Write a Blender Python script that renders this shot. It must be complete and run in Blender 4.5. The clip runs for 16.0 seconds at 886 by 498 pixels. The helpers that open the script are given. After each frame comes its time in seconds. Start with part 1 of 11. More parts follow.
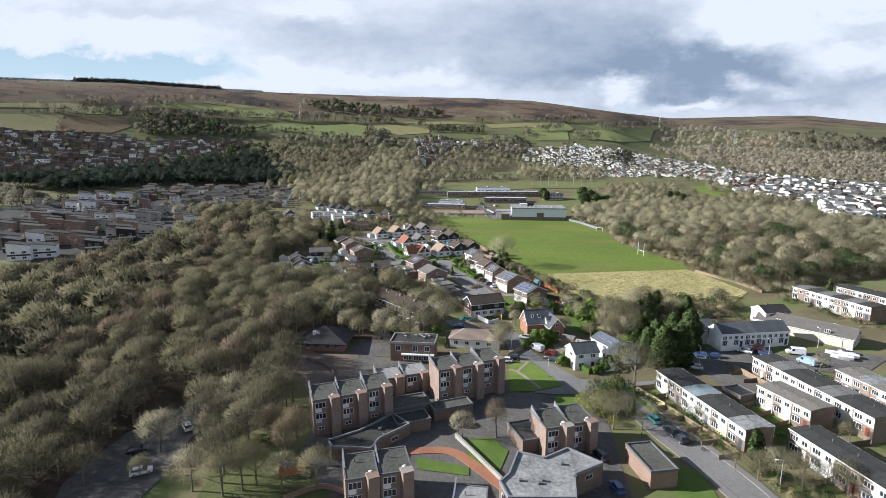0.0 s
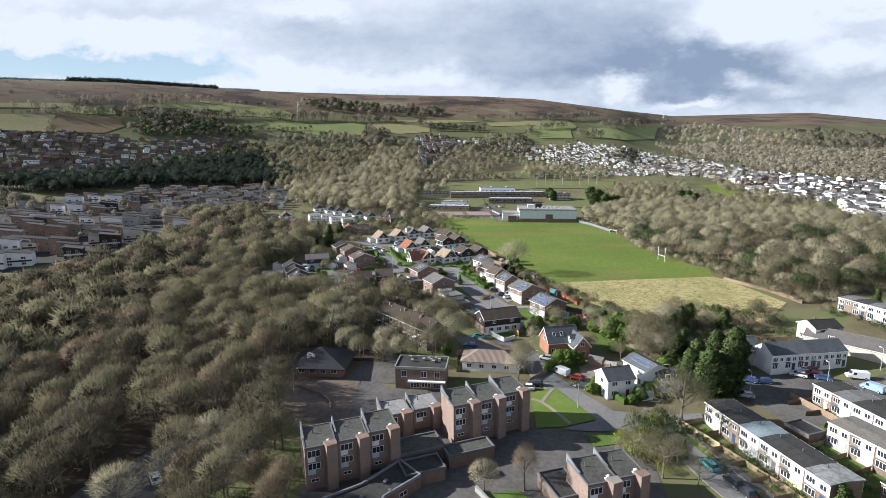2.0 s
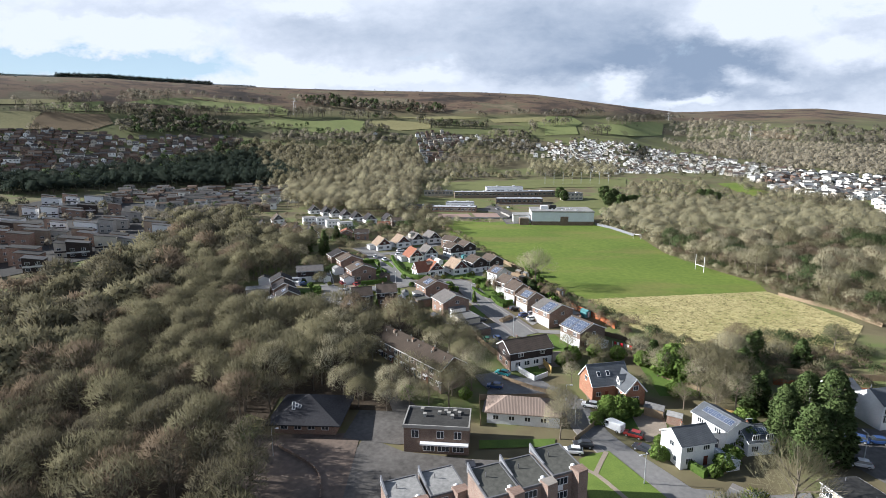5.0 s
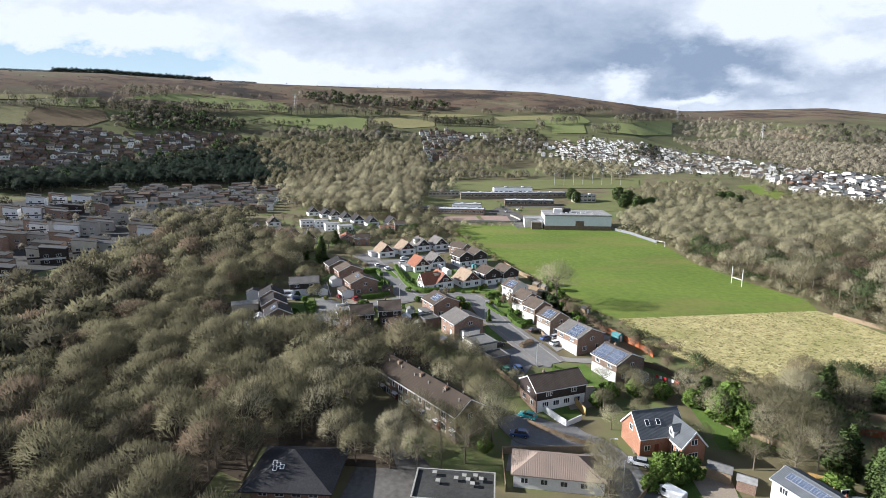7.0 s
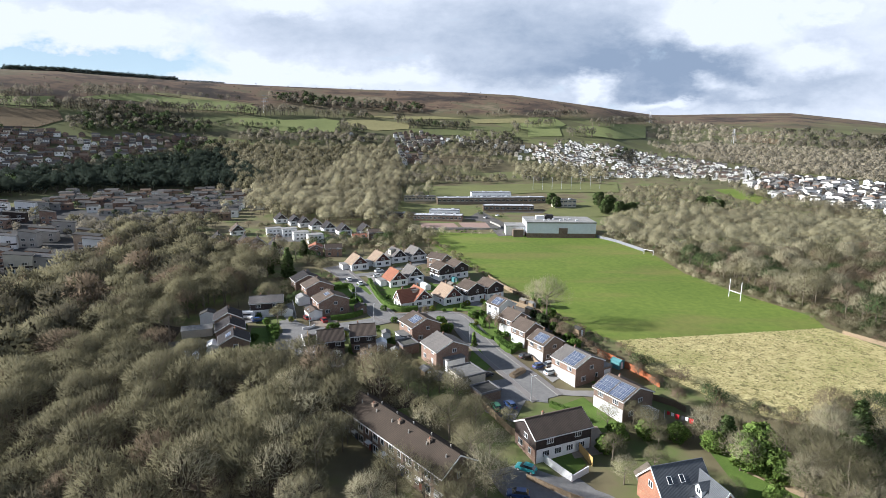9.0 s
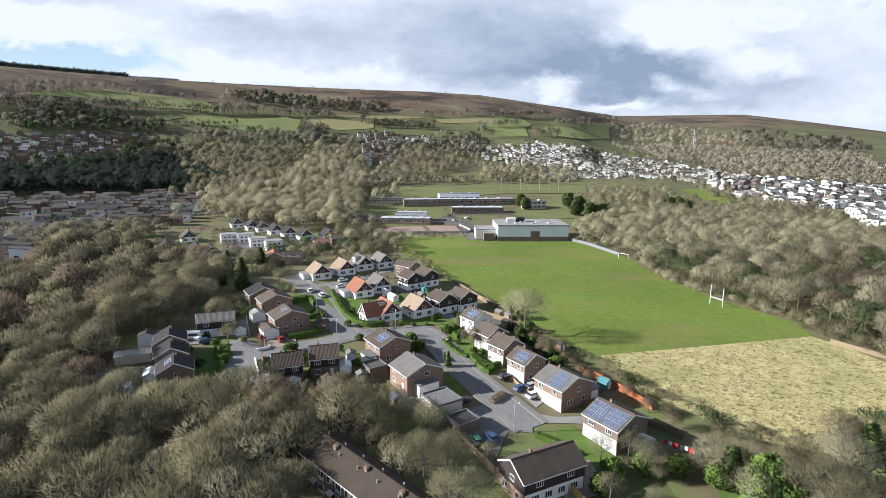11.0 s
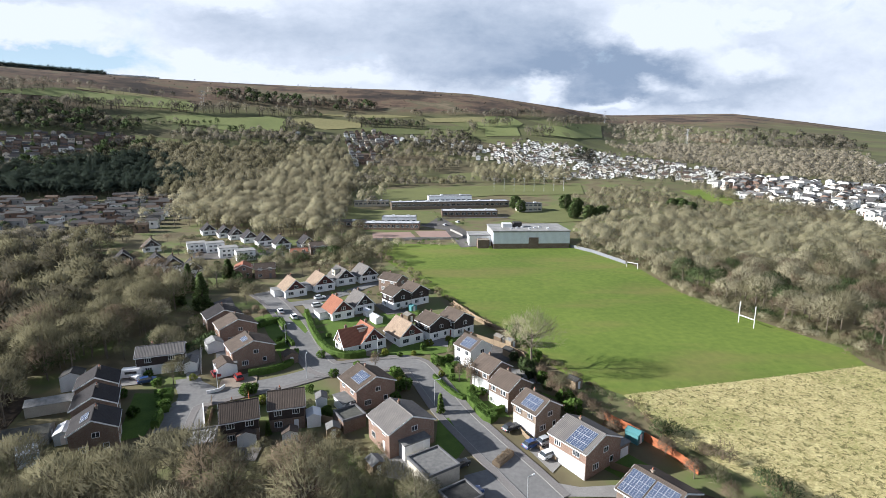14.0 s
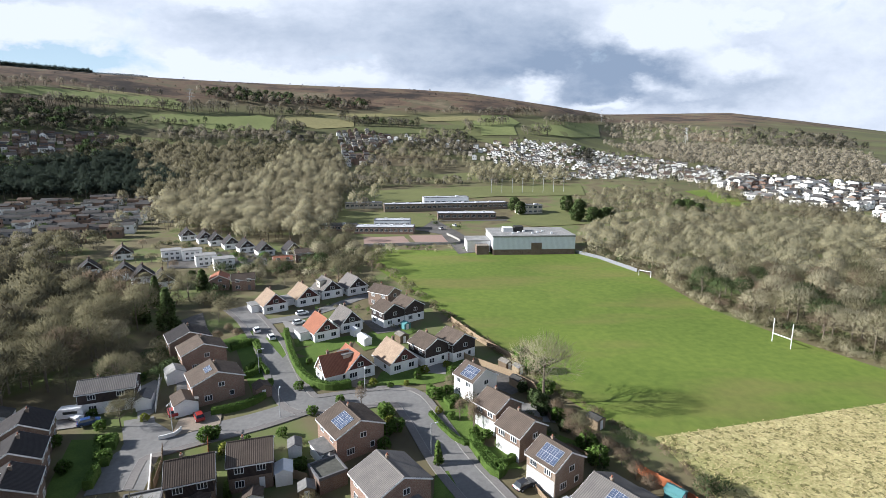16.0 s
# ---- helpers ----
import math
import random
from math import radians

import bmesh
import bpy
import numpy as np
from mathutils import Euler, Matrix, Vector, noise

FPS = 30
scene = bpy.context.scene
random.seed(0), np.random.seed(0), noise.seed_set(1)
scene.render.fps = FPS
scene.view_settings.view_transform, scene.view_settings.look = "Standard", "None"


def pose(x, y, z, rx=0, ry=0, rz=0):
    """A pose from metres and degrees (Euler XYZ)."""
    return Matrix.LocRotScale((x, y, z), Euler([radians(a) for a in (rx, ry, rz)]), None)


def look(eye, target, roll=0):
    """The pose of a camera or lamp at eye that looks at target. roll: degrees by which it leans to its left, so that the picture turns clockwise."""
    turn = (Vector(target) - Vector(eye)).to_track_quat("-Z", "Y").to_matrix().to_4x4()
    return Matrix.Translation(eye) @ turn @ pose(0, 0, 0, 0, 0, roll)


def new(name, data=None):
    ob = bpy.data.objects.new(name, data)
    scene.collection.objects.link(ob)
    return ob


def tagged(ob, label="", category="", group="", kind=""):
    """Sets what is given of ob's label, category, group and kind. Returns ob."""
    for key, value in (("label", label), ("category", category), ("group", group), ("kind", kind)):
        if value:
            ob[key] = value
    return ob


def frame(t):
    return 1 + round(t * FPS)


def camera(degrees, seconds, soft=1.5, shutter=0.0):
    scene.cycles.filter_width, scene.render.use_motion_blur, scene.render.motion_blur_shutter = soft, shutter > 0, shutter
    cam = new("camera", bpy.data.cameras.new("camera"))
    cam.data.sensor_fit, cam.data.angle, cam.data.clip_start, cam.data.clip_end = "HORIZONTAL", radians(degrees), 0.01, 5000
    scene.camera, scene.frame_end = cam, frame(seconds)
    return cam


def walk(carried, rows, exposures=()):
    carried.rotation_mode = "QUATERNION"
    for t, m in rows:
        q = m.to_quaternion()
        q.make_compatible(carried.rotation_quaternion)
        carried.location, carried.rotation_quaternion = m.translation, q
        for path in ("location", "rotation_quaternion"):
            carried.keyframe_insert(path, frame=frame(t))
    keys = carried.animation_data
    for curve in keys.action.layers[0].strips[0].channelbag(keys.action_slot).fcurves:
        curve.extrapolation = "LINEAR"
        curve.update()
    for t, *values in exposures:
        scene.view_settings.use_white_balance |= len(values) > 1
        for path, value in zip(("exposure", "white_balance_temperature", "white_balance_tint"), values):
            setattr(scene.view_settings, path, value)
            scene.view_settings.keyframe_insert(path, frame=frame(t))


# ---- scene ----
cam = camera(80.94, 16.0, soft=0.85)
# seconds, x, y, z, yaw to the right, pitch up, roll
PATH = [
    (0.0, 0.00, 0.00, 70.28, -3.18, -10.61, 0.12),
    (0.5, -1.18, 4.66, 70.19, -3.23, -10.62, 0.14),
    (1.0, -2.32, 9.45, 70.09, -3.11, -10.63, 0.09),
    (1.5, -3.37, 14.35, 69.99, -3.09, -10.64, -0.01),
    (2.0, -4.28, 19.32, 69.89, -3.13, -10.68, -0.15),
    (2.5, -5.20, 24.31, 69.78, -3.13, -10.68, -0.30),
    (3.0, -6.19, 29.27, 69.71, -3.11, -10.67, -0.42),
    (3.5, -7.23, 34.19, 69.63, -3.06, -10.70, -0.49),
    (4.0, -8.34, 39.15, 69.57, -3.02, -10.76, -0.48),
    (6.5, -13.55, 66.74, 69.79, -3.15, -11.16, -0.03),
    (7.0, -14.48, 72.29, 69.84, -3.26, -11.13, -0.01),
    (7.5, -15.17, 77.59, 69.95, -3.51, -11.06, 0.05),
    (8.0, -15.75, 82.38, 70.06, -1.61, -11.00, 0.09),
    (8.5, -16.37, 86.72, 70.20, -1.78, -10.91, 0.11),
    (9.0, -16.87, 90.71, 70.34, -0.42, -10.85, 0.16),
    (9.5, -17.40, 94.31, 70.46, 1.82, -10.78, 0.23),
    (10.0, -17.91, 97.63, 70.51, 2.73, -10.79, 0.21),
    (12.5, -17.76, 117.51, 70.36, 3.91, -10.89, 0.25),
    (13.0, -17.39, 121.76, 70.26, 4.16, -10.87, 0.19),
    (13.5, -16.90, 126.17, 70.14, 4.32, -10.83, 0.12),
    (14.0, -16.46, 130.62, 69.98, 4.48, -10.82, 0.07),
    (14.5, -16.05, 135.20, 69.82, 4.64, -10.84, 0.04),
    (15.0, -15.70, 139.98, 69.70, 4.76, -10.82, 0.06),
    (15.5, -15.53, 145.00, 69.62, 4.88, -10.81, 0.01),
    (16.0, -15.37, 150.00, 69.54, 5.02, -10.84, -0.02),
]
walk(cam, [(t, pose(x, y, z, 90 + p, 0, -w) @ pose(0, 0, 0, 0, 0, r)) for t, x, y, z, w, p, r in PATH], [(0.0, 0.96, 5820, 11), (4.0, 1.02, 5820, 11), (8.0, 1.09, 5820, 11), (16.0, 1.06, 5820, 11)])

# ---- light ----
SUN_AZ, SUN_EL = -88.0, 24.0
sun = new("sun", bpy.data.lights.new("sun", "SUN"))
sun.data.energy, sun.data.angle, sun.data.color = 5.0, radians(0.6), (1.0, 0.93, 0.82)
sa, se = radians(SUN_AZ), radians(SUN_EL)
SUN_DIR = Vector((math.sin(sa) * math.cos(se), math.cos(sa) * math.cos(se), math.sin(se)))
sun.matrix_world = look(SUN_DIR * 200, (0, 0, 0))

world = bpy.data.worlds.new("sky")
scene.world = world
world.use_nodes = True
wt = world.node_tree
wt.nodes.clear()


def wnode(kind, **kw):
    n = wt.nodes.new(kind)
    for k, v in kw.items():
        if k == "op":
            n.operation = v
        elif k == "clamp":
            n.use_clamp = v
    return n


def wmath(op, a, b=None, clamp=False):
    n = wnode("ShaderNodeMath", op=op, clamp=clamp)
    for i, v in enumerate((a, b)):
        if v is None:
            continue
        if isinstance(v, (int, float)):
            n.inputs[i].default_value = v
        else:
            wt.links.new(v, n.inputs[i])
    return n.outputs[0]


def wmix(f, a, b):
    n = wt.nodes.new("ShaderNodeMix")
    n.data_type = "RGBA"
    for s, v in ((n.inputs[0], f), (n.inputs[6], a), (n.inputs[7], b)):
        if isinstance(v, tuple):
            s.default_value = (*v, 1)
        elif isinstance(v, (int, float)):
            s.default_value = v
        else:
            wt.links.new(v, s)
    return n.outputs[2]


def wnoise(vec, scale, detail=6, rough=0.55, distort=0.0):
    n = wt.nodes.new("ShaderNodeTexNoise")
    wt.links.new(vec, n.inputs["Vector"])
    n.inputs["Scale"].default_value, n.inputs["Detail"].default_value = scale, detail
    n.inputs["Roughness"].default_value, n.inputs["Distortion"].default_value = rough, distort
    return n.outputs["Fac"]


sky = wt.nodes.new("ShaderNodeTexSky")
sky.sky_type, sky.sun_disc = "NISHITA", False
sky.sun_elevation, sky.sun_rotation = se, sa
sky.air_density, sky.dust_density = 1.0, 0.6
coord = wt.nodes.new("ShaderNodeTexCoord")
sep = wt.nodes.new("ShaderNodeSeparateXYZ")
wt.links.new(coord.outputs["Generated"], sep.inputs[0])
ahead = wmath("MAXIMUM", wmath("ABSOLUTE", sep.outputs[1]), 0.25)
ca = wmath("DIVIDE", sep.outputs[0], ahead)
cb = wmath("DIVIDE", sep.outputs[2], ahead)
comb = wt.nodes.new("ShaderNodeCombineXYZ")
wt.links.new(ca, comb.inputs[0])
wt.links.new(wmath("MULTIPLY", cb, 1.9), comb.inputs[1])
wt.links.new(wmath("MULTIPLY", sep.outputs[1], 0.6), comb.inputs[2])
big = wnoise(comb.outputs[0], 3.4, 4, 0.5, 0.5)
mid = wnoise(comb.outputs[0], 8.5, 8, 0.6, 0.4)
fine = wnoise(comb.outputs[0], 24.0, 9, 0.62, 0.2)
lumps = wmath("ADD", wmath("ADD", wmath("MULTIPLY", big, 0.36), wmath("MULTIPLY", mid, 0.38)), wmath("MULTIPLY", fine, 0.26))


drift = wnoise(comb.outputs[0], 9.0, 5, 0.6)
rise = wnoise(comb.outputs[0], 13.0, 6, 0.6)
wa_ = wmath("ADD", ca, wmath("MULTIPLY", wmath("SUBTRACT", drift, 0.5), 0.15))
wb_ = wmath("ADD", cb, wmath("MULTIPLY", wmath("SUBTRACT", rise, 0.5), 0.075))


def blob(a0, b0, wa, wb, gain=1.0):
    """A soft oval of cloud with a drifting edge: place and half widths as tangents of the angles."""
    u = wmath("DIVIDE", wmath("SUBTRACT", wa_, a0), wa)
    v = wmath("DIVIDE", wmath("SUBTRACT", wb_, b0), wb)
    q = wmath("ADD", wmath("MULTIPLY", u, u), wmath("MULTIPLY", v, v))
    return wmath("MULTIPLY", wmath("POWER", 2.718, wmath("MULTIPLY", q, -1.0)), gain)


def total(items):
    out = items[0]
    for i in items[1:]:
        out = wmath("ADD", out, i)
    return out


SHADE = [(0.012, 0.196, 0.227, 0.054, 0.42), (0.316, 0.169, 0.203, 0.060, 0.95), (0.457, 0.144, 0.156, 0.044, 0.95), (0.56, 0.14, 0.30, 0.07, 0.40), (0.162, 0.247, 0.180, 0.044, 0.50), (-0.249, 0.198, 0.156, 0.033, 0.32), (-0.620, 0.257, 0.144, 0.020, 0.30), (-0.374, 0.229, 0.120, 0.022, 0.35), (0.633, 0.205, 0.072, 0.020, 0.35), (0.701, 0.128, 0.072, 0.022, 0.40), (0.401, 0.105, 0.144, 0.017, 0.50)]
SHADE += [(0.095, 0.141, 0.144, 0.020, 0.60), (-0.538, 0.201, 0.072, 0.011, 0.20), (0.271, 0.086, 0.120, 0.011, 0.40), (0.609, 0.095, 0.096, 0.015, 0.30)]
BRIGHT = [(-0.62, 0.20, 0.42, 0.10, 0.22), (0.488, 0.220, 0.130, 0.042, 1.15), (0.265, 0.113, 0.045, 0.026, 1.00), (0.493, 0.122, 0.036, 0.020, 0.80), (0.649, 0.157, 0.096, 0.033, 0.80), (-0.358, 0.139, 0.108, 0.024, 0.60), (-0.071, 0.137, 0.072, 0.020, 0.60), (-0.735, 0.218, 0.203, 0.027, 0.50), (-0.289, 0.253, 0.096, 0.022, 0.40), (0.685, 0.241, 0.048, 0.022, 0.60), (0.569, 0.105, 0.048, 0.015, 0.60)]
BRIGHT += [(0.413, 0.086, 0.048, 0.011, 0.60), (-0.198, 0.123, 0.072, 0.015, 0.50), (0.353, 0.081, 0.072, 0.009, 0.40), (-0.874, 0.183, 0.096, 0.013, 0.40)]
GAPS = [blob(-0.742, 0.159, 0.218, 0.022), blob(-0.899, 0.170, 0.098, 0.020), blob(-0.621, 0.151, 0.163, 0.017), blob(-0.621, 0.140, 0.087, 0.009)]
dark = total([blob(*k) for k in SHADE])
shade = wmath("ADD", wmath("MULTIPLY", wmath("DIVIDE", dark, wmath("ADD", wmath("MULTIPLY", dark, 0.45), 1.0)), 0.98), wmath("MULTIPLY", wmath("SUBTRACT", lumps, 0.5), 1.3))
puffs = wmath("ADD", total([blob(*k) for k in BRIGHT]), wmath("MULTIPLY", wmath("SUBTRACT", fine, 0.5), 0.6))
shade = wmath("SUBTRACT", shade, wmath("MULTIPLY", wmath("SUBTRACT", puffs, 0.18, True), 1.15))
shade = wmath("ADD", shade, 0.13, True)
cover = wmath("ADD", wmath("SUBTRACT", 1.35, wmath("MULTIPLY", total(GAPS), 2.0)), wmath("MULTIPLY", wmath("SUBTRACT", mid, 0.5), 3.0))
high = wmath("MULTIPLY", wmath("SUBTRACT", sep.outputs[2], 0.30), 2.6, True)
rear = wmath("MULTIPLY", wmath("SUBTRACT", 0.25, sep.outputs[1]), 2.0, True)
cover = wmath("SUBTRACT", cover, wmath("ADD", wmath("MULTIPLY", high, 1.3), wmath("MULTIPLY", rear, 0.4)), True)
cloud = wmix(shade, (0.90, 0.92, 0.95), (0.31, 0.38, 0.48))
sky_dim = wmix(1.0, (0, 0, 0), sky.outputs[0])
gain = wt.nodes.new("ShaderNodeVectorMath")
gain.operation = "SCALE"
wt.links.new(sky_dim, gain.inputs[0])
gain.inputs["Scale"].default_value = 0.09
clear = wmix(wmath("MULTIPLY", blob(0.0, 0.0, 1.6, 0.35), 0.8), gain.outputs[0], (0.74, 0.91, 1.0))
background = wt.nodes.new("ShaderNodeBackground")
wt.links.new(wmix(cover, clear, cloud), background.inputs[0])
background.inputs[1].default_value = 0.5
wt.links.new(background.outputs[0], wt.nodes.new("ShaderNodeOutputWorld").inputs[0])

# ---- materials ----
MATS = {}


def material(name, colour, second=None, rough=0.85, scale=1.0, fine=12.0, bump=0.15, metal=0.0, spread=0.0, object_random=0.0, spec=0.12, coords="Object"):
    """A surface that varies at two scales between two colours; spread: tint from island to island or thing to thing."""
    m = bpy.data.materials.new(name)
    m.use_nodes = True
    nt = m.node_tree
    bsdf = nt.nodes["Principled BSDF"]
    bsdf.inputs["Roughness"].default_value, bsdf.inputs["Metallic"].default_value = rough, metal
    bsdf.inputs["Specular IOR Level"].default_value = spec
    second = second or tuple(c * 0.72 for c in colour)
    if coords == "World":
        vec = nt.nodes.new("ShaderNodeNewGeometry").outputs["Position"]
    else:
        vec = nt.nodes.new("ShaderNodeTexCoord").outputs["Object"]
    n1, n2 = nt.nodes.new("ShaderNodeTexNoise"), nt.nodes.new("ShaderNodeTexNoise")
    for n, s, d in ((n1, scale, 4), (n2, fine, 3)):
        nt.links.new(vec, n.inputs["Vector"])
        n.inputs["Scale"].default_value, n.inputs["Detail"].default_value = s, d
    add = nt.nodes.new("ShaderNodeMath")
    add.operation = "ADD"
    nt.links.new(n1.outputs["Fac"], add.inputs[0])
    nt.links.new(n2.outputs["Fac"], add.inputs[1])
    ramp = nt.nodes.new("ShaderNodeMapRange")
    ramp.inputs["From Min"].default_value, ramp.inputs["From Max"].default_value = 0.7, 1.3
    nt.links.new(add.outputs[0], ramp.inputs["Value"])
    mix = nt.nodes.new("ShaderNodeMix")
    mix.data_type = "RGBA"
    mix.inputs[6].default_value, mix.inputs[7].default_value = (*second, 1), (*colour, 1)
    nt.links.new(ramp.outputs[0], mix.inputs[0])
    out = mix.outputs[2]
    if spread or object_random:
        hsv = nt.nodes.new("ShaderNodeHueSaturation")
        nt.links.new(out, hsv.inputs["Color"])
        src = nt.nodes.new("ShaderNodeNewGeometry").outputs["Random Per Island"] if spread else nt.nodes.new("ShaderNodeObjectInfo").outputs["Random"]
        k = spread or object_random
        r = nt.nodes.new("ShaderNodeMapRange")
        r.inputs["To Min"].default_value, r.inputs["To Max"].default_value = 1 - k, 1 + k
        nt.links.new(src, r.inputs["Value"])
        nt.links.new(r.outputs[0], hsv.inputs["Value"])
        r2 = nt.nodes.new("ShaderNodeMapRange")
        r2.inputs["To Min"].default_value, r2.inputs["To Max"].default_value = 0.5 - 0.03 * min(k, 1), 0.5 + 0.03 * min(k, 1)
        nt.links.new(src, r2.inputs["Value"])
        nt.links.new(r2.outputs[0], hsv.inputs["Hue"])
        out = hsv.outputs[0]
    nt.links.new(out, bsdf.inputs["Base Color"])
    if bump:
        b = nt.nodes.new("ShaderNodeBump")
        b.inputs["Strength"].default_value, b.inputs["Distance"].default_value = bump, 0.05
        nt.links.new(n2.outputs["Fac"], b.inputs["Height"])
        nt.links.new(b.outputs[0], bsdf.inputs["Normal"])
    MATS[name] = m
    return m


def striped(name, colour, second, axis, period, rough=0.85, depth=0.5, scale=0.6):
    """A surface with fine regular joints along one local axis: roof tiles, cladding boards."""
    m = material(name, colour, second, rough, scale, 6.0, 0)
    nt = m.node_tree
    bsdf = nt.nodes["Principled BSDF"]
    co = nt.nodes.new("ShaderNodeTexCoord")
    wave = nt.nodes.new("ShaderNodeTexWave")
    wave.bands_direction = axis
    wave.inputs["Scale"].default_value = 0.314 / period
    wave.inputs["Distortion"].default_value, wave.inputs["Detail"].default_value = 0.3, 1
    nt.links.new(co.outputs["Object"], wave.inputs["Vector"])
    old = bsdf.inputs["Base Color"].links[0].from_socket
    mix = nt.nodes.new("ShaderNodeMix")
    mix.data_type, mix.blend_type = "RGBA", "MULTIPLY"
    mix.inputs[0].default_value = depth
    nt.links.new(old, mix.inputs[6])
    nt.links.new(wave.outputs["Color"], mix.inputs[7])
    hsv = nt.nodes.new("ShaderNodeHueSaturation")
    nt.links.new(mix.outputs[2], hsv.inputs["Color"])
    nt.links.new(hsv.outputs[0], bsdf.inputs["Base Color"])
    r = nt.nodes.new("ShaderNodeMapRange")
    r.inputs["To Min"].default_value, r.inputs["To Max"].default_value = 0.85, 1.15
    nt.links.new(nt.nodes.new("ShaderNodeObjectInfo").outputs["Random"], r.inputs["Value"])
    nt.links.new(r.outputs[0], hsv.inputs["Value"])
    b = nt.nodes.new("ShaderNodeBump")
    b.inputs["Strength"].default_value, b.inputs["Distance"].default_value = 0.6, 0.04
    nt.links.new(wave.outputs["Fac"], b.inputs["Height"])
    nt.links.new(b.outputs[0], bsdf.inputs["Normal"])
    return m


def brickwork(name, colour, second, mortar):
    m = material(name, colour, second, 0.9, 0.5, 8.0, 0)
    nt = m.node_tree
    bsdf = nt.nodes["Principled BSDF"]
    co = nt.nodes.new("ShaderNodeTexCoord")
    sp = nt.nodes.new("ShaderNodeSeparateXYZ")
    nt.links.new(co.outputs["Object"], sp.inputs[0])
    ad = nt.nodes.new("ShaderNodeMath")
    nt.links.new(sp.outputs[0], ad.inputs[0])
    nt.links.new(sp.outputs[1], ad.inputs[1])
    cm = nt.nodes.new("ShaderNodeCombineXYZ")
    nt.links.new(ad.outputs[0], cm.inputs[0])
    nt.links.new(sp.outputs[2], cm.inputs[1])
    br = nt.nodes.new("ShaderNodeTexBrick")
    nt.links.new(cm.outputs[0], br.inputs["Vector"])
    br.inputs["Scale"].default_value = 1.0
    br.inputs["Brick Width"].default_value, br.inputs["Row Height"].default_value, br.inputs["Mortar Size"].default_value = 0.225, 0.075, 0.008
    br.inputs["Color1"].default_value, br.inputs["Color2"].default_value = (1, 1, 1, 1), (0.75, 0.75, 0.75, 1)
    br.inputs["Mortar"].default_value = (*[min(1.6, q / max(c, 0.02)) for q, c in zip(mortar, colour)], 1)
    old = bsdf.inputs["Base Color"].links[0].from_socket
    mix = nt.nodes.new("ShaderNodeMix")
    mix.data_type, mix.blend_type = "RGBA", "MULTIPLY"
    mix.inputs[0].default_value = 1
    nt.links.new(old, mix.inputs[6])
    nt.links.new(br.outputs["Color"], mix.inputs[7])
    nt.links.new(mix.outputs[2], bsdf.inputs["Base Color"])
    return m


brick_red = brickwork("brick_red", (0.30, 0.185, 0.145), (0.22, 0.135, 0.105), (0.34, 0.30, 0.27))
brick_orange = brickwork("brick_orange", (0.38, 0.17, 0.11), (0.28, 0.12, 0.08), (0.36, 0.30, 0.26))
brick_tower = brickwork("brick_tower", (0.31, 0.215, 0.17), (0.22, 0.15, 0.12), (0.34, 0.31, 0.28))
brick_brown = brickwork("brick_brown", (0.225, 0.155, 0.12), (0.155, 0.105, 0.085), (0.27, 0.24, 0.22))
brick_tan = brickwork("brick_tan", (0.285, 0.215, 0.16), (0.21, 0.155, 0.115), (0.31, 0.28, 0.24))
render_white = material("render_white", (0.82, 0.82, 0.81), (0.67, 0.67, 0.66), 0.85, 0.5, 5.0, 0.05)
render_cream = material("render_cream", (0.60, 0.56, 0.47), (0.46, 0.42, 0.35), 0.85, 0.5, 5.0, 0.05)
render_grey = material("render_grey", (0.42, 0.40, 0.37), (0.30, 0.29, 0.27), 0.9, 0.5, 5.0, 0.1)
render_yellow = material("render_yellow", (0.78, 0.72, 0.42), (0.66, 0.60, 0.35), 0.85, 0.5, 5.0, 0.05)
white_paint = material("white_paint", (0.80, 0.80, 0.80), (0.70, 0.70, 0.70), 0.5, 0.8, 9.0, 0.02)
dark_paint = material("dark_paint", (0.05, 0.05, 0.055), (0.035, 0.035, 0.04), 0.6, 0.8, 9.0, 0.02)
clad_dark = striped("clad_dark", (0.075, 0.06, 0.055), (0.05, 0.04, 0.04), "Z", 0.2, 0.7, 0.4)
clad_maroon = striped("clad_maroon", (0.125, 0.055, 0.05), (0.085, 0.04, 0.036), "Z", 0.2, 0.7, 0.3)
clad_white = striped("clad_white", (0.68, 0.68, 0.66), (0.55, 0.55, 0.53), "Z", 0.2, 0.7, 0.25)
clad_grey = striped("clad_grey", (0.35, 0.36, 0.37), (0.27, 0.28, 0.29), "Z", 0.25, 0.7, 0.3)
roof_brown = striped("roof_brown", (0.142, 0.113, 0.092), (0.096, 0.077, 0.064), "Y", 0.33, 0.9, 0.35)
roof_grey = striped("roof_grey", (0.21, 0.195, 0.18), (0.15, 0.14, 0.135), "Y", 0.33, 0.9, 0.35)
roof_dark = striped("roof_dark", (0.06, 0.055, 0.055), (0.04, 0.038, 0.04), "Y", 0.33, 0.85, 0.35)
roof_tan = striped("roof_tan", (0.34, 0.26, 0.19), (0.25, 0.19, 0.14), "Y", 0.33, 0.9, 0.3)
roof_red = striped("roof_red", (0.40, 0.18, 0.115), (0.30, 0.13, 0.085), "Y", 0.33, 0.9, 0.3)
roof_pink = striped("roof_pink", (0.30, 0.235, 0.195), (0.225, 0.175, 0.145), "Y", 0.33, 0.9, 0.08, 0.3)
roof_moss = striped("roof_moss", (0.088, 0.068, 0.054), (0.05, 0.042, 0.034), "Y", 0.33, 0.95, 0.35, 0.25)
roof_slate = striped("roof_slate", (0.15, 0.16, 0.175), (0.10, 0.11, 0.12), "Y", 0.25, 0.7, 0.3)
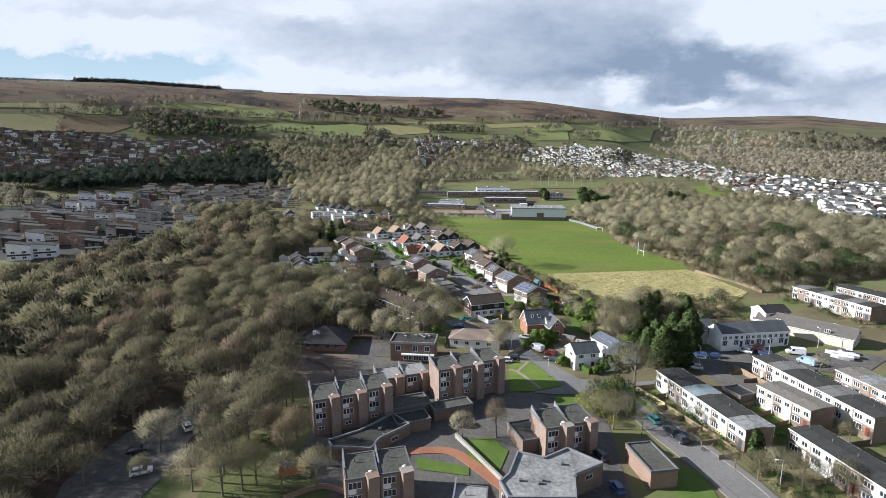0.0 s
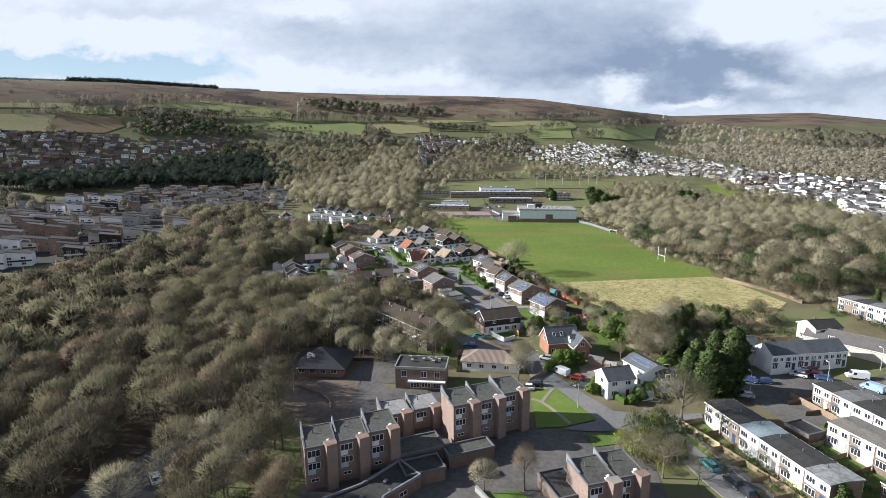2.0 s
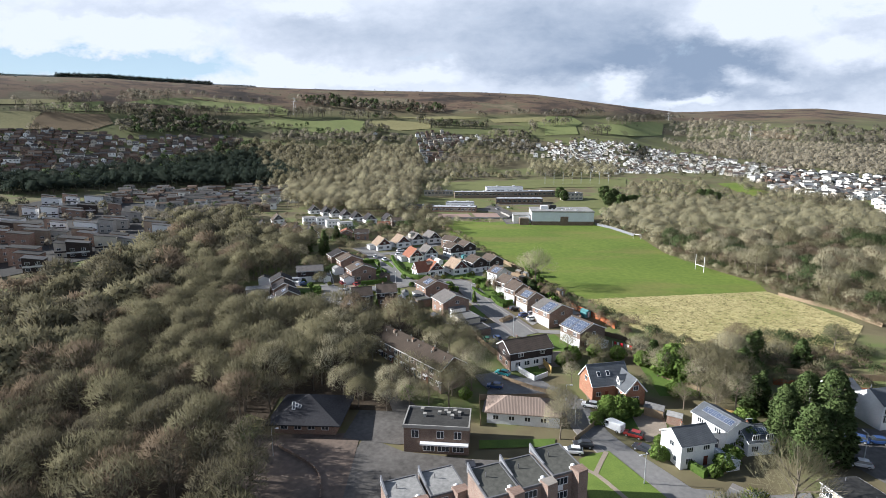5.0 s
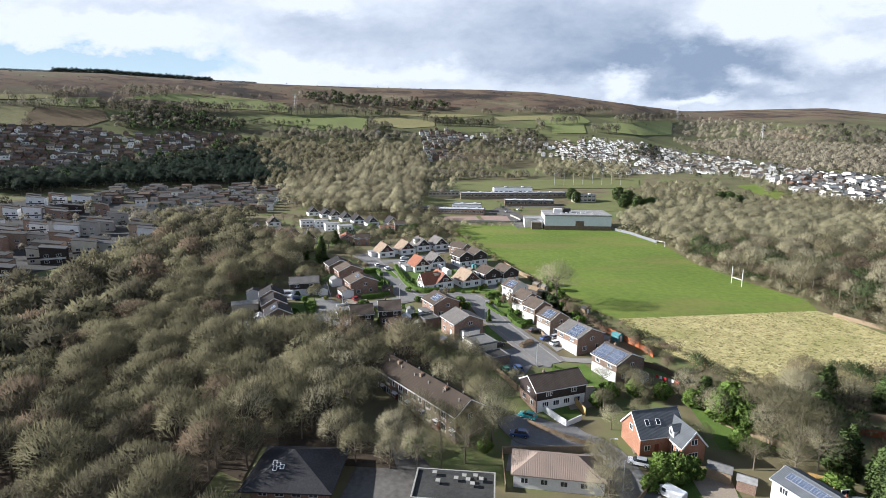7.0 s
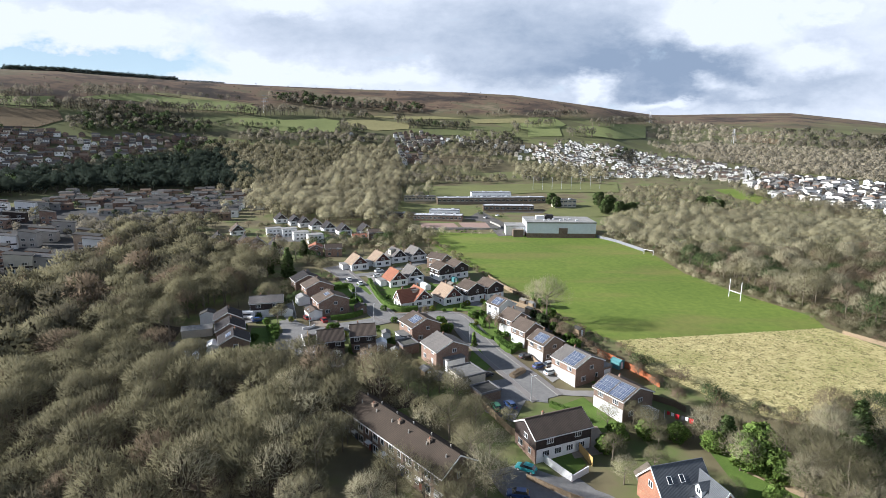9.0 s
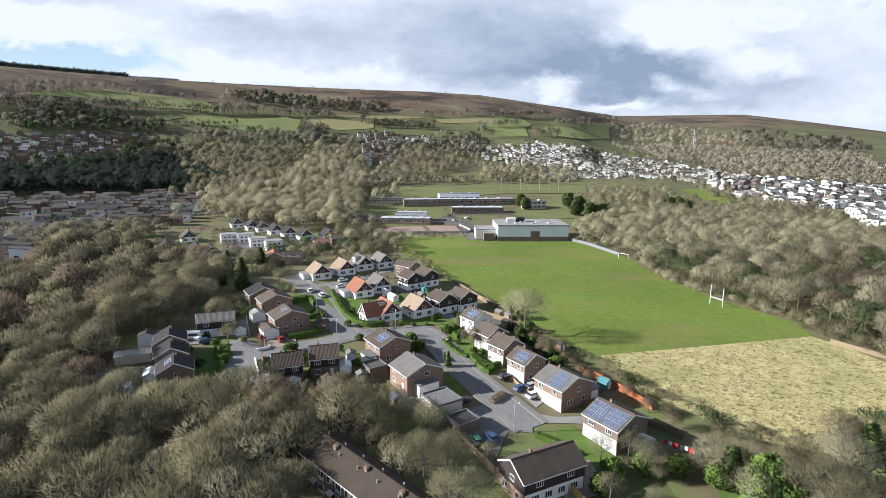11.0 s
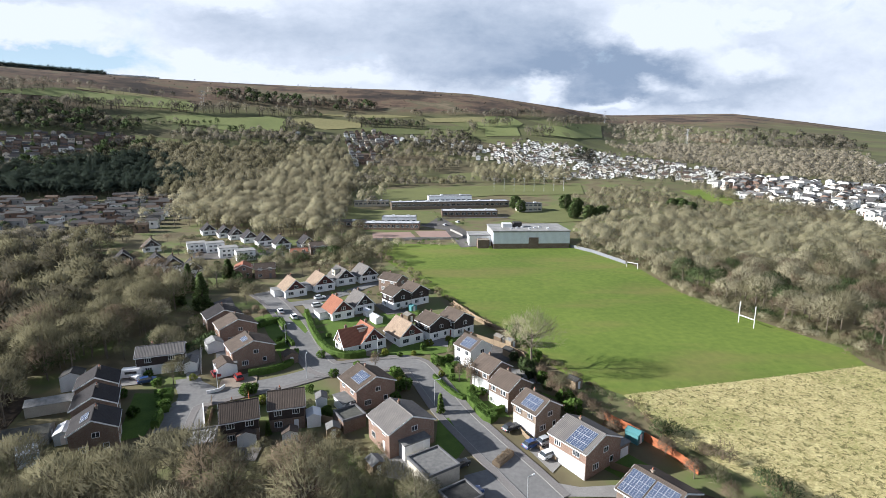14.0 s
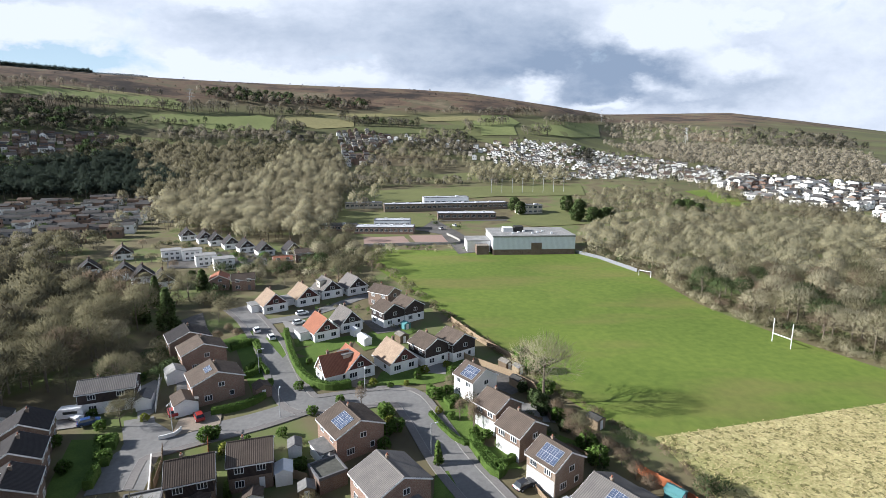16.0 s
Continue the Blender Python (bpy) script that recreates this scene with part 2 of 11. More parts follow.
felt_dark = material("felt_dark", (0.072, 0.07, 0.066), (0.04, 0.04, 0.038), 0.9, 0.2, 1.4, 0.15)
felt_green = material("felt_green", (0.13, 0.128, 0.112), (0.065, 0.066, 0.058), 0.9, 0.2, 1.4, 0.15)
felt_grey = material("felt_grey", (0.22, 0.215, 0.205), (0.12, 0.12, 0.118), 0.85, 0.2, 1.4, 0.15)
felt_pale = material("felt_pale", (0.36, 0.355, 0.34), (0.19, 0.19, 0.185), 0.85, 0.2, 1.4, 0.1)
lead_trim = material("lead_trim", (0.16, 0.16, 0.165), (0.11, 0.11, 0.115), 0.6, 0.8, 9.0, 0.05)
concrete = material("concrete", (0.36, 0.35, 0.32), (0.27, 0.26, 0.24), 0.9, 0.4, 5.0, 0.15)
paving = material("paving", (0.225, 0.21, 0.20), (0.165, 0.155, 0.148), 0.92, 0.15, 3.0, 0.2, coords="World")
kerb_stone = material("kerb_stone", (0.29, 0.28, 0.265), (0.22, 0.21, 0.20), 0.9, 0.3, 4.0, 0.1, coords="World")
drive_stone = material("drive_stone", (0.33, 0.28, 0.22), (0.24, 0.20, 0.16), 0.92, 0.2, 3.0, 0.2, coords="World")
asphalt = material("asphalt", (0.225, 0.22, 0.213), (0.16, 0.157, 0.153), 0.92, 0.06, 1.2, 0.25, coords="World")
yard_earth = material("yard_earth", (0.20, 0.155, 0.125), (0.10, 0.082, 0.07), 0.95, 0.12, 0.9, 0.3, coords="World")
roof_black = material("roof_black", (0.05, 0.05, 0.055), (0.026, 0.026, 0.03), 0.75, 0.25, 2.5, 0.15)
asphalt_old = material("asphalt_old", (0.155, 0.146, 0.136), (0.085, 0.08, 0.074), 0.93, 0.12, 1.0, 0.25, coords="World")
verge_grass = material("verge_grass", (0.13, 0.15, 0.055), (0.08, 0.085, 0.04), 0.95, 0.2, 2.0, 0.3, coords="World")
bright_lawn = material("bright_lawn", (0.165, 0.225, 0.05), (0.105, 0.155, 0.034), 0.95, 0.3, 4.0, 0.3, coords="World")
lawn = material("lawn", (0.12, 0.18, 0.04), (0.075, 0.12, 0.028), 0.95, 0.3, 4.0, 0.3, coords="World")
hedge_leaf = material("hedge_leaf", (0.13, 0.21, 0.045), (0.06, 0.105, 0.024), 0.8, 1.0, 9.0, 0.5, spread=0.3)
evergreen_leaf = material("evergreen_leaf", (0.125, 0.165, 0.06), (0.068, 0.10, 0.036), 0.8, 0.5, 5.0, 0.2, spread=0.45)
bright_leaf = material("bright_leaf", (0.19, 0.26, 0.06), (0.10, 0.165, 0.042), 0.75, 0.5, 5.0, 0.2, spread=0.35)
ivy_leaf = material("ivy_leaf", (0.085, 0.115, 0.045), (0.045, 0.07, 0.028), 0.8, 0.5, 5.0, 0.2, spread=0.25)
# Fir green, kept so dark that it also holds the valley belt's cloud shade.
fir_and_shade_leaf = material("fir_and_shade_leaf", (0.048, 0.064, 0.046), (0.032, 0.044, 0.034), 0.95, 0.1, 2.0, 0.0, spread=0.08)
bark = material("bark", (0.20, 0.17, 0.13), (0.12, 0.10, 0.08), 0.95, 0.6, 6.0, 0.4)
twig = material("twig", (0.285, 0.264, 0.158), (0.192, 0.177, 0.108), 0.95, 0.05, 0.5, 0.0, spread=0.09)
# A darker twig brown; in the lower left stand it also carries shade.
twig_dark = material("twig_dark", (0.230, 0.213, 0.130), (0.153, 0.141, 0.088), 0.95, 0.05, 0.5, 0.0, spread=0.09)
cypress_leaf = material("cypress_leaf", (0.098, 0.135, 0.046), (0.05, 0.074, 0.027), 0.85, 0.6, 5.0, 0.2, spread=0.3)
gold_leaf = material("gold_leaf", (0.25, 0.27, 0.05), (0.14, 0.17, 0.035), 0.8, 0.5, 5.0, 0.2, spread=0.3)
twig_pale = material("twig_pale", (0.49, 0.45, 0.30), (0.36, 0.33, 0.22), 0.95, 0.05, 0.5, 0.0, spread=0.09)
# Twig brown taken down to imitate shade on the darkest stands.
twig_shade_tone = material("twig_shade_tone", (0.16, 0.145, 0.095), (0.105, 0.095, 0.065), 0.95, 0.05, 0.5, 0.0, spread=0.09)
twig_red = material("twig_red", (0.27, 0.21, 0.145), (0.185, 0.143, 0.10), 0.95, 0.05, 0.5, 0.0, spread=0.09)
fence_wood = material("fence_wood", (0.31, 0.235, 0.155), (0.22, 0.17, 0.115), 0.85, 0.6, 7.0, 0.2)
fence_dark = material("fence_dark", (0.17, 0.125, 0.085), (0.11, 0.085, 0.06), 0.9, 0.6, 7.0, 0.2)
fence_pale = material("fence_pale", (0.52, 0.45, 0.27), (0.40, 0.34, 0.20), 0.85, 0.6, 7.0, 0.2)
fence_new = material("fence_new", (0.54, 0.36, 0.14), (0.42, 0.28, 0.11), 0.85, 0.6, 7.0, 0.2)
fence_orange = material("fence_orange", (0.42, 0.15, 0.07), (0.32, 0.11, 0.05), 0.85, 0.6, 7.0, 0.2)
galvanised = material("galvanised", (0.50, 0.52, 0.53), (0.40, 0.41, 0.43), 0.5, 0.6, 7.0, 0.05, metal=0.3)
solar_cell = material("solar_cell", (0.075, 0.10, 0.16), (0.055, 0.075, 0.13), 0.2, 0.8, 9.0, 0.0, spec=0.6)
glass_dark = material("glass_dark", (0.045, 0.055, 0.065), (0.02, 0.025, 0.03), 0.08, 1.0, 4.0, 0.0, spec=0.8)
conservatory_glass = material("conservatory_glass", (0.55, 0.62, 0.66), (0.45, 0.52, 0.56), 0.15, 1.0, 4.0, 0.0, spec=0.7)
tyre_rubber = material("tyre_rubber", (0.02, 0.02, 0.02), (0.015, 0.015, 0.015), 0.9)
teal_tarp = material("teal_tarp", (0.11, 0.27, 0.28), (0.08, 0.20, 0.21), 0.5)


def let_through(m, share, gaps=0.0):
    """Twigs and leaves let some light through; gaps: the share of air between the finest twigs of a spray."""
    nt = m.node_tree
    bsdf = nt.nodes["Principled BSDF"]
    tr = nt.nodes.new("ShaderNodeBsdfTranslucent")
    nt.links.new(bsdf.inputs["Base Color"].links[0].from_socket, tr.inputs["Color"])
    mix = nt.nodes.new("ShaderNodeMixShader")
    mix.inputs[0].default_value = share
    nt.links.new(bsdf.outputs[0], mix.inputs[1])
    nt.links.new(tr.outputs[0], mix.inputs[2])
    out = mix.outputs[0]
    if gaps:
        air = nt.nodes.new("ShaderNodeMixShader")
        air.inputs[0].default_value = gaps
        nt.links.new(out, air.inputs[1])
        nt.links.new(nt.nodes.new("ShaderNodeBsdfTransparent").outputs[0], air.inputs[2])
        out = air.outputs[0]
    nt.links.new(out, nt.nodes["Material Output"].inputs["Surface"])
    return m


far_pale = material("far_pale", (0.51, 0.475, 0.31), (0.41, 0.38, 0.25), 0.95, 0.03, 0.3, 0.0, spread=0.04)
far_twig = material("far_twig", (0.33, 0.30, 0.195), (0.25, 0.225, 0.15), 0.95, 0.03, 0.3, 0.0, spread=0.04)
for m in (twig, twig_pale, twig_dark, twig_shade_tone, twig_red):
    let_through(m, 0.42, 0.22)
# Wider gaps and paler tones put a hazy softness into far crowns.
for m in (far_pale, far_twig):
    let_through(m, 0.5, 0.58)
let_through(fir_and_shade_leaf, 0.4, 0.35)
for m in (hedge_leaf, evergreen_leaf, bright_leaf, ivy_leaf, gold_leaf):
    let_through(m, 0.25)


KR = [0, 60, 110, 150, 180, 220, 250, 300, 392, 450, 520, 620, 700]
KZ = [5.0, 6.0, 7.2, 8.7, 10.2, 12.8, 14.4, 16.0, 19.0, 20.5, 23.0, 30.0, 37.0]
CREST_AZ = [-180, -70, -50, -42, -34, -25, -12, 0, 6, 10, 15, 20, 26, 31, 36, 44, 60, 180]
CREST_EL = [1.0, 4.4, 5.65, 6.1, 6.4, 6.2, 6.05, 5.85, 5.5, 4.9, 4.1, 3.3, 3.25, 3.2, 2.45, 1.1, 0.8, 1.0]
CREST_R = [1500, 1200, 1250, 1300, 1350, 1400, 1450, 1480, 1500, 1520, 1600, 2300, 2800, 2900, 2900, 2900, 2500, 1500]


def profile(r):
    i = min(max(int(np.searchsorted(KR, r)) - 1, 0), len(KR) - 2)
    slopes = [(KZ[min(j + 1, len(KZ) - 1)] - KZ[max(j - 1, 0)]) / (KR[min(j + 1, len(KR) - 1)] - KR[max(j - 1, 0)]) for j in (i, i + 1)]
    h = KR[i + 1] - KR[i]
    u = (r - KR[i]) / h
    return (2 * u**3 - 3 * u * u + 1) * KZ[i] + (u**3 - 2 * u * u + u) * h * slopes[0] + (3 * u * u - 2 * u**3) * KZ[i + 1] + (u**3 - u * u) * h * slopes[1]


def ground(x, y):
    """Height of the land."""
    r = math.hypot(x + 5, y)
    if r <= 700:
        return float(profile(r))
    az = math.degrees(math.atan2(x, y))
    el, rc = np.interp(az, CREST_AZ, CREST_EL), np.interp(az, CREST_AZ, CREST_R)
    top = 70 + (rc - 75) * math.tan(math.radians(el))
    u = (r - 700) / (rc - 700)
    if u > 1:
        return float(top - (r - rc) * 0.05)
    s = 0.45 * u + 1.95 * u * u - 1.40 * u**3
    return float(37 + (top - 37) * s)

# ---- building helpers ----
def part(name, bm, mat, parent=None, label=""):
    """Links a bmesh as one mesh object under a thing or a part."""
    me = bpy.data.meshes.new(name)
    bm.to_mesh(me)
    bm.free()
    me.materials.append(mat)
    ob = new(name, me)
    ob.parent = parent
    if label:
        ob["label"] = label
    return ob


def shared(name, me, parent, m=None, label=""):
    """An object on a mesh that others use too."""
    ob = new(name, me)
    ob.parent = parent
    if m is not None:
        ob.matrix_basis = m
    if label:
        ob["label"] = label
    return ob


def mesh_of(name, bm, mat):
    me = bpy.data.meshes.new(name)
    bm.to_mesh(me)
    bm.free()
    me.materials.append(mat)
    return me


def raw_mesh(name, verts, faces, mats, index=None, smooth=False, normals=None):
    """A large mesh from arrays: verts n x 3, faces m x 3 or m x 4; normals: soft ones for each vertex, zero for a plain face."""
    verts, faces = np.asarray(verts, np.float32), np.asarray(faces, np.int32)
    me = bpy.data.meshes.new(name)
    k = faces.shape[1]
    me.vertices.add(len(verts))
    me.vertices.foreach_set("co", verts.ravel())
    me.loops.add(faces.size)
    me.loops.foreach_set("vertex_index", faces.ravel())
    me.polygons.add(len(faces))
    me.polygons.foreach_set("loop_start", np.arange(0, faces.size, k, dtype=np.int32))
    me.polygons.foreach_set("loop_total", np.full(len(faces), k, np.int32))
    for m in mats:
        me.materials.append(m)
    if index is not None:
        me.polygons.foreach_set("material_index", np.asarray(index, np.int32))
    me.polygons.foreach_set("use_smooth", np.full(len(faces), smooth or normals is not None, bool))
    me.update(calc_edges=True)
    if normals is not None:
        me.normals_split_custom_set_from_vertices(np.asarray(normals, np.float32))
    return me


def box(bm, x0, x1, y0, y1, z0, z1):
    vs = [bm.verts.new((x, y, z)) for z in (z0, z1) for x, y in ((x0, y0), (x1, y0), (x1, y1), (x0, y1))]
    for f in ((3, 2, 1, 0), (4, 5, 6, 7), (0, 1, 5, 4), (1, 2, 6, 5), (2, 3, 7, 6), (3, 0, 4, 7)):
        bm.faces.new([vs[i] for i in f])
    return vs


def prism(bm, outline, y0, y1):
    """An outline of (x, z), counterclockwise seen from -y, pushed from y0 to y1."""
    a = [bm.verts.new((x, y0, z)) for x, z in outline]
    b = [bm.verts.new((x, y1, z)) for x, z in outline]
    bm.faces.new(a)
    bm.faces.new(b[::-1])
    n = len(outline)
    for i in range(n):
        bm.faces.new((a[(i + 1) % n], a[i], b[i], b[(i + 1) % n]))


def slab(bm, corners, thick):
    """A plate: its top through four corners."""
    top = [Vector(c) for c in corners]
    nrm = (top[1] - top[0]).cross(top[3] - top[0]).normalized()
    if nrm.z < 0:
        top, nrm = top[::-1], -nrm
    a = [bm.verts.new(c) for c in top]
    b = [bm.verts.new(c - nrm * thick) for c in top]
    bm.faces.new(a)
    bm.faces.new(b[::-1])
    for i in range(4):
        bm.faces.new((a[i], b[i], b[(i + 1) % 4], a[(i + 1) % 4]))


HOMES = []


def root(name, x, y, rot=0, z=None, label="", category="", group=""):
    if category == "house":
        HOMES.append((x, y, 7.5))
    e = new(name)
    e.matrix_basis = pose(x, y, ground(x, y) if z is None else z, 0, 0, rot)
    return tagged(e, label, category, group)


def inside(x, y, poly):
    c = False
    for (x0, y0), (x1, y1) in zip(poly, poly[1:] + poly[:1]):
        if (y0 > y) != (y1 > y) and x < (x1 - x0) * (y - y0) / (y1 - y0) + x0:
            c = not c
    return c


# ---- land ----
def land_material():
    m = bpy.data.materials.new("land")
    m.use_nodes = True
    nt = m.node_tree
    L = nt.links.new
    bsdf = nt.nodes["Principled BSDF"]
    bsdf.inputs["Roughness"].default_value, bsdf.inputs["Specular IOR Level"].default_value = 0.95, 0.1
    pos = nt.nodes.new("ShaderNodeNewGeometry").outputs["Position"]

    def noise_at(scale, detail=5, stretch=(1, 1, 1), rough=0.5):
        mp = nt.nodes.new("ShaderNodeMapping")
        mp.inputs["Scale"].default_value = stretch
        L(pos, mp.inputs["Vector"])
        n = nt.nodes.new("ShaderNodeTexNoise")
        n.inputs["Scale"].default_value, n.inputs["Detail"].default_value, n.inputs["Roughness"].default_value = scale, detail, rough
        L(mp.outputs[0], n.inputs["Vector"])
        return n.outputs["Fac"]

    def ramp(v, stops):
        r = nt.nodes.new("ShaderNodeValToRGB")
        while len(r.color_ramp.elements) < len(stops):
            r.color_ramp.elements.new(0.5)
        for e, (p, c) in zip(r.color_ramp.elements, stops):
            e.position, e.color = p, (*c, 1)
        L(v, r.inputs[0])
        return r.outputs[0]

    def mix(f, a, b):
        n = nt.nodes.new("ShaderNodeMix")
        n.data_type = "RGBA"
        L(f, n.inputs[0]), L(a, n.inputs[6]), L(b, n.inputs[7])
        return n.outputs[2]

    def span(v, lo, hi):
        r = nt.nodes.new("ShaderNodeMapRange")
        r.inputs["From Min"].default_value, r.inputs["From Max"].default_value = lo, hi
        L(v, r.inputs["Value"])
        return r.outputs[0]

    def plus(a, b, k):
        n = nt.nodes.new("ShaderNodeMath")
        n.operation = "MULTIPLY_ADD"
        L(b, n.inputs[0])
        n.inputs[1].default_value = k
        L(a, n.inputs[2])
        return n.outputs[0]

    near = ramp(noise_at(0.06, 8), [(0.3, (0.105, 0.088, 0.055)), (0.48, (0.16, 0.14, 0.08)), (0.62, (0.125, 0.155, 0.055)), (0.75, (0.17, 0.15, 0.09))])
    vor = nt.nodes.new("ShaderNodeTexVoronoi")
    mp = nt.nodes.new("ShaderNodeMapping")
    mp.inputs["Scale"].default_value, mp.inputs["Rotation"].default_value = (0.009, 0.016, 0.0), (0, 0, 0.25)
    L(pos, mp.inputs["Vector"])
    L(mp.outputs[0], vor.inputs["Vector"])
    vor.inputs["Scale"].default_value = 1.0
    sp = nt.nodes.new("ShaderNodeSeparateColor")
    L(vor.outputs["Color"], sp.inputs[0])
    fields = ramp(plus(sp.outputs[0], noise_at(0.02, 6), 0.25), [(0.0, (0.10, 0.098, 0.055)), (0.35, (0.12, 0.125, 0.06)), (0.5, (0.135, 0.11, 0.07)), (0.7, (0.095, 0.095, 0.05)), (1.0, (0.14, 0.15, 0.065))])
    moor = ramp(noise_at(0.009, 12, (1, 1, 3), 0.68), [(0.38, (0.04, 0.034, 0.03)), (0.46, (0.09, 0.066, 0.05)), (0.52, (0.155, 0.108, 0.074)), (0.58, (0.115, 0.105, 0.066)), (0.66, (0.20, 0.16, 0.108))])
    sz = nt.nodes.new("ShaderNodeSeparateXYZ")
    L(pos, sz.inputs[0])
    height = plus(sz.outputs[2], noise_at(0.004, 6), 70.0)
    colour = mix(span(height, 62, 82), near, fields)
    colour = mix(span(height, 158, 182), colour, moor)
    L(colour, bsdf.inputs["Base Color"])
    return m


def build_ground():
    rings = [0.0]
    while rings[-1] < 4700:
        rings.append(rings[-1] + max(4.0, rings[-1] * 0.022))
    n = 288
    verts, faces = [(-5, 0, ground(-5, 0))], []
    for r in rings[1:]:
        for k in range(n):
            a = 2 * math.pi * k / n
            x, y = -5 + r * math.sin(a), r * math.cos(a)
            verts.append((x, y, ground(x, y)))
    quads = []
    for i in range(len(rings) - 2):
        for k in range(n):
            p, q = 1 + i * n + k, 1 + i * n + (k + 1) % n
            quads.append((p + n, q + n, q, p))
    first = [(0, 1 + k, 1 + (k + 1) % n, 1 + (k + 1) % n) for k in range(n)]
    me = bpy.data.meshes.new("ground")
    me.from_pydata(verts, [], [f[::-1] for f in quads] + [(0, 1 + (k + 1) % n, 1 + k) for k in range(n)])
    me.materials.append(land_material())
    me.polygons.foreach_set("use_smooth", np.ones(len(me.polygons), bool))
    ob = new("ground", me)
    bm = bmesh.new()
    bm.from_mesh(me)
    bmesh.ops.recalc_face_normals(bm, faces=bm.faces)
    if sum(f.normal.z for f in bm.faces) < 0:
        bmesh.ops.reverse_faces(bm, faces=bm.faces)
    bm.to_mesh(me)
    bm.free()
    tagged(ob, "rolling valley land with hedged fields rising to a brown moor", "ground", kind="structure")


build_ground()


def patch(name, poly, mat, lift, step, label, category):
    """A flat cover of the land within a polygon, cut into squares so that it follows the ground."""
    bm = bmesh.new()
    vs = [bm.verts.new((x, y, 0)) for x, y in poly]
    bm.faces.new(vs)
    xs, ys = [p[0] for p in poly], [p[1] for p in poly]
    for axis, lo, hi in (((1, 0, 0), min(xs), max(xs)), ((0, 1, 0), min(ys), max(ys))):
        v = lo + step
        while v < hi:
            co = (v, 0, 0) if axis[0] else (0, v, 0)
            bmesh.ops.bisect_plane(bm, geom=bm.verts[:] + bm.edges[:] + bm.faces[:], plane_co=co, plane_no=axis)
            v += step
    for v in bm.verts:
        v.co.z = ground(v.co.x, v.co.y) + lift
    bmesh.ops.recalc_face_normals(bm, faces=bm.faces)
    if sum(f.normal.z for f in bm.faces) < 0:
        bmesh.ops.reverse_faces(bm, faces=bm.faces)
    ob = part(name, bm, mat)
    for p in ob.data.polygons:
        p.use_smooth = True
    return tagged(ob, label, category, kind="structure")


def smooth_line(pts, step=2.0):
    """Points along a rounded line through the given ones."""
    pts = [Vector((*p, 0)) for p in pts]
    out = []
    for i in range(len(pts) - 1):
        p0, p1, p2, p3 = pts[max(i - 1, 0)], pts[i], pts[i + 1], pts[min(i + 2, len(pts) - 1)]
        n = max(2, int((p2 - p1).length / step))
        for k in range(n):
            u = k / n
            out.append(0.5 * (2 * p1 + (p2 - p0) * u + (2 * p0 - 5 * p1 + 4 * p2 - p3) * u * u + (3 * p1 - p0 - 3 * p2 + p3) * u**3))
    out.append(pts[-1])
    return out


def ribbon(name, pts, off0, off1, z0, z1, mat, label, category):
    """A strip along a line from one sideways offset to another, standing from z0 to z1 above the land."""
    line = smooth_line(pts)
    bm = bmesh.new()
    rows = []
    for i, p in enumerate(line):
        d = (line[min(i + 1, len(line) - 1)] - line[max(i - 1, 0)]).normalized()
        side = Vector((d.y, -d.x, 0))
        row = []
        for o, z in ((off0, z0), (off0, z1), (off1, z1), (off1, z0)):
            q = p + side * o
            row.append(bm.verts.new((q.x, q.y, ground(q.x, q.y) + z)))
        rows.append(row)
    for a, b in zip(rows, rows[1:]):
        for i in range(3):
            bm.faces.new((a[i], a[i + 1], b[i + 1], b[i]))
    bm.faces.new(rows[0][::-1])
    bm.faces.new(rows[-1])
    bmesh.ops.recalc_face_normals(bm, faces=bm.faces)
    return tagged(part(name, bm, mat), label, category, kind="structure")


def road(pts, width, walk_left=True, walk_right=True):
    w = width / 2
    ribbon("road", pts, -w, w, -0.6, 0.12, asphalt, "worn grey asphalt road through the estate", "road")
    for on, s in ((walk_left, -1), (walk_right, 1)):
        if on:
            ribbon("kerb", pts, s * w, s * (w + 0.15), -0.6, 0.24, kerb_stone, "pale concrete kerb along the road", "kerb")
            ribbon("pavement", pts, s * (w + 0.15), s * (w + 1.6), -0.6, 0.22, paving, "grey tarmac pavement beside the road", "pavement")


def turf_material():
    m = material("turf", (0.155, 0.205, 0.040), (0.098, 0.143, 0.028), 0.95, 0.025, 0.5, 0.2, coords="World")
    nt = m.node_tree
    bsdf = nt.nodes["Principled BSDF"]
    old = bsdf.inputs["Base Color"].links[0].from_socket
    pos = nt.nodes.new("ShaderNodeNewGeometry").outputs["Position"]
    mp = nt.nodes.new("ShaderNodeMapping")
    mp.inputs["Scale"].default_value = (0.018, 0.05, 1)
    nt.links.new(pos, mp.inputs["Vector"])
    n = nt.nodes.new("ShaderNodeTexNoise")
    n.inputs["Scale"].default_value, n.inputs["Detail"].default_value = 1.0, 6
    nt.links.new(mp.outputs[0], n.inputs["Vector"])
    r = nt.nodes.new("ShaderNodeMapRange")
    r.inputs["From Min"].default_value, r.inputs["From Max"].default_value, r.inputs["To Max"].default_value = 0.48, 0.72, 0.6
    nt.links.new(n.outputs["Fac"], r.inputs["Value"])
    mix = nt.nodes.new("ShaderNodeMix")
    mix.data_type = "RGBA"
    nt.links.new(r.outputs[0], mix.inputs[0])
    nt.links.new(old, mix.inputs[6])
    mix.inputs[7].default_value = (0.21, 0.165, 0.07, 1)
    nt.links.new(mix.outputs[2], bsdf.inputs["Base Color"])
    return m


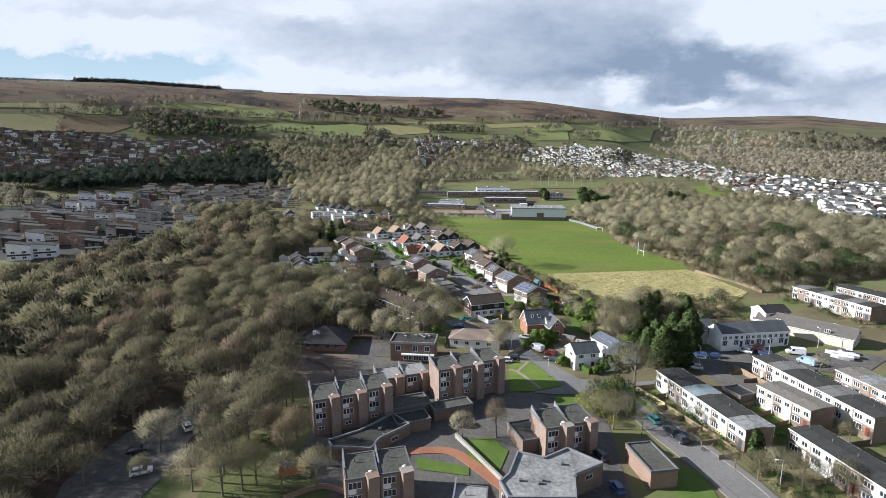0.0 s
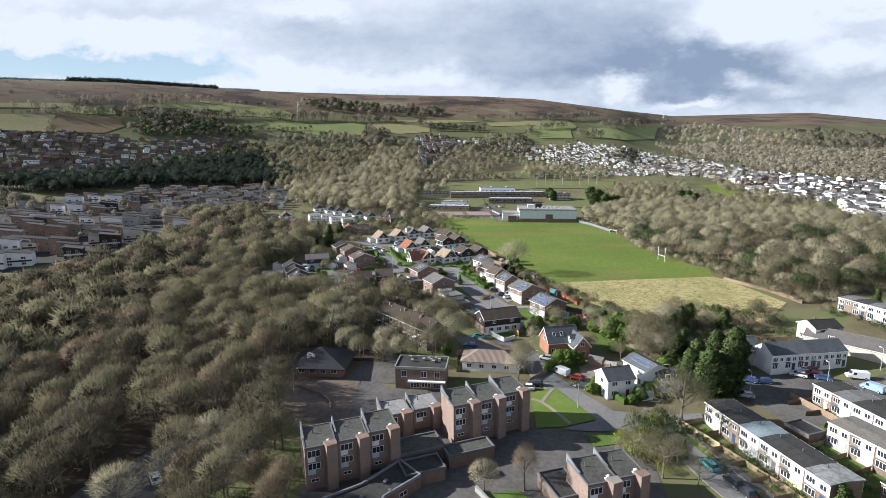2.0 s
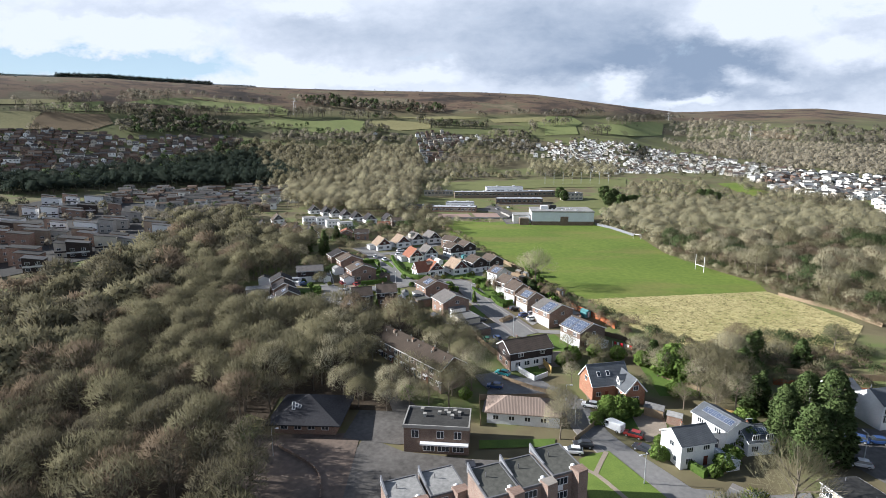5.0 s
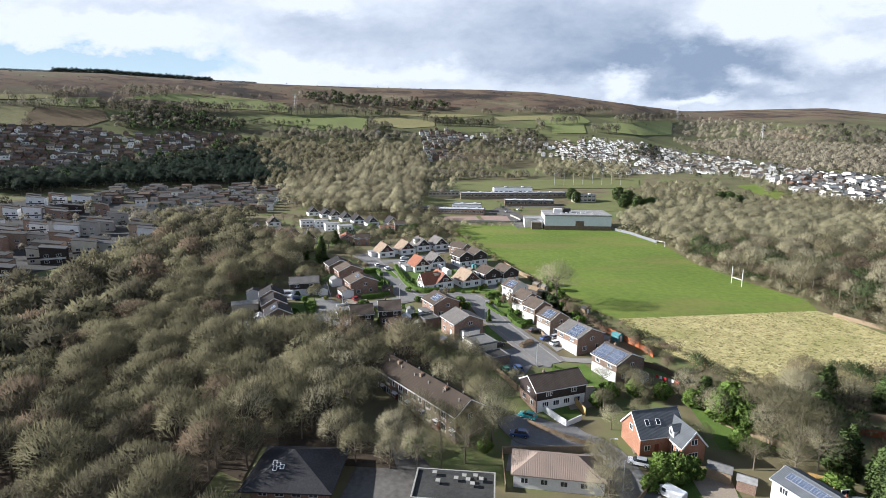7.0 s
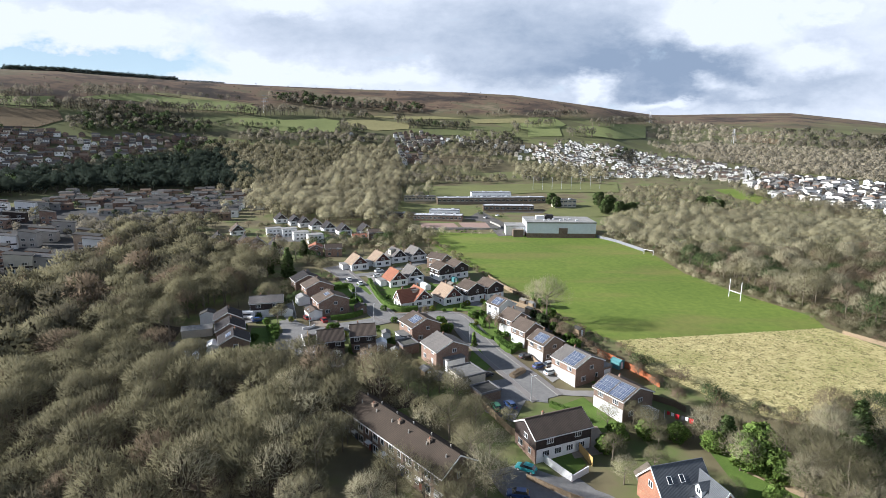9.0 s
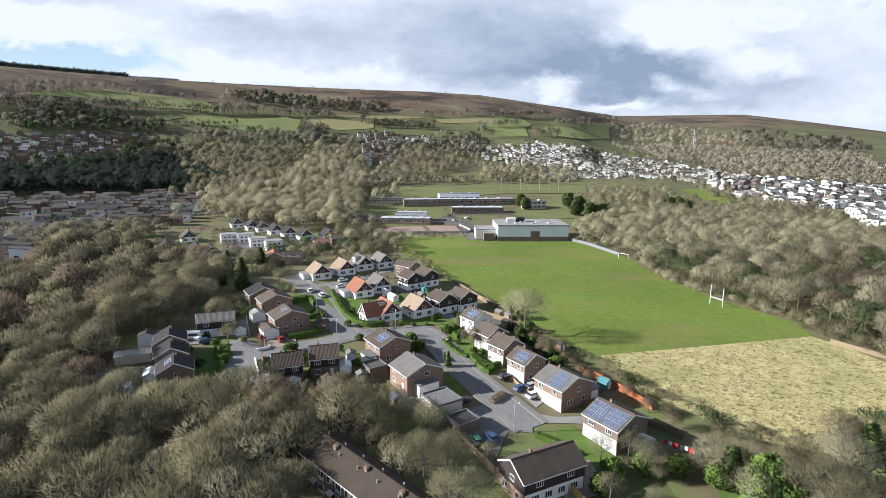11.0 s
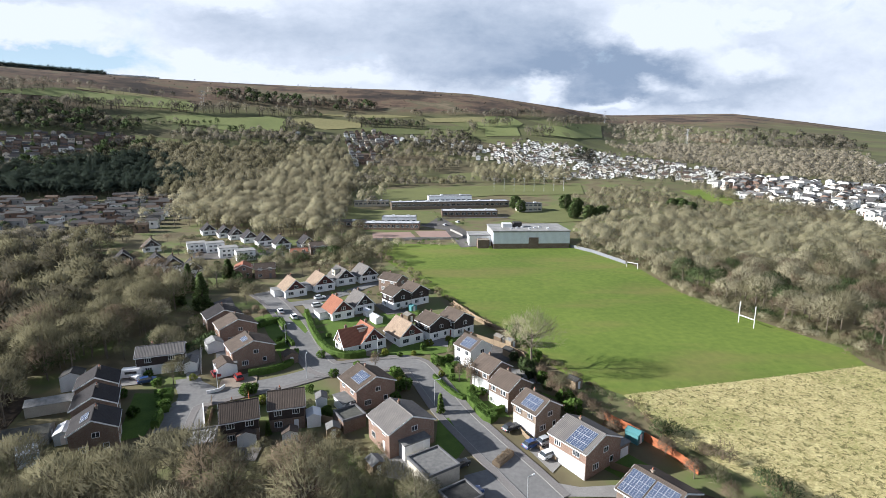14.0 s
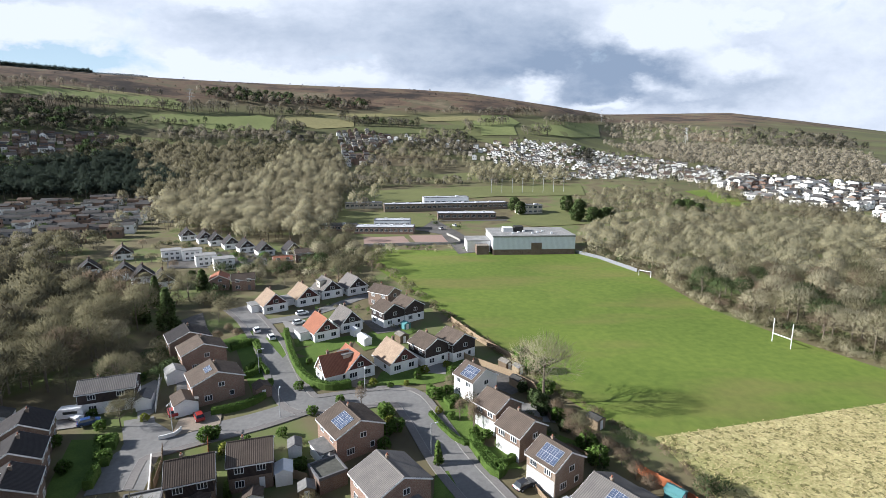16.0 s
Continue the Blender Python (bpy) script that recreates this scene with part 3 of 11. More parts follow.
turf = turf_material()
tussock = material("tussock", (0.60, 0.53, 0.27), (0.22, 0.20, 0.08), 0.95, 0.45, 1.6, 0.9, coords="World")
FIELD = [(-30, 386), (-35, 414), (31, 402), (76, 402), (88, 357), (88, 314), (92, 296), (106, 258), (103, 248), (34, 239), (25, 248), (14, 272), (-3, 318)]
patch("playing_field", FIELD, turf, 0.12, 7, "mown green playing field with worn muddy patches", "grass field")
ROUGH = [(34, 239), (103, 248), (106, 240), (113, 212), (95, 192), (70, 190), (50, 200), (36, 222)]
nt = tussock.node_tree
bsdf = nt.nodes["Principled BSDF"]
straw_out = bsdf.inputs["Base Color"].links[0].from_socket
pos = nt.nodes.new("ShaderNodeNewGeometry").outputs["Position"]
for scale, lo, hi, share, tint in ((0.045, 0.46, 0.62, 0.55, (0.22, 0.235, 0.075, 1)), (0.9, 0.53, 0.60, 0.8, (0.10, 0.095, 0.035, 1))):
    n = nt.nodes.new("ShaderNodeTexNoise")
    n.inputs["Scale"].default_value, n.inputs["Detail"].default_value, n.inputs["Distortion"].default_value = scale, 4, 0.6
    nt.links.new(pos, n.inputs["Vector"])
    r = nt.nodes.new("ShaderNodeMapRange")
    r.inputs["From Min"].default_value, r.inputs["From Max"].default_value, r.inputs["To Max"].default_value = lo, hi, share
    nt.links.new(n.outputs["Fac"], r.inputs["Value"])
    mix = nt.nodes.new("ShaderNodeMix")
    mix.data_type = "RGBA"
    nt.links.new(r.outputs[0], mix.inputs[0])
    nt.links.new(straw_out, mix.inputs[6])
    mix.inputs[7].default_value = tint
    straw_out = mix.outputs[2]
nt.links.new(straw_out, bsdf.inputs["Base Color"])
patch("rough_grass", ROUGH, tussock, 0.14, 6, "straw-coloured rough grass beyond the playing field", "grass field")

MAIN = [(-70, 324), (-62, 312), (-52, 292), (-45.5, 276), (-41, 265), (-36, 257.5), (-27.6, 258.3), (-17, 260)]
DOWN = [(-21, 260), (-14.5, 259), (-11, 251), (-6.3, 236), (-0.8, 223.5), (4.1, 213.5), (7.5, 206)]
LEFT = [(-36, 257.5), (-45, 252), (-54, 248), (-61, 244.5), (-65.5, 241), (-64.5, 231)]
road(MAIN, 5.6)
road(DOWN, 5.6)
road(LEFT, 5.6, True, False)
patch("turning_area", [(3.5, 217), (-6, 214), (-8, 200), (-2, 196), (2, 205), (7, 204), (8, 208)], asphalt, 0.13, 4, "grey asphalt turning area where cars park", "road")
LANE = [(-5, 181), (-2, 174), (3, 172.6), (9, 172.4), (13.5, 168), (15.6, 161), (17, 154), (20, 148), (25, 140), (30, 133), (36, 131), (44, 134)]
road(LANE, 5.5, False, True)
patch("lane_forecourt", [(-4.3, 180.3), (0.3, 180.5), (2.5, 179.2), (9.1, 175.7), (15.8, 168.8), (17.1, 163.7), (3.1, 162.0), (-7.6, 161.7)], asphalt, 0.10, 4, "grey tarmac forecourt between the garden wall and the bungalow", "road")
LOWER = [(35, 135), (38.8, 131), (41.4, 124.7), (43.5, 118), (45.5, 111), (48.6, 103), (51.4, 95), (54, 84), (56, 70)]
road(LOWER, 6.0)
patch("wood_road", [(-72, 72), (-78, 86), (-77.5, 97), (-77, 103), (-73, 112), (-68.5, 121), (-58.5, 126), (-48, 124), (-50, 114), (-60, 109.5), (-62, 102.5), (-60, 91.8), (-61, 80), (-63, 72)], asphalt_old, 0.12, 4, "worn tarmac road end under bare trees", "road")

# ---- houses ----
WINDOWS = {}


def lattice(bm, xs, zs, solid, y0, y1):
    """One connected frame: three rows of cells, the middle one open where solid says so."""
    grid = {}

    def at(i, j, y):
        if (i, j, y) not in grid:
            grid[i, j, y] = bm.verts.new((xs[i], y, zs[j]))
        return grid[i, j, y]

    n = len(xs) - 1
    full = lambda i, j: 0 <= i < n and 0 <= j < 3 and (j != 1 or solid[i])
    for i in range(n):
        for j in range(3):
            if not full(i, j):
                continue
            bm.faces.new((at(i, j, y0), at(i + 1, j, y0), at(i + 1, j + 1, y0), at(i, j + 1, y0)))
            for (di, dj), (p, q) in (((-1, 0), ((i, j + 1), (i, j))), ((1, 0), ((i + 1, j), (i + 1, j + 1))), ((0, -1), ((i, j), (i + 1, j))), ((0, 1), ((i + 1, j + 1), (i, j + 1)))):
                if not full(i + di, j + dj):
                    bm.faces.new((at(*q, y0), at(*p, y0), at(*p, y1), at(*q, y1)))


def window(parent, w, h, m, bars=1, frame_mat=None):
    """A framed window with its glass; m: its middle on the wall, facing local -y."""
    frame_mat = frame_mat or white_paint
    key = (round(w, 2), round(h, 2), bars, frame_mat.name)
    if key not in WINDOWS:
        bm = bmesh.new()
        t = 0.08
        xs, solid = [-w / 2, -w / 2 + t], [True]
        step = (w - 2 * t) / (bars + 1)
        for i in range(bars):
            x = -w / 2 + t + (i + 1) * step
            xs += [x - 0.04, x + 0.04]
            solid += [False, True]
        xs += [w / 2 - t, w / 2]
        solid += [False, True]
        lattice(bm, xs, [-h / 2, -h / 2 + t, h / 2 - t, h / 2], solid, -0.06, 0.02)
        fr = mesh_of("window", bm, frame_mat)
        bm = bmesh.new()
        box(bm, -w / 2 + t, w / 2 - t, -0.025, 0.015, -h / 2 + t, h / 2 - t)
        WINDOWS[key] = (fr, mesh_of("pane", bm, glass_dark))
    fr, pane = WINDOWS[key]
    ob = shared("window", fr, parent, m)
    shared("pane", pane, ob)
    return ob


DOORS = {}


def door(parent, m, mat, w=0.9, h=2.0):
    key = (mat.name, w, h)
    if key not in DOORS:
        bm = bmesh.new()
        box(bm, -w / 2, w / 2, -0.05, 0.02, 0, h)
        box(bm, w * 0.3, w * 0.38, -0.09, -0.05, h * 0.48, h * 0.54)
        DOORS[key] = mesh_of("door", bm, mat)
    return shared("door", DOORS[key], parent, m)


garage_white = material("garage_white", (0.74, 0.74, 0.73), (0.62, 0.62, 0.62), 0.5, 0.8, 9.0, 0.02)
door_red = material("door_red", (0.20, 0.06, 0.045), (0.15, 0.045, 0.035), 0.5)
door_grey = material("door_grey", (0.16, 0.16, 0.17), (0.12, 0.12, 0.13), 0.5)
door_blue = material("door_blue", (0.06, 0.08, 0.13), (0.05, 0.065, 0.11), 0.5)


def garage_door(parent, m, w=2.3, h=2.0, mat=None):
    mat = mat or garage_white
    key = ("g", mat.name, w)
    if key not in DOORS:
        bm = bmesh.new()
        for i in range(5):
            box(bm, -w / 2, w / 2, -0.05 - 0.01 * (i % 2), 0.02, i * h / 5 + 0.01, (i + 1) * h / 5 - 0.01)
        DOORS[key] = mesh_of("garage_door", bm, mat)
    return shared("garage_door", DOORS[key], parent, m)


def face(side, along, z, L, W):
    """A pose on one of the four walls: s (-y), n (+y), w (-x), e (+x)."""
    if side == "s":
        return pose(along, -L / 2, z)
    if side == "n":
        return pose(-along, L / 2, z, 0, 0, 180)
    if side == "w":
        return pose(-W / 2, -along, z, 0, 0, -90)
    return pose(W / 2, along, z, 0, 0, 90)


def gable_walls(parent, L, W, eaves, rise, mat, name="wall", label=""):
    bm = bmesh.new()
    prism(bm, [(-W / 2, -1.2), (W / 2, -1.2), (W / 2, eaves), (0, eaves + rise), (-W / 2, eaves)], -L / 2, L / 2)
    bmesh.ops.recalc_face_normals(bm, faces=bm.faces)
    return part(name, bm, mat, parent, label)


def gable_roof(parent, L, W, eaves, rise, mat, over=0.35, thick=0.16, trim=None):
    k = rise / (W / 2)
    x, z, r = W / 2 + over, eaves - over * k + 0.12, eaves + rise + 0.12
    y = L / 2 + over * 0.8
    out = []
    for s in (-1, 1):
        bm = bmesh.new()
        slab(bm, [(0, -y, r), (s * x, -y, z), (s * x, y, z), (0, y, r)], thick)
        out.append(part("roof_slope", bm, mat, parent))
        bm = bmesh.new()
        box(bm, s * x - 0.06, s * x + 0.06, -y + 0.05, y - 0.05, z - thick - 0.10, z - thick + 0.06)
        part("gutter", bm, trim or white_paint, parent)
        for e in (-1, 1):
            bm = bmesh.new()
            slab(bm, [(0, e * (y - 0.03), r - 0.02), (s * x, e * (y - 0.03), z - 0.02), (s * x, e * (y + 0.04), z - 0.02), (0, e * (y + 0.04), r - 0.02)], 0.26)
            part("bargeboard", bm, trim or white_paint, parent)
    bm = bmesh.new()
    prism(bm, [(-0.16, r - 0.06), (0.16, r - 0.06), (0.07, r + 0.09), (-0.07, r + 0.09)], -y + 0.02, y - 0.02)
    bmesh.ops.recalc_face_normals(bm, faces=bm.faces)
    part("ridge_cap", bm, mat, parent)
    return out


def chimney(parent, x, y, z, mat, h=1.3, w=0.6):
    bm = bmesh.new()
    box(bm, x - w / 2, x + w / 2, y - w / 2, y + w / 2, z - 1.2, z + h)
    box(bm, x - w / 2 - 0.06, x + w / 2 + 0.06, y - w / 2 - 0.06, y + w / 2 + 0.06, z + h - 0.16, z + h + 0.02)
    stack = part("chimney", bm, mat, parent)
    bm = bmesh.new()
    bmesh.ops.create_cone(bm, cap_ends=True, segments=8, radius1=0.14, radius2=0.11, depth=0.35, matrix=Matrix.Translation((x, y, z + h + 0.19)))
    part("chimney_pot", bm, roof_red, stack)


PANEL = {}


def solar(parent, side, y0, rows, cols, W, eaves, rise, inset=0.8, pw=1.0, ph=1.55):
    """Solar panels on the slope towards local -x (side -1) or +x (1); each panel stands a little proud."""
    if not PANEL:
        bm = bmesh.new()
        box(bm, -0.48, 0.48, -0.74, 0.74, 0, 0.05)
        PANEL["cell"] = mesh_of("solar_panel", bm, solar_cell)
        bm = bmesh.new()
        for a, b, c, d in ((-0.5, 0.5, -0.77, -0.73), (-0.5, 0.5, 0.73, 0.77), (-0.5, -0.465, -0.73, 0.73), (0.465, 0.5, -0.73, 0.73), (-0.012, 0.012, -0.73, 0.73)):
            box(bm, a, b, c, d, 0.0, 0.058)
        for i in range(1, 4):
            box(bm, -0.48, 0.48, -0.74 + i * 0.37 - 0.01, -0.74 + i * 0.37 + 0.01, 0.02, 0.056)
        PANEL["frame"] = mesh_of("panel_frame", bm, galvanised)
    slope = math.atan2(rise, W / 2)
    for i in range(rows):
        for j in range(cols):
            d = inset + ph * (i + 0.5)
            x = side * d * math.cos(slope)
            z = eaves + rise + 0.16 - d * math.sin(slope)
            y = y0 + (j + 0.5) * pw
            m = pose(x, y, z, 0, side * math.degrees(slope), 0) @ pose(0, 0, 0.0, 0, 0, 90)
            ob = shared("solar_panel", PANEL["cell"], parent, m)
            shared("panel_frame", PANEL["frame"], ob)


def lean(parent, name, x0, x1, y0, y1, h, wall_mat, roof_mat, over=0.2):
    """A low flat-roofed block against the house: garage, porch or extension."""
    bm = bmesh.new()
    box(bm, x0, x1, y0, y1, -1.2, h)
    ob = part(name, bm, wall_mat, parent)
    bm = bmesh.new()
    box(bm, x0 - over, x1 + over, y0 - over, y1 + over, h, h + 0.22)
    part("flat_roof", bm, roof_mat, ob)
    return ob


def estate_house(x, y, rot, L, W, label, wall=None, roof=None, eaves=4.9, rise=2.1, clad=None, panels=None, stack=True, garage=None, group="estate houses", rows=2, z=None):
    """A two-storey gabled house with white windows; its ridge runs along local y."""
    wall, roof = wall or brick_brown, roof or roof_brown
    h = root("house", x, y, rot, z, label, "house", group)
    gable_walls(h, L, W, eaves, rise, wall)
    gable_roof(h, L, W, eaves, rise, roof)
    if clad:
        bm = bmesh.new()
        low = clad.name == "clad_white"
        box(bm, -W / 2 - 0.06, -W / 2 + 0.01, -L / 2 + 0.1, L / 2 - 0.1, -0.4 if low else 2.5, 2.75 if low else eaves - 0.2)
        part("cladding", bm, clad, h)
        if low:
            garage_door(h, pose(-W / 2 - 0.06, -L * 0.3, 0, 0, 0, -90))
        bm = bmesh.new()
        box(bm, W / 2 - 0.01, W / 2 + 0.06, -L / 2 + 0.3, L / 2 - 0.3, -0.4 if low else 2.5, 2.5 if low else eaves - 0.2)
        part("cladding", bm, clad, h)
    if clad and clad.name == "clad_dark":
        for e in (-1, 1):
            bm = bmesh.new()
            y0, y1 = sorted((e * (L / 2 - 0.01), e * (L / 2 + 0.06)))
            prism(bm, [(-W / 2 + 0.05, 2.5), (W / 2 - 0.05, 2.5), (W / 2 - 0.05, eaves - 0.05), (0, eaves + rise - 0.1), (-W / 2 + 0.05, eaves - 0.05)], y0, y1)
            bmesh.ops.recalc_face_normals(bm, faces=bm.faces)
            part("gable_cladding", bm, clad, h)
    for s in ("w", "e"):
        off = -0.06 if clad else 0
        for zz, hh in ((1.35, 1.3), (3.85, 1.15)):
            for a in (-L * 0.25, L * 0.25):
                if s == "w" and zz < 2 and a > 0:
                    continue
                window(h, 1.5, hh, face(s, a, zz, L, W) @ pose(0, off if zz > 2 else 0, 0), 2)
    door(h, face("w", L * 0.25, 0, L, W), (door_red, white_paint, door_grey, white_paint)[int(abs(x)) % 4])
    for s in ("s", "n"):
        window(h, 1.3, 1.1, face(s, W * 0.05, 3.9, L, W) @ pose(0, -0.06 if clad else 0, 0), 1)
        window(h, 1.6, 1.3, face(s, -W * 0.22, 1.4, L, W), 2)
        window(h, 1.0, 1.2, face(s, W * 0.24, 1.4, L, W), 0)
    if stack:
        chimney(h, 0.4, L * 0.18, eaves + rise, brick_tan, 0.55, 0.42)
    if panels:
        solar(h, *panels, W, eaves, rise)
    if garage:
        x0, x1, y0, y1, hh = garage
        g = lean(h, "garage", x0, x1, y0, y1, hh, render_white if clad is None else wall, felt_grey)
        garage_door(g, pose((x0 + x1) / 2, y0, 0))
    return h


# houses along the lower side of the estate road
estate_house(-17.3, 225.6, 30, 8.6, 10.0, eaves=4.5, z=ground(-17.3, 225.6) + 0.5, label="brick house with a broad grey-brown tiled gable roof", wall=brick_red, roof=roof_grey, garage=(-3, 2.5, -6.6, -4.3, 2.4))
estate_house(-25.0, 242.0, 31, 8.6, 9.6, "brick house with a brown gable roof and nine solar panels", brick_red, roof_brown, panels=(-1, -3.2, 2, 4), garage=(-7.6, -4.8, -3.5, 1.5, 2.3))
# row beside the playing field
twin = estate_house(23.7, 201.8, 31, 8.6, 9.7, "white-fronted house with two arrays of solar panels", brick_brown, roof_brown, clad=clad_white, panels=(-1, -4.1, 3, 4))
solar(twin, -1, 0.2, 3, 4, 9.7, 4.9, 2.1)
estate_house(17.1, 217.4, 31, 8.7, 9.8, "brick house with white lower walls and solar panels", brick_red, roof_grey, clad=clad_white, panels=(-1, -3.6, 3, 4), garage=(4.9, 8.0, -4.2, 1.0, 2.6))
estate_house(10.9, 228.8, 31, 6.5, 7.2, "tan brick house with solar panels and a pale porch", brick_tan, roof_brown, clad=clad_white, panels=(-1, -2.6, 2, 4))
estate_house(7.2, 238.2, 33, 6.2, 7.2, "stepped brown-roofed house with white lower walls", brick_brown, roof_brown, clad=clad_white)
estate_house(4.4, 246.6, 33, 6.2, 7.2, "stepped brown-roofed house beside its neighbour", brick_brown, roof_brown, clad=clad_white)
estate_house(1.6, 259.4, 33, 6.5, 7.2, "white-walled house with solar panels near the junction", render_white, roof_brown, panels=(-1, -2.6, 2, 4))
# brick pair above the lane
long_house = estate_house(5.0, 188.2, 113, 13.2, 7.6, "long brick house with dark boards over a white ground floor", brick_red, roof_brown, clad=clad_dark, rise=2.2)
for s_ in (-1, 1):
    bm = bmesh.new()
    x0, x1 = sorted((s_ * 3.79, s_ * 3.85))
    box(bm, x0, x1, -6.3, 6.3, -0.4, 2.48)
    part("ground_floor_render", bm, render_white, long_house)
    for a_ in (-4.2, -1.4, 1.4, 4.2):
        window(long_house, 1.6, 1.3, face("w" if s_ < 0 else "e", a_, 1.35, 13.2, 7.6) @ pose(0, -0.06, 0), 2)
# upper side of the estate road
estate_house(-65.5, 279.5, 30, 7.5, 10.2, "brick house with a brown gable roof behind hedges", brick_red, roof_brown)
estate_house(-57.0, 263.6, 30, 8.0, 10.6, "brick house with a brown roof and a white garage", brick_red, roof_brown, panels=(-1, -2.0, 1, 3), garage=(-7.8, -4.6, -5.4, -0.6, 2.4))
estate_house(-72.0, 288.0, 30, 8.0, 10.0, "dark-roofed brick house among trees", brick_brown, roof_dark)
estate_house(-78.0, 260.4, 107, 10.5, 7.0, "white two-tone house with a low grey roof", render_white, roof_grey, clad=clad_dark, rise=1.5)
estate_house(-49.6, 229.6, 107, 7.0, 7.4, "house with a ribbed brown roof sloping to the garden", brick_brown, roof_brown, clad=clad_dark)
estate_house(-41.2, 233.8, 102, 7.0, 7.4, "house with a ribbed brown roof and chimney", brick_brown, roof_brown, clad=clad_dark)
estate_house(-84.6, 244.4, 23.5, 7.2, 7.8, "brown brick house with a dark roof in a stepped row", brick_brown, roof_dark)
estate_house(-80.4, 235.7, 23.5, 7.2, 7.8, "dark-roofed brick house in the middle of a row", brick_brown, roof_dark)
estate_house(-75.8, 227.0, 23.5, 7.2, 7.8, "dark-roofed brick house with roof lights ending its row", brick_brown, roof_dark, panels=(-1, -2.0, 1, 3))
estate_house(-7.9, 278.4, 33, 7.4, 7.6, "dark-clad two-storey house with a brown roof", render_white, roof_brown, clad=clad_dark)
estate_house(-0.6, 281.0, 33, 7.4, 7.6, "dark-clad two-storey house by the field edge", render_white, roof_brown, clad=clad_dark)
estate_house(-19.0, 306.5, 33, 7.4, 7.2, "dark-clad house with a brown roof and white ground floor", render_white, roof_brown, clad=clad_dark)
estate_house(-12.6, 310.5, 33, 7.4, 7.2, "brown-roofed house stepped beside its twin", render_white, roof_brown, clad=clad_dark)
estate_house(-20.4, 324.6, 50, 9.0, 6.5, "brick house with a hipped brown roof near the field", brick_brown, roof_brown, rise=1.8)


def chalet(x, y, rot, L, W, label, roof=None, eaves=2.7, rise=3.6, wall=None, front=None, dormer=False, group="chalet bungalows", garage=True):
    """A steep-gabled chalet bungalow: white ground floor, dark boarded gable, one upper window."""
    wall, roof, front = wall or render_white, roof or roof_tan, front or clad_dark
    h = root("chalet_bungalow", x, y, rot, None, label, "house", group)
    gable_walls(h, L, W, eaves, rise, wall)
    gable_roof(h, L, W, eaves, rise, roof, over=0.4)
    for e in (-1, 1):
        bm = bmesh.new()
        y0, y1 = sorted((e * L / 2, e * (L / 2 + 0.07)))
        prism(bm, [(-W / 2 + 0.1, eaves + 0.1), (W / 2 - 0.1, eaves + 0.1), (0, eaves + rise - 0.1)], y0, y1)
        bmesh.ops.recalc_face_normals(bm, faces=bm.faces)
        part("gable_cladding", bm, front, h)
    for s in ("s", "n"):
        window(h, 1.5, 1.1, face(s, 0, eaves + 1.0, L, W) @ pose(0, -0.07, 0), 1)
        window(h, 2.0, 1.3, face(s, -W * 0.25, 1.4, L, W), 2)
        window(h, 1.6, 1.3, face(s, W * 0.25, 1.4, L, W), 1)
    for s in ("w", "e"):
        window(h, 1.4, 1.1, face(s, L * 0.2, 1.4, L, W), 1)
    door(h, face("w", -L * 0.2, 0, L, W), white_paint)
    chimney(h, 0.3, L * 0.2, eaves + rise, brick_brown, 0.9)
    if dormer:
        bm = bmesh.new()
        box(bm, -W * 0.42, -0.3, -1.5, 1.5, eaves + 0.7, eaves + rise - 0.5)
        d = part("dormer", bm, render_cream, h)
        bm = bmesh.new()
        box(bm, -W * 0.46, -0.1, -1.7, 1.7, eaves + rise - 0.5, eaves + rise - 0.32)
        part("flat_roof", bm, felt_grey, d)
        window(d, 1.6, 0.9, pose(-W * 0.42, 0, eaves + 1.7, 0, 0, -90), 1)
    if garage:
        g = lean(h, "garage", -W / 2 - 3.0, -W / 2 - 0.02, -1.0, 4.0, 2.3, render_white, felt_pale)
        garage_door(g, pose(-W / 2 - 1.5, -1.0, 0))
    return h


chalet(-58.0, 322.5, 30, 9.0, 8.0, "steep tan-roofed chalet with a dark gable", roof_tan, front=clad_maroon)
chalet(-48.5, 329.0, 30, 9.0, 8.0, "steep tan-roofed chalet in a row of four", roof_tan, front=clad_maroon)
chalet(-41.5, 337.0, 30, 9.5, 8.0, "grey-roofed chalet with a wide dormer", roof_grey, dormer=True)
chalet(-32.5, 340.5, 30, 9.0, 8.0, "grey-roofed chalet beside the playing field", roof_grey)
chalet(-38.1, 297.4, 30, 8.6, 7.6, "chalet with an orange tiled roof", roof_red, front=clad_maroon)
chalet(-31.5, 303.5, 30, 8.0, 7.0, "grey-roofed chalet with dark gable boards", roof_grey, garage=False)
chalet(-26.9, 272.2, 30, 8.0, 7.6, "chalet with a bright red tiled roof", roof_red, front=clad_maroon, dormer=True, garage=False)
chalet(-31.2, 269.6, 118, 7.0, 6.6, "red-roofed cross wing of the corner chalet", roof_red, front=brick_red, garage=False)
chalet(-16.5, 275.6, 30, 8.8, 8.0, "chalet with a pale tan roof by the junction", roof_tan, garage=False, front=clad_maroon)
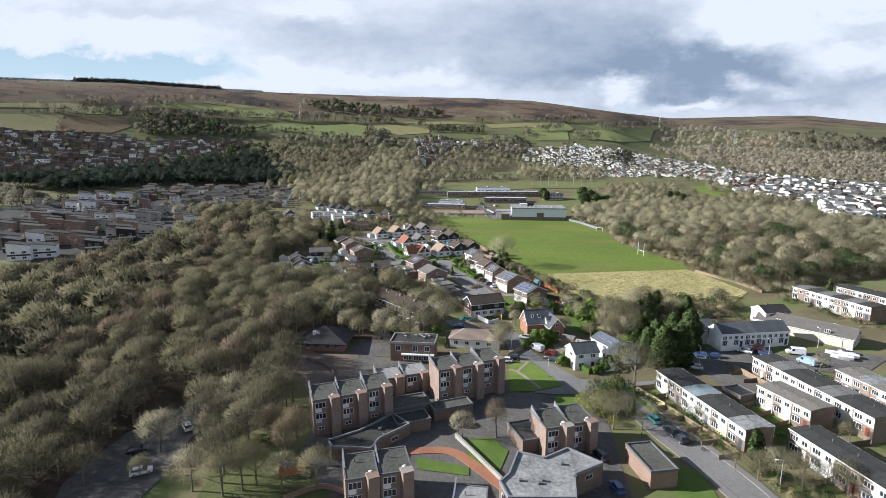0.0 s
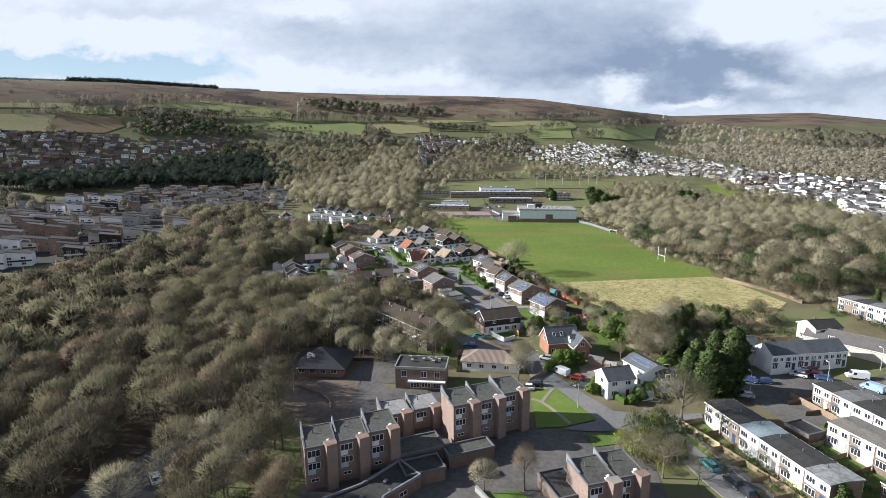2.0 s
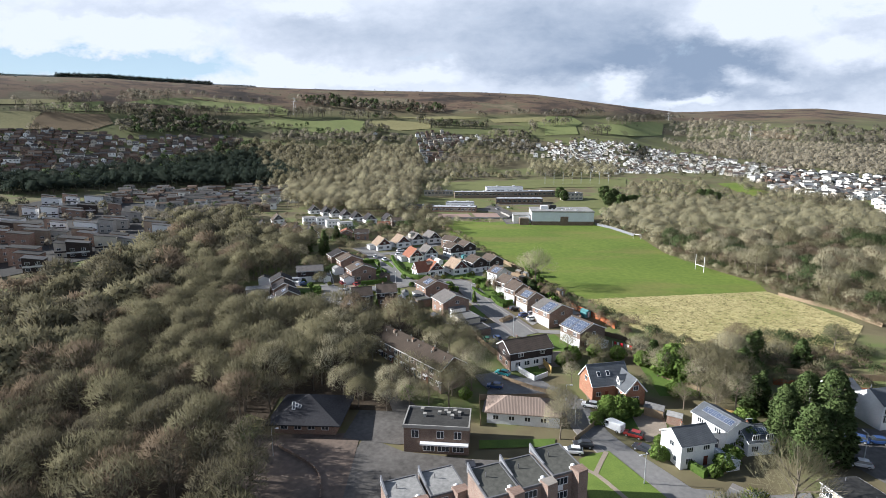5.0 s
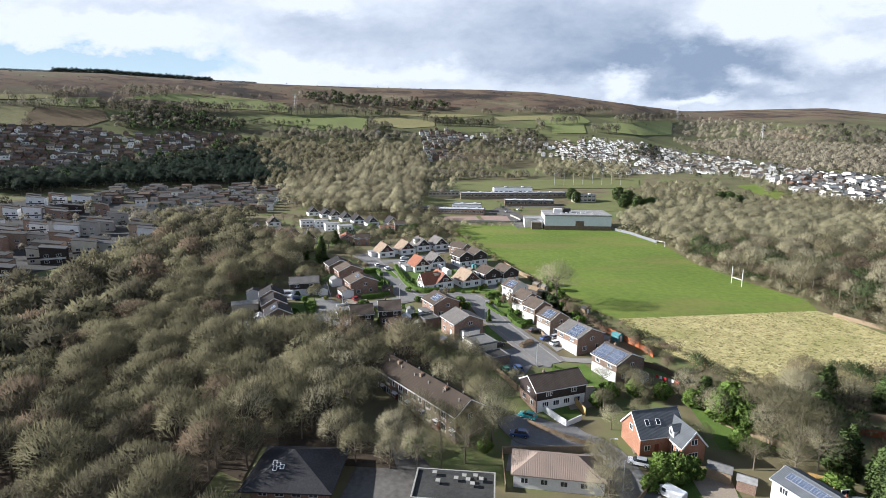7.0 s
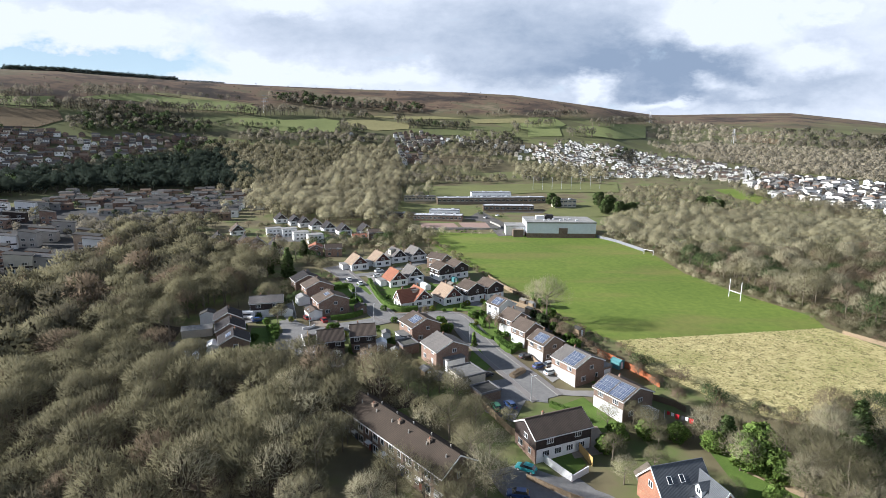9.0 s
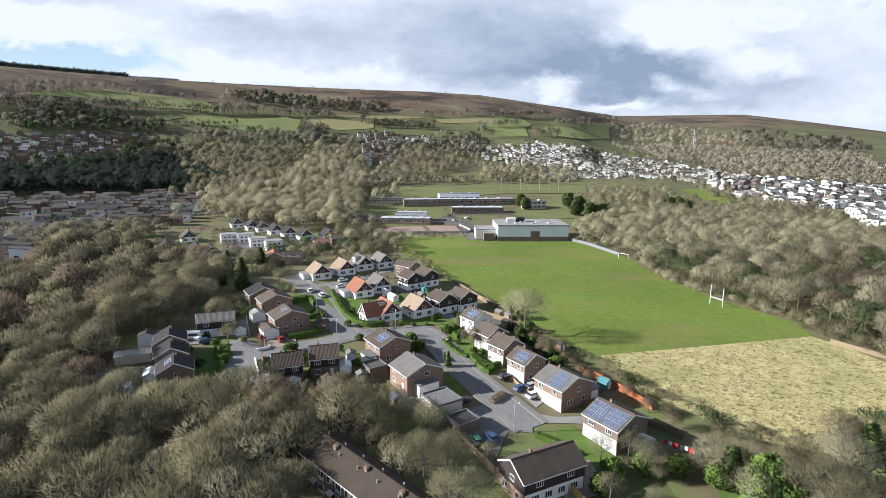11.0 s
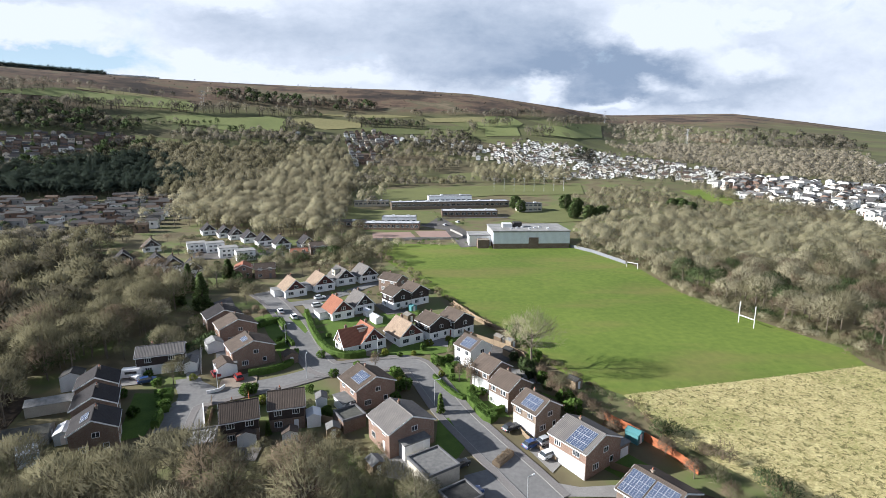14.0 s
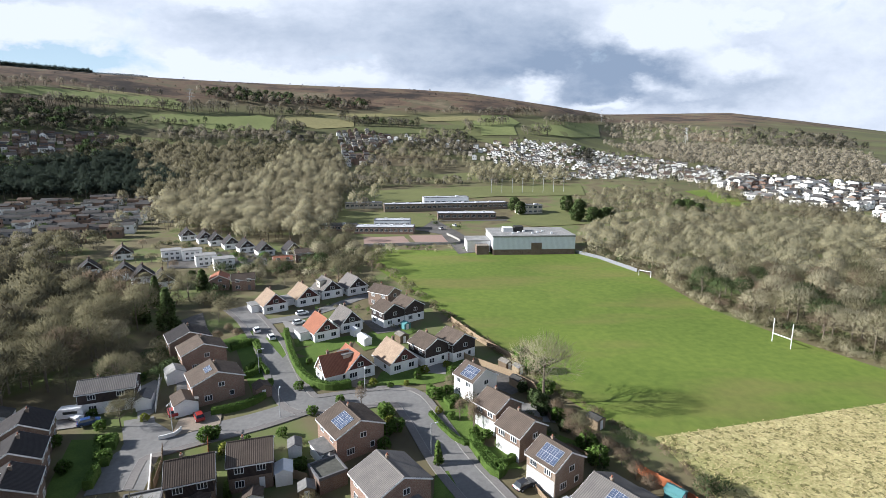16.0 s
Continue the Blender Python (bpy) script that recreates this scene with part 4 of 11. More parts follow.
# white chalets further up the hillside road
for i, (px, py) in enumerate([(-131, 444), (-119, 436), (-111, 430), (-101, 421), (-91, 412), (-80, 404), (-67, 404)]):
    chalet(px, py, 28, 8.5, 7.6, "dark-roofed white chalet in the upper row", roof_dark, front=clad_dark, group="upper chalets", garage=False)
for i, (px, py) in enumerate([(-120, 396), (-111, 396), (-101, 385), (-91, 378)]):
    h = root("flat_roofed_house", px, py, 25, None, "white flat-roofed house in a bright row", "house", "white flat-roofed houses")
    w = lean(h, "wall", -4.2, 4.2, -3.6, 3.6, 4.6, render_white, felt_pale)
    for a in (-2.2, 0, 2.2):
        window(w, 1.3, 1.0, pose(a, -3.6, 3.3), 1)
        window(w, 1.3, 1.2, pose(a, -3.6, 1.2), 1)
    for a in (-1.8, 1.8):
        window(w, 1.3, 1.0, pose(-4.2, a, 3.3, 0, 0, -90), 1)
for px, py, rf in ((-143, 399, roof_brown), (-142, 370, roof_dark), (-125, 364, roof_dark), (-116, 359, roof_dark), (-105, 351, roof_dark)):
    chalet(px, py, 28, 8.5, 8.0, "chalet with dark roof half hidden by trees", rf, group="upper chalets", garage=False)
estate_house(-83, 348, 15, 8.0, 6.5, "small brick house with a red roof", brick_red, roof_red, eaves=4.2, rise=1.6)
estate_house(-66.4, 380.4, 105, 8.0, 6.0, "small brick bungalow with a red roof near the chalets", brick_red, roof_red, eaves=3.2, rise=1.4)
estate_house(-58.7, 389.7, 105, 8.0, 6.5, "small brick house with a dark roof near the chalets", brick_brown, roof_brown, eaves=4.2, rise=1.6)
estate_house(-74, 347, 105, 8.0, 6.5, "small brick house with a brown roof", brick_red, roof_brown, eaves=4.2, rise=1.6)


# red brick house with slate roof and a front wing
h = root("house", 22.9, 171.9, 105, None, "new red brick house with a slate roof and gabled wing", "house")
gable_walls(h, 9.8, 6.8, 3.9, 3.7, brick_orange)
gable_roof(h, 9.8, 6.8, 3.9, 3.7, roof_slate)
bm = bmesh.new()
prism(bm, [(-2.5, -1.2), (2.5, -1.2), (2.5, 3.6), (0, 6.5), (-2.5, 3.6)], -4.6, 4.0)
bmesh.ops.recalc_face_normals(bm, faces=bm.faces)
wing = part("wing", bm, brick_orange, h)
wing.matrix_basis = pose(-2.9, -3.9, 0, 0, 0, -90)
for s in (-1, 1):
    bm = bmesh.new()
    slab(bm, [(0, -4.95, 6.65), (s * 2.9, -4.95, 3.29), (s * 2.9, 2.6, 3.29), (0, 2.6, 6.65)], 0.16)
    part("roof_slope", bm, roof_slate, wing)
    bm = bmesh.new()
    slab(bm, [(0, -5.02, 6.64), (s * 2.95, -5.02, 3.24), (s * 2.95, -4.90, 3.24), (0, -4.90, 6.64)], 0.28)
    part("bargeboard", bm, white_paint, wing)
    bm = bmesh.new()
    box(bm, s * 2.92 - 0.06, s * 2.92 + 0.06, -4.8, 1.2, 3.05, 3.2)
    part("gutter", bm, white_paint, wing)
bm = bmesh.new()
prism(bm, [(-0.8, 3.6), (0.8, 3.6), (0.8, 5.3), (0, 6.2), (-0.8, 5.3)], -2.45, -0.3)
bmesh.ops.recalc_face_normals(bm, faces=bm.faces)
dormer_box = part("dormer", bm, white_paint, wing, "white boarded dormer window")
dormer_box.matrix_basis = pose(0, -1.0, 0, 0, 0, -90)
for s in (-1, 1):
    bm = bmesh.new()
    slab(bm, [(0, -2.7, 6.32), (s * 1.0, -2.7, 5.2), (s * 1.0, -0.2, 5.2), (0, -0.2, 6.32)], 0.10)
    part("dormer_roof", bm, roof_slate, dormer_box)
window(dormer_box, 0.9, 1.0, pose(0, -2.46, 4.7), 1)
for yy in (-3.3, -1.9):
    window(wing, 0.8, 1.9, pose(-2.5, yy, 1.5, 0, 0, -90), 0)
window(wing, 2.0, 1.3, pose(0, -4.6, 1.4), 2)
window(wing, 1.4, 1.2, pose(0, -4.6, 4.2), 1)
window(h, 1.3, 1.2, face("w", -3.3, 1.4, 9.8, 6.8), 1)
door(h, face("w", -1.2, 0.0, 9.8, 6.8), door_red)
for yy in (2.6, 0.2):
    window(h, 0.9, 1.3, pose(-1.75, yy, 5.86, 0, -47.4, 0) @ pose(0, 0, 0, -90, 0, 90), 0)
window(h, 1.2, 1.2, face("n", 0, 4.4, 9.8, 6.8), 1)

# white bungalow with a hipped roof
h = root("bungalow", 1.8, 160.2, 84, None, "white rendered bungalow with a pinkish hipped tile roof", "house")
bm = bmesh.new()
box(bm, -3.7, 3.7, -8.0, 8.0, -1.2, 2.6)
part("wall", bm, render_white, h)
ev = [(-4.2, -8.5), (4.2, -8.5), (4.2, 8.5), (-4.2, 8.5)]
tops = [(0, -3.6, 4.9), (0, 3.6, 4.9)]
for q in ([(*ev[0], 2.6), (*ev[1], 2.6), tops[0], tops[0]], [(*ev[2], 2.6), (*ev[3], 2.6), tops[1], tops[1]], [(*ev[3], 2.6), (*ev[0], 2.6), tops[0], tops[1]], [(*ev[1], 2.6), (*ev[2], 2.6), tops[1], tops[0]]):
    bm = bmesh.new()
    pts = [Vector(c) for c in q]
    if (pts[2] - pts[3]).length < 0.01:
        pts = pts[:3]
    top = [bm.verts.new(p + Vector((0, 0, 0.12))) for p in pts]
    low = [bm.verts.new(p - Vector((0, 0, 0.08))) for p in pts]
    bm.faces.new(top)
    bm.faces.new(low[::-1])
    for i in range(len(pts)):
        bm.faces.new((top[i], low[i], low[(i + 1) % len(pts)], top[(i + 1) % len(pts)]))
    bmesh.ops.recalc_face_normals(bm, faces=bm.faces)
    part("roof_slope", bm, roof_pink, h)
for a in (-6, -2.5, 1.0, 4.5):
    window(h, 1.3, 1.1, face("w", a, 1.4, 16, 7.4), 1)
window(h, 1.5, 1.1, face("s", 0, 1.4, 16, 7.4), 1)
window(h, 1.5, 1.1, face("n", 0, 1.4, 16, 7.4), 1)

# two-storey flat-roofed block
h = root("flat_roofed_block", -17.0, 149.4, -3, None, "brown two-storey block with a dark flat roof and vents", "house")
bm = bmesh.new()
box(bm, -6.6, 6.6, -3.8, 3.8, -1.2, 5.6)
w = part("wall", bm, brick_brown, h)
bm = bmesh.new()
box(bm, -6.7, 6.7, -3.9, 3.9, 5.6, 5.75)
part("flat_roof", bm, felt_dark, h)
for a, b, c, d in ((-6.8, 6.8, -4.0, -3.75), (-6.8, 6.8, 3.75, 4.0), (-6.8, -6.55, -3.75, 3.75), (6.55, 6.8, -3.75, 3.75)):
    bm = bmesh.new()
    box(bm, a, b, c, d, 5.4, 6.1)
    part("parapet", bm, concrete, h)
for i, (vx, vy) in enumerate([(-2.8, 0.4), (1.5, 2.2), (2.2, 1.2), (3.4, 2.4), (4.4, 1.6), (0.2, 1.4), (-3.6, 2.6), (3.0, 0.2)]):
    bm = bmesh.new()
    box(bm, vx - 0.3, vx + 0.3, vy - 0.35, vy + 0.35, 5.7, 6.35)
    box(bm, vx - 0.38, vx + 0.38, vy - 0.43, vy + 0.43, 6.35, 6.45)
    part("roof_vent", bm, concrete, h)
for a in (-4.3, 0.9, 4.4):
    window(w, 1.5, 1.7, pose(a, -3.8, 4.1), 1)
bm = bmesh.new()
box(bm, -3.2, 6.6, -4.9, -3.8, 2.2, 2.5)
part("canopy", bm, white_paint, h)
for a in (-1.5, 1.5, 4.5):
    window(w, 2.4, 1.6, pose(a, -3.8, 1.2), 2)

# long gabled flats among the trees
h = root("flats", -25.2, 184.1, 42, None, "long brown flats with a mossy roof and white windows", "flats")
gable_walls(h, 32, 8.0, 5.4, 2.6, brick_brown)
gable_roof(h, 32, 8.0, 5.4, 2.6, roof_moss)
for k in range(6):
    y0 = -13.3 + 5.32 * k
    for zz in (1.4, 4.1):
        window(h, 1.7, 1.5, face("w", y0 - 1.25, zz, 32, 8.0), 1)
        window(h, 1.1, 1.5, face("w", y0 + 1.15, zz, 32, 8.0), 0)
        window(h, 1.5, 1.3, face("e", y0, zz, 32, 8.0), 1)
        bm = bmesh.new()
        box(bm, -4.07, -3.99, -y0 + 0.35, -y0 + 2.15, zz - 1.25, zz - 0.78)
        part("spandrel_panel", bm, render_cream, h, "pale panel under a window")
    door(h, face("w", y0 + 2.25, -0.05, 32, 8.0), (door_blue, door_red, door_grey)[k % 3])
    bm = bmesh.new()
    box(bm, -5.0, -3.95, -y0 - 2.95, -y0 - 1.55, 2.15, 2.32)
    part("porch_roof", bm, white_paint, h)
    bm = bmesh.new()
    box(bm, -4.12, -4.0, -y0 + 2.55, -y0 + 2.67, -0.5, 5.3)
    part("downpipe", bm, dark_paint, h)
    for xx, zz in ((0.9, 7.45), (-1.4, 7.15)):
        bm = bmesh.new()
        bmesh.ops.create_cone(bm, cap_ends=True, segments=8, radius1=0.16, radius2=0.13, depth=0.7, matrix=Matrix.Translation((xx, y0 + 0.6 * xx, zz + 0.3)))
        part("roof_vent", bm, concrete, h)
for yy in (-9, 0, 9):
    chimney(h, -0.8, yy, 7.5, brick_tan, 0.7, 0.7)
for s_ in ("s", "n"):
    window(h, 1.2, 1.2, face(s_, 0, 4.2, 32, 8.0), 1)

# low dark building with a pyramid roof and a ridge valley
h = root("hall_building", -46.0, 156.5, 0, None, "low brick hall with a dark pyramid roof and roof lights", "hall")
bm = bmesh.new()
box(bm, -6.8, 6.8, -5.6, 5.6, -1.2, 2.8)
part("wall", bm, brick_red, h)
apex = (-0.5, 0.5, 6.0)
cs = [(-8.2, -7.0, 2.5), (8.2, -7.0, 2.5), (8.2, 7.0, 2.5), (-8.2, 7.0, 2.5)]
for i in range(4):
    bm = bmesh.new()
    a, b = cs[i], cs[(i + 1) % 4]
    top = [bm.verts.new(Vector(p) + Vector((0, 0, 0.15))) for p in (a, b, apex)]
    low = [bm.verts.new(Vector(p) - Vector((0, 0, 0.10))) for p in (a, b, apex)]
    bm.faces.new(top)
    bm.faces.new(low[::-1])
    for k in range(3):
        bm.faces.new((top[k], low[k], low[(k + 1) % 3], top[(k + 1) % 3]))
    bmesh.ops.recalc_face_normals(bm, faces=bm.faces)
    part("roof_slope", bm, roof_black, h)
for i, (px, py) in enumerate([(-3.4, -1.6), (-2.6, -2.0), (-1.8, -2.4), (-3.0, -2.8)]):
    window(h, 0.7, 0.9, pose(px, py - 0.3, 4.95 + 0.28 * (py + 1.6), -62, 0, 0), 0)
for a in (-4.5, -1.5, 1.5, 4.5):
    window(h, 1.6, 1.2, pose(a, -5.6, 1.5), 1)

# ---- trees ----
def unit(a):
    return a / np.maximum(np.linalg.norm(a, axis=1), 1e-6)[:, None]


def outward(v, way):
    """Turns each triangle so that its front looks along the given way."""
    t = v.reshape(-1, 3, 3)
    back = np.sum(np.cross(t[:, 1] - t[:, 0], t[:, 2] - t[:, 0]) * way, axis=1) < 0
    t[back] = t[back][:, [1, 0, 2]]
    return t.reshape(-1, 3)


def twig_blades(n, h, rx, rz, cz, rng, length=(0.9, 2.0), width=(0.05, 0.11), shell=0.55, lay=0.85, lumps=7, grain=0.16, up=0.55):
    """Thin tapering twigs that fill the outer part of a crown of several rounded heads, as verts, triangles and soft normals."""
    d = unit(rng.normal(size=(n, 3)))
    d[:, 2] = np.where(d[:, 2] < -0.25, -d[:, 2], d[:, 2])
    heads = unit(rng.normal(size=(lumps, 3)) + np.array([0, 0, 0.35]))
    near = d @ heads.T
    pick = np.argmax(near, axis=1)
    lump = 0.84 + 0.22 * np.clip(near[np.arange(n), pick], 0, 1) ** 5
    rad = (shell + (1 - shell) * rng.random(n) ** 0.5) * lump
    size = np.array([rx, rx, rz])
    base = d * rad[:, None] * size + np.array([0, 0, cz])
    sub = unit(d * rad[:, None] - heads[pick] * 0.52)
    way = unit(sub * 0.7 + d * 0.3 + np.array([0, 0, 0.5]) + rng.normal(size=(n, 3)) * 0.35)
    ln = rng.uniform(*length, n)[:, None]
    wd = rng.uniform(*width, n)[:, None]
    out = unit(d + rng.normal(size=(n, 3)) * 0.25)
    flat = (rng.random(n) < lay)[:, None]
    along = unit(way - out * np.sum(way * out, axis=1)[:, None] * 0.8)
    way = np.where(flat, along, way)
    side = unit(np.cross(way, np.where(flat, out, rng.normal(size=(n, 3)))))
    v = np.stack([base - side * wd / 2, base + side * wd / 2, base + way * ln], 1).reshape(-1, 3)
    soft = unit(sub * 0.42 + d * 0.42 + np.array([0, 0, up]) + rng.normal(size=(n, 3)) * grain)
    return outward(v, soft), np.arange(3 * n).reshape(-1, 3), np.repeat(soft, 3, axis=0)


def limb(a, b, ra, rb, sides=4):
    a, b = np.array(a, float), np.array(b, float)
    w = b - a
    w /= np.linalg.norm(w)
    u = np.cross(w, [0.3, 0.5, 0.8])
    u /= np.linalg.norm(u)
    v = np.cross(w, u)
    ang = np.arange(sides) * 2 * np.pi / sides
    ring = np.cos(ang)[:, None] * u + np.sin(ang)[:, None] * v
    verts = np.vstack([a + ring * ra, b + ring * rb])
    faces = []
    for i in range(sides):
        j = (i + 1) % sides
        faces += [(i, j, sides + j), (i, sides + j, sides + i)]
    return verts, np.array(faces)


def joined(pieces):
    vs, fs, n = [], [], 0
    for v, f in pieces:
        vs.append(v)
        fs.append(f + n)
        n += len(v)
    return np.vstack(vs), np.vstack(fs)


def skeleton_of(h, rx, rng, limbs=9, sides=4, fork=True):
    """Trunk, limbs and forks of a bare tree."""
    r0 = 0.018 * h + 0.05
    pieces = [limb((0, 0, -0.6), (0.15, 0.1, h * 0.35), r0, r0 * 0.75, 6), limb((0.15, 0.1, h * 0.35), (0.0, 0.2, h * 0.75), r0 * 0.75, r0 * 0.25, sides)]
    for i in range(limbs):
        a = 2 * math.pi * i / limbs + rng.uniform(-0.4, 0.4)
        z = h * rng.uniform(0.25, 0.6)
        s = np.array([0.1, 0.1, z])
        out = rng.uniform(0.45, 0.8) * rx
        e = s + np.array([math.cos(a) * out, math.sin(a) * out, h * rng.uniform(0.16, 0.32)])
        pieces.append(limb(s, e, r0 * 0.42, r0 * 0.16, sides))
        if fork:
            for k in range(3):
                w = np.array([math.cos(a + rng.uniform(-0.9, 0.9)), math.sin(a + rng.uniform(-0.9, 0.9)), rng.uniform(0.4, 1.3)])
                t = rng.uniform(0.55, 1.0)
                p = s + (e - s) * t
                pieces.append(limb(p, p + w * rx * 0.34, r0 * 0.14, r0 * 0.05, 3))
    return joined(pieces)


TREES = {}


def bare_tree(kind, h, rx, n, twig_mat, seed):
    """A leafless tree, kept away below the land as the pattern for copies; returns its two meshes."""
    rng = np.random.default_rng(seed)
    v, f = skeleton_of(h, rx, rng)
    trunk = raw_mesh("trunk", v, f, [bark])
    v, f, soft = twig_blades(n, h, rx, h * 0.42, h * 0.56, rng, (0.8, 1.9), (0.04, 0.085), 0.45, 0.6)
    crown = raw_mesh("crown", v, f, [twig_mat], normals=soft)
    TREES[kind] = (trunk, crown)


for i in range(4):
    bare_tree("oak%d" % i, 10.5 + i * 0.6, 5.0 + 0.5 * (i % 2), 1700, (twig, twig_pale, twig, twig)[i], 10 + i)
for i in range(2):
    bare_tree("birch%d" % i, 10, 2.6, 1100, twig_red, 20 + i)
bare_tree("russet", 11, 5.0, 1800, twig_red, 32)
bare_tree("scrub", 5, 2.4, 900, twig, 30)
bare_tree("scrub_red", 4.5, 2.2, 900, twig_red, 31)


def plant(kind, x, y, s=1.0, turn=0.0, label="", name="tree", group=""):
    e = new(name)
    e.matrix_basis = pose(x, y, ground(x, y), 0, 0, turn) @ Matrix.Diagonal((s, s, s, 1))
    tagged(e, label, "tree", group)
    for nm, me in zip(("trunk", "crown"), TREES[kind]):
        shared(nm, me, e)
    return e


def leaf_clumps(n, h, rx, rng, shape, size=(0.35, 0.8)):
    """Small bent leaf sprays over a crown of the given shape, as pairs of triangles."""
    d = rng.normal(size=(n, 3))
    d /= np.linalg.norm(d, axis=1)[:, None]
    t = rng.random(n)
    if shape == "cone":
        z = h * (0.08 + 0.92 * t**1.25)
        r = rx * (1.02 - (z / h)) ** 0.75 * (0.7 + 0.3 * np.sin(z * 3.1) ** 2)
    elif shape == "spire":
        z = h * (0.05 + 0.93 * t)
        r = rx * np.clip((1.02 - z / h) * 2.1, 0.04, 1) ** 0.6 * (0.9 + 0.1 * np.sin(z * 2.3))
    else:
        z = h * (0.10 + 0.88 * t)
        r = rx * np.sqrt(np.clip(1 - ((z / h - 0.5) / 0.52) ** 2, 0.02, 1))
    a = rng.uniform(0, 2 * np.pi, n)
    deep = 0.35 if shape == "spire" else 1.0
    lump = 0.80 + deep * (0.22 * np.sin(a * 3 + z * 0.9) + 0.14 * np.sin(a * 7 - z * 1.7))
    rr = r * lump * (0.55 + 0.45 * rng.random(n) ** 0.4)
    base = np.stack([np.cos(a) * rr, np.sin(a) * rr, z], 1)
    way = np.stack([np.cos(a), np.sin(a), rng.uniform(-0.3, 0.7, n)], 1) + rng.normal(size=(n, 3)) * 0.35
    way /= np.linalg.norm(way, axis=1)[:, None]
    s = rng.uniform(*size, n)[:, None]
    side = np.cross(way, rng.normal(size=(n, 3)))
    side /= np.linalg.norm(side, axis=1)[:, None]
    v = np.stack([base - side * s * 0.5, base + side * s * 0.5, base + way * s], 1).reshape(-1, 3)
    tilt = (z / h - 0.45)[:, None] * 1.3
    soft = unit(np.hstack([np.stack([np.cos(a), np.sin(a)], 1), tilt]) + rng.normal(size=(n, 3)) * 0.45)
    return outward(v, soft), np.arange(3 * n).reshape(-1, 3), np.repeat(soft, 3, axis=0)


def leafy_tree(kind, h, rx, n, mat, shape, seed, size=(0.35, 0.8)):
    rng = np.random.default_rng(seed)
    trunk = raw_mesh("trunk", *skeleton_of(h, rx, rng, 6, 4, False), [bark])
    v, f, soft = leaf_clumps(n, h, rx, rng, shape, size)
    crown = raw_mesh("crown", v, f, [mat], normals=soft)
    TREES[kind] = (trunk, crown)


leafy_tree("conifer", 13.5, 4.9, 10000, cypress_leaf, "spire", 40, (0.25, 0.6))
leafy_tree("scots_pine", 12, 5.0, 3200, cypress_leaf, "egg", 48, (0.5, 1.0))
leafy_tree("pine", 12, 3.6, 3000, evergreen_leaf, "cone", 41)
leafy_tree("laurel", 6, 3.4, 3000, bright_leaf, "egg", 42, (0.28, 0.6))
leafy_tree("holly", 5, 2.0, 1800, evergreen_leaf, "cone", 43)
leafy_tree("shrub", 2.2, 1.3, 420, hedge_leaf, "egg", 44, (0.25, 0.5))
leafy_tree("gold_shrub", 2.0, 1.2, 420, gold_leaf, "egg", 46, (0.22, 0.45))
leafy_tree("ivy", 5.0, 2.6, 1500, ivy_leaf, "egg", 47, (0.3, 0.6))
leafy_tree("cypress", 4, 0.9, 800, bright_leaf, "cone", 45, (0.2, 0.45))


# woods: each one a single body of many leafless trees
LOW = []
for i in range(6):
    rng = np.random.default_rng(60 + i)
    h = 11.0
    LOW.append((skeleton_of(h, 4.0, rng, 6, 3, False), twig_blades(980, h, 5.2, h * 0.40, h * 0.53, rng, (0.7, 1.6), (0.09, 0.19), 0.62, 0.75)))
FAR = []
for i in range(5):
    rng = np.random.default_rng(80 + i)
    FAR.append((limb((0, 0, 0), (0, 0, 6), 0.3, 0.15, 3), twig_blades(170, 11, 5.0, 5.6, 5.0, rng, (1.4, 2.6), (0.8, 1.5), 0.66, grain=0.06, up=0.85)))
FAR2 = []
for i in range(5):
    rng = np.random.default_rng(70 + i)
    FAR2.append((limb((0, 0, 0), (0, 0, 6), 0.2, 0.12, 3), twig_blades(310, 11, 5.2, 4.8, 5.4, rng, (1.0, 2.1), (0.42, 0.8), 0.64, grain=0.08, up=0.8)))
TINY = []
for i in range(4):
    rng = np.random.default_rng(100 + i)
    TINY.append((limb((0, 0, 0), (0, 0, 4), 0.3, 0.15, 3), twig_blades(66, 11, 4.6, 5.6, 4.6, rng, (1.6, 3.0), (1.5, 2.6), 0.72, grain=0.05, up=0.9)))
BELT = []
for i in range(4):
    rng = np.random.default_rng(110 + i)
    BELT.append((limb((0, 0, 0), (0, 0, 6), 0.45, 0.2, 4), twig_blades(120, 11, 4.3, 6.0, 4.6, rng, (1.0, 2.0), (0.8, 1.4), 0.66, grain=0.10)))
RIDGE = []
for i in range(3):
    rng = np.random.default_rng(95 + i)
    RIDGE.append((limb((0, 0, 0), (0, 0, 6), 0.3, 0.1, 3), leaf_clumps(26, 12, 3.2, rng, "cone", (2.2, 3.6))))
FIR = []
for i in range(3):
    rng = np.random.default_rng(90 + i)
    FIR.append((limb((0, 0, 0), (0, 0, 6), 0.3, 0.1, 3), twig_blades(150, 13, 4.4, 7.2, 5.0, rng, (1.4, 2.4), (0.9, 1.6), 0.75, grain=0.05, up=0.9)))


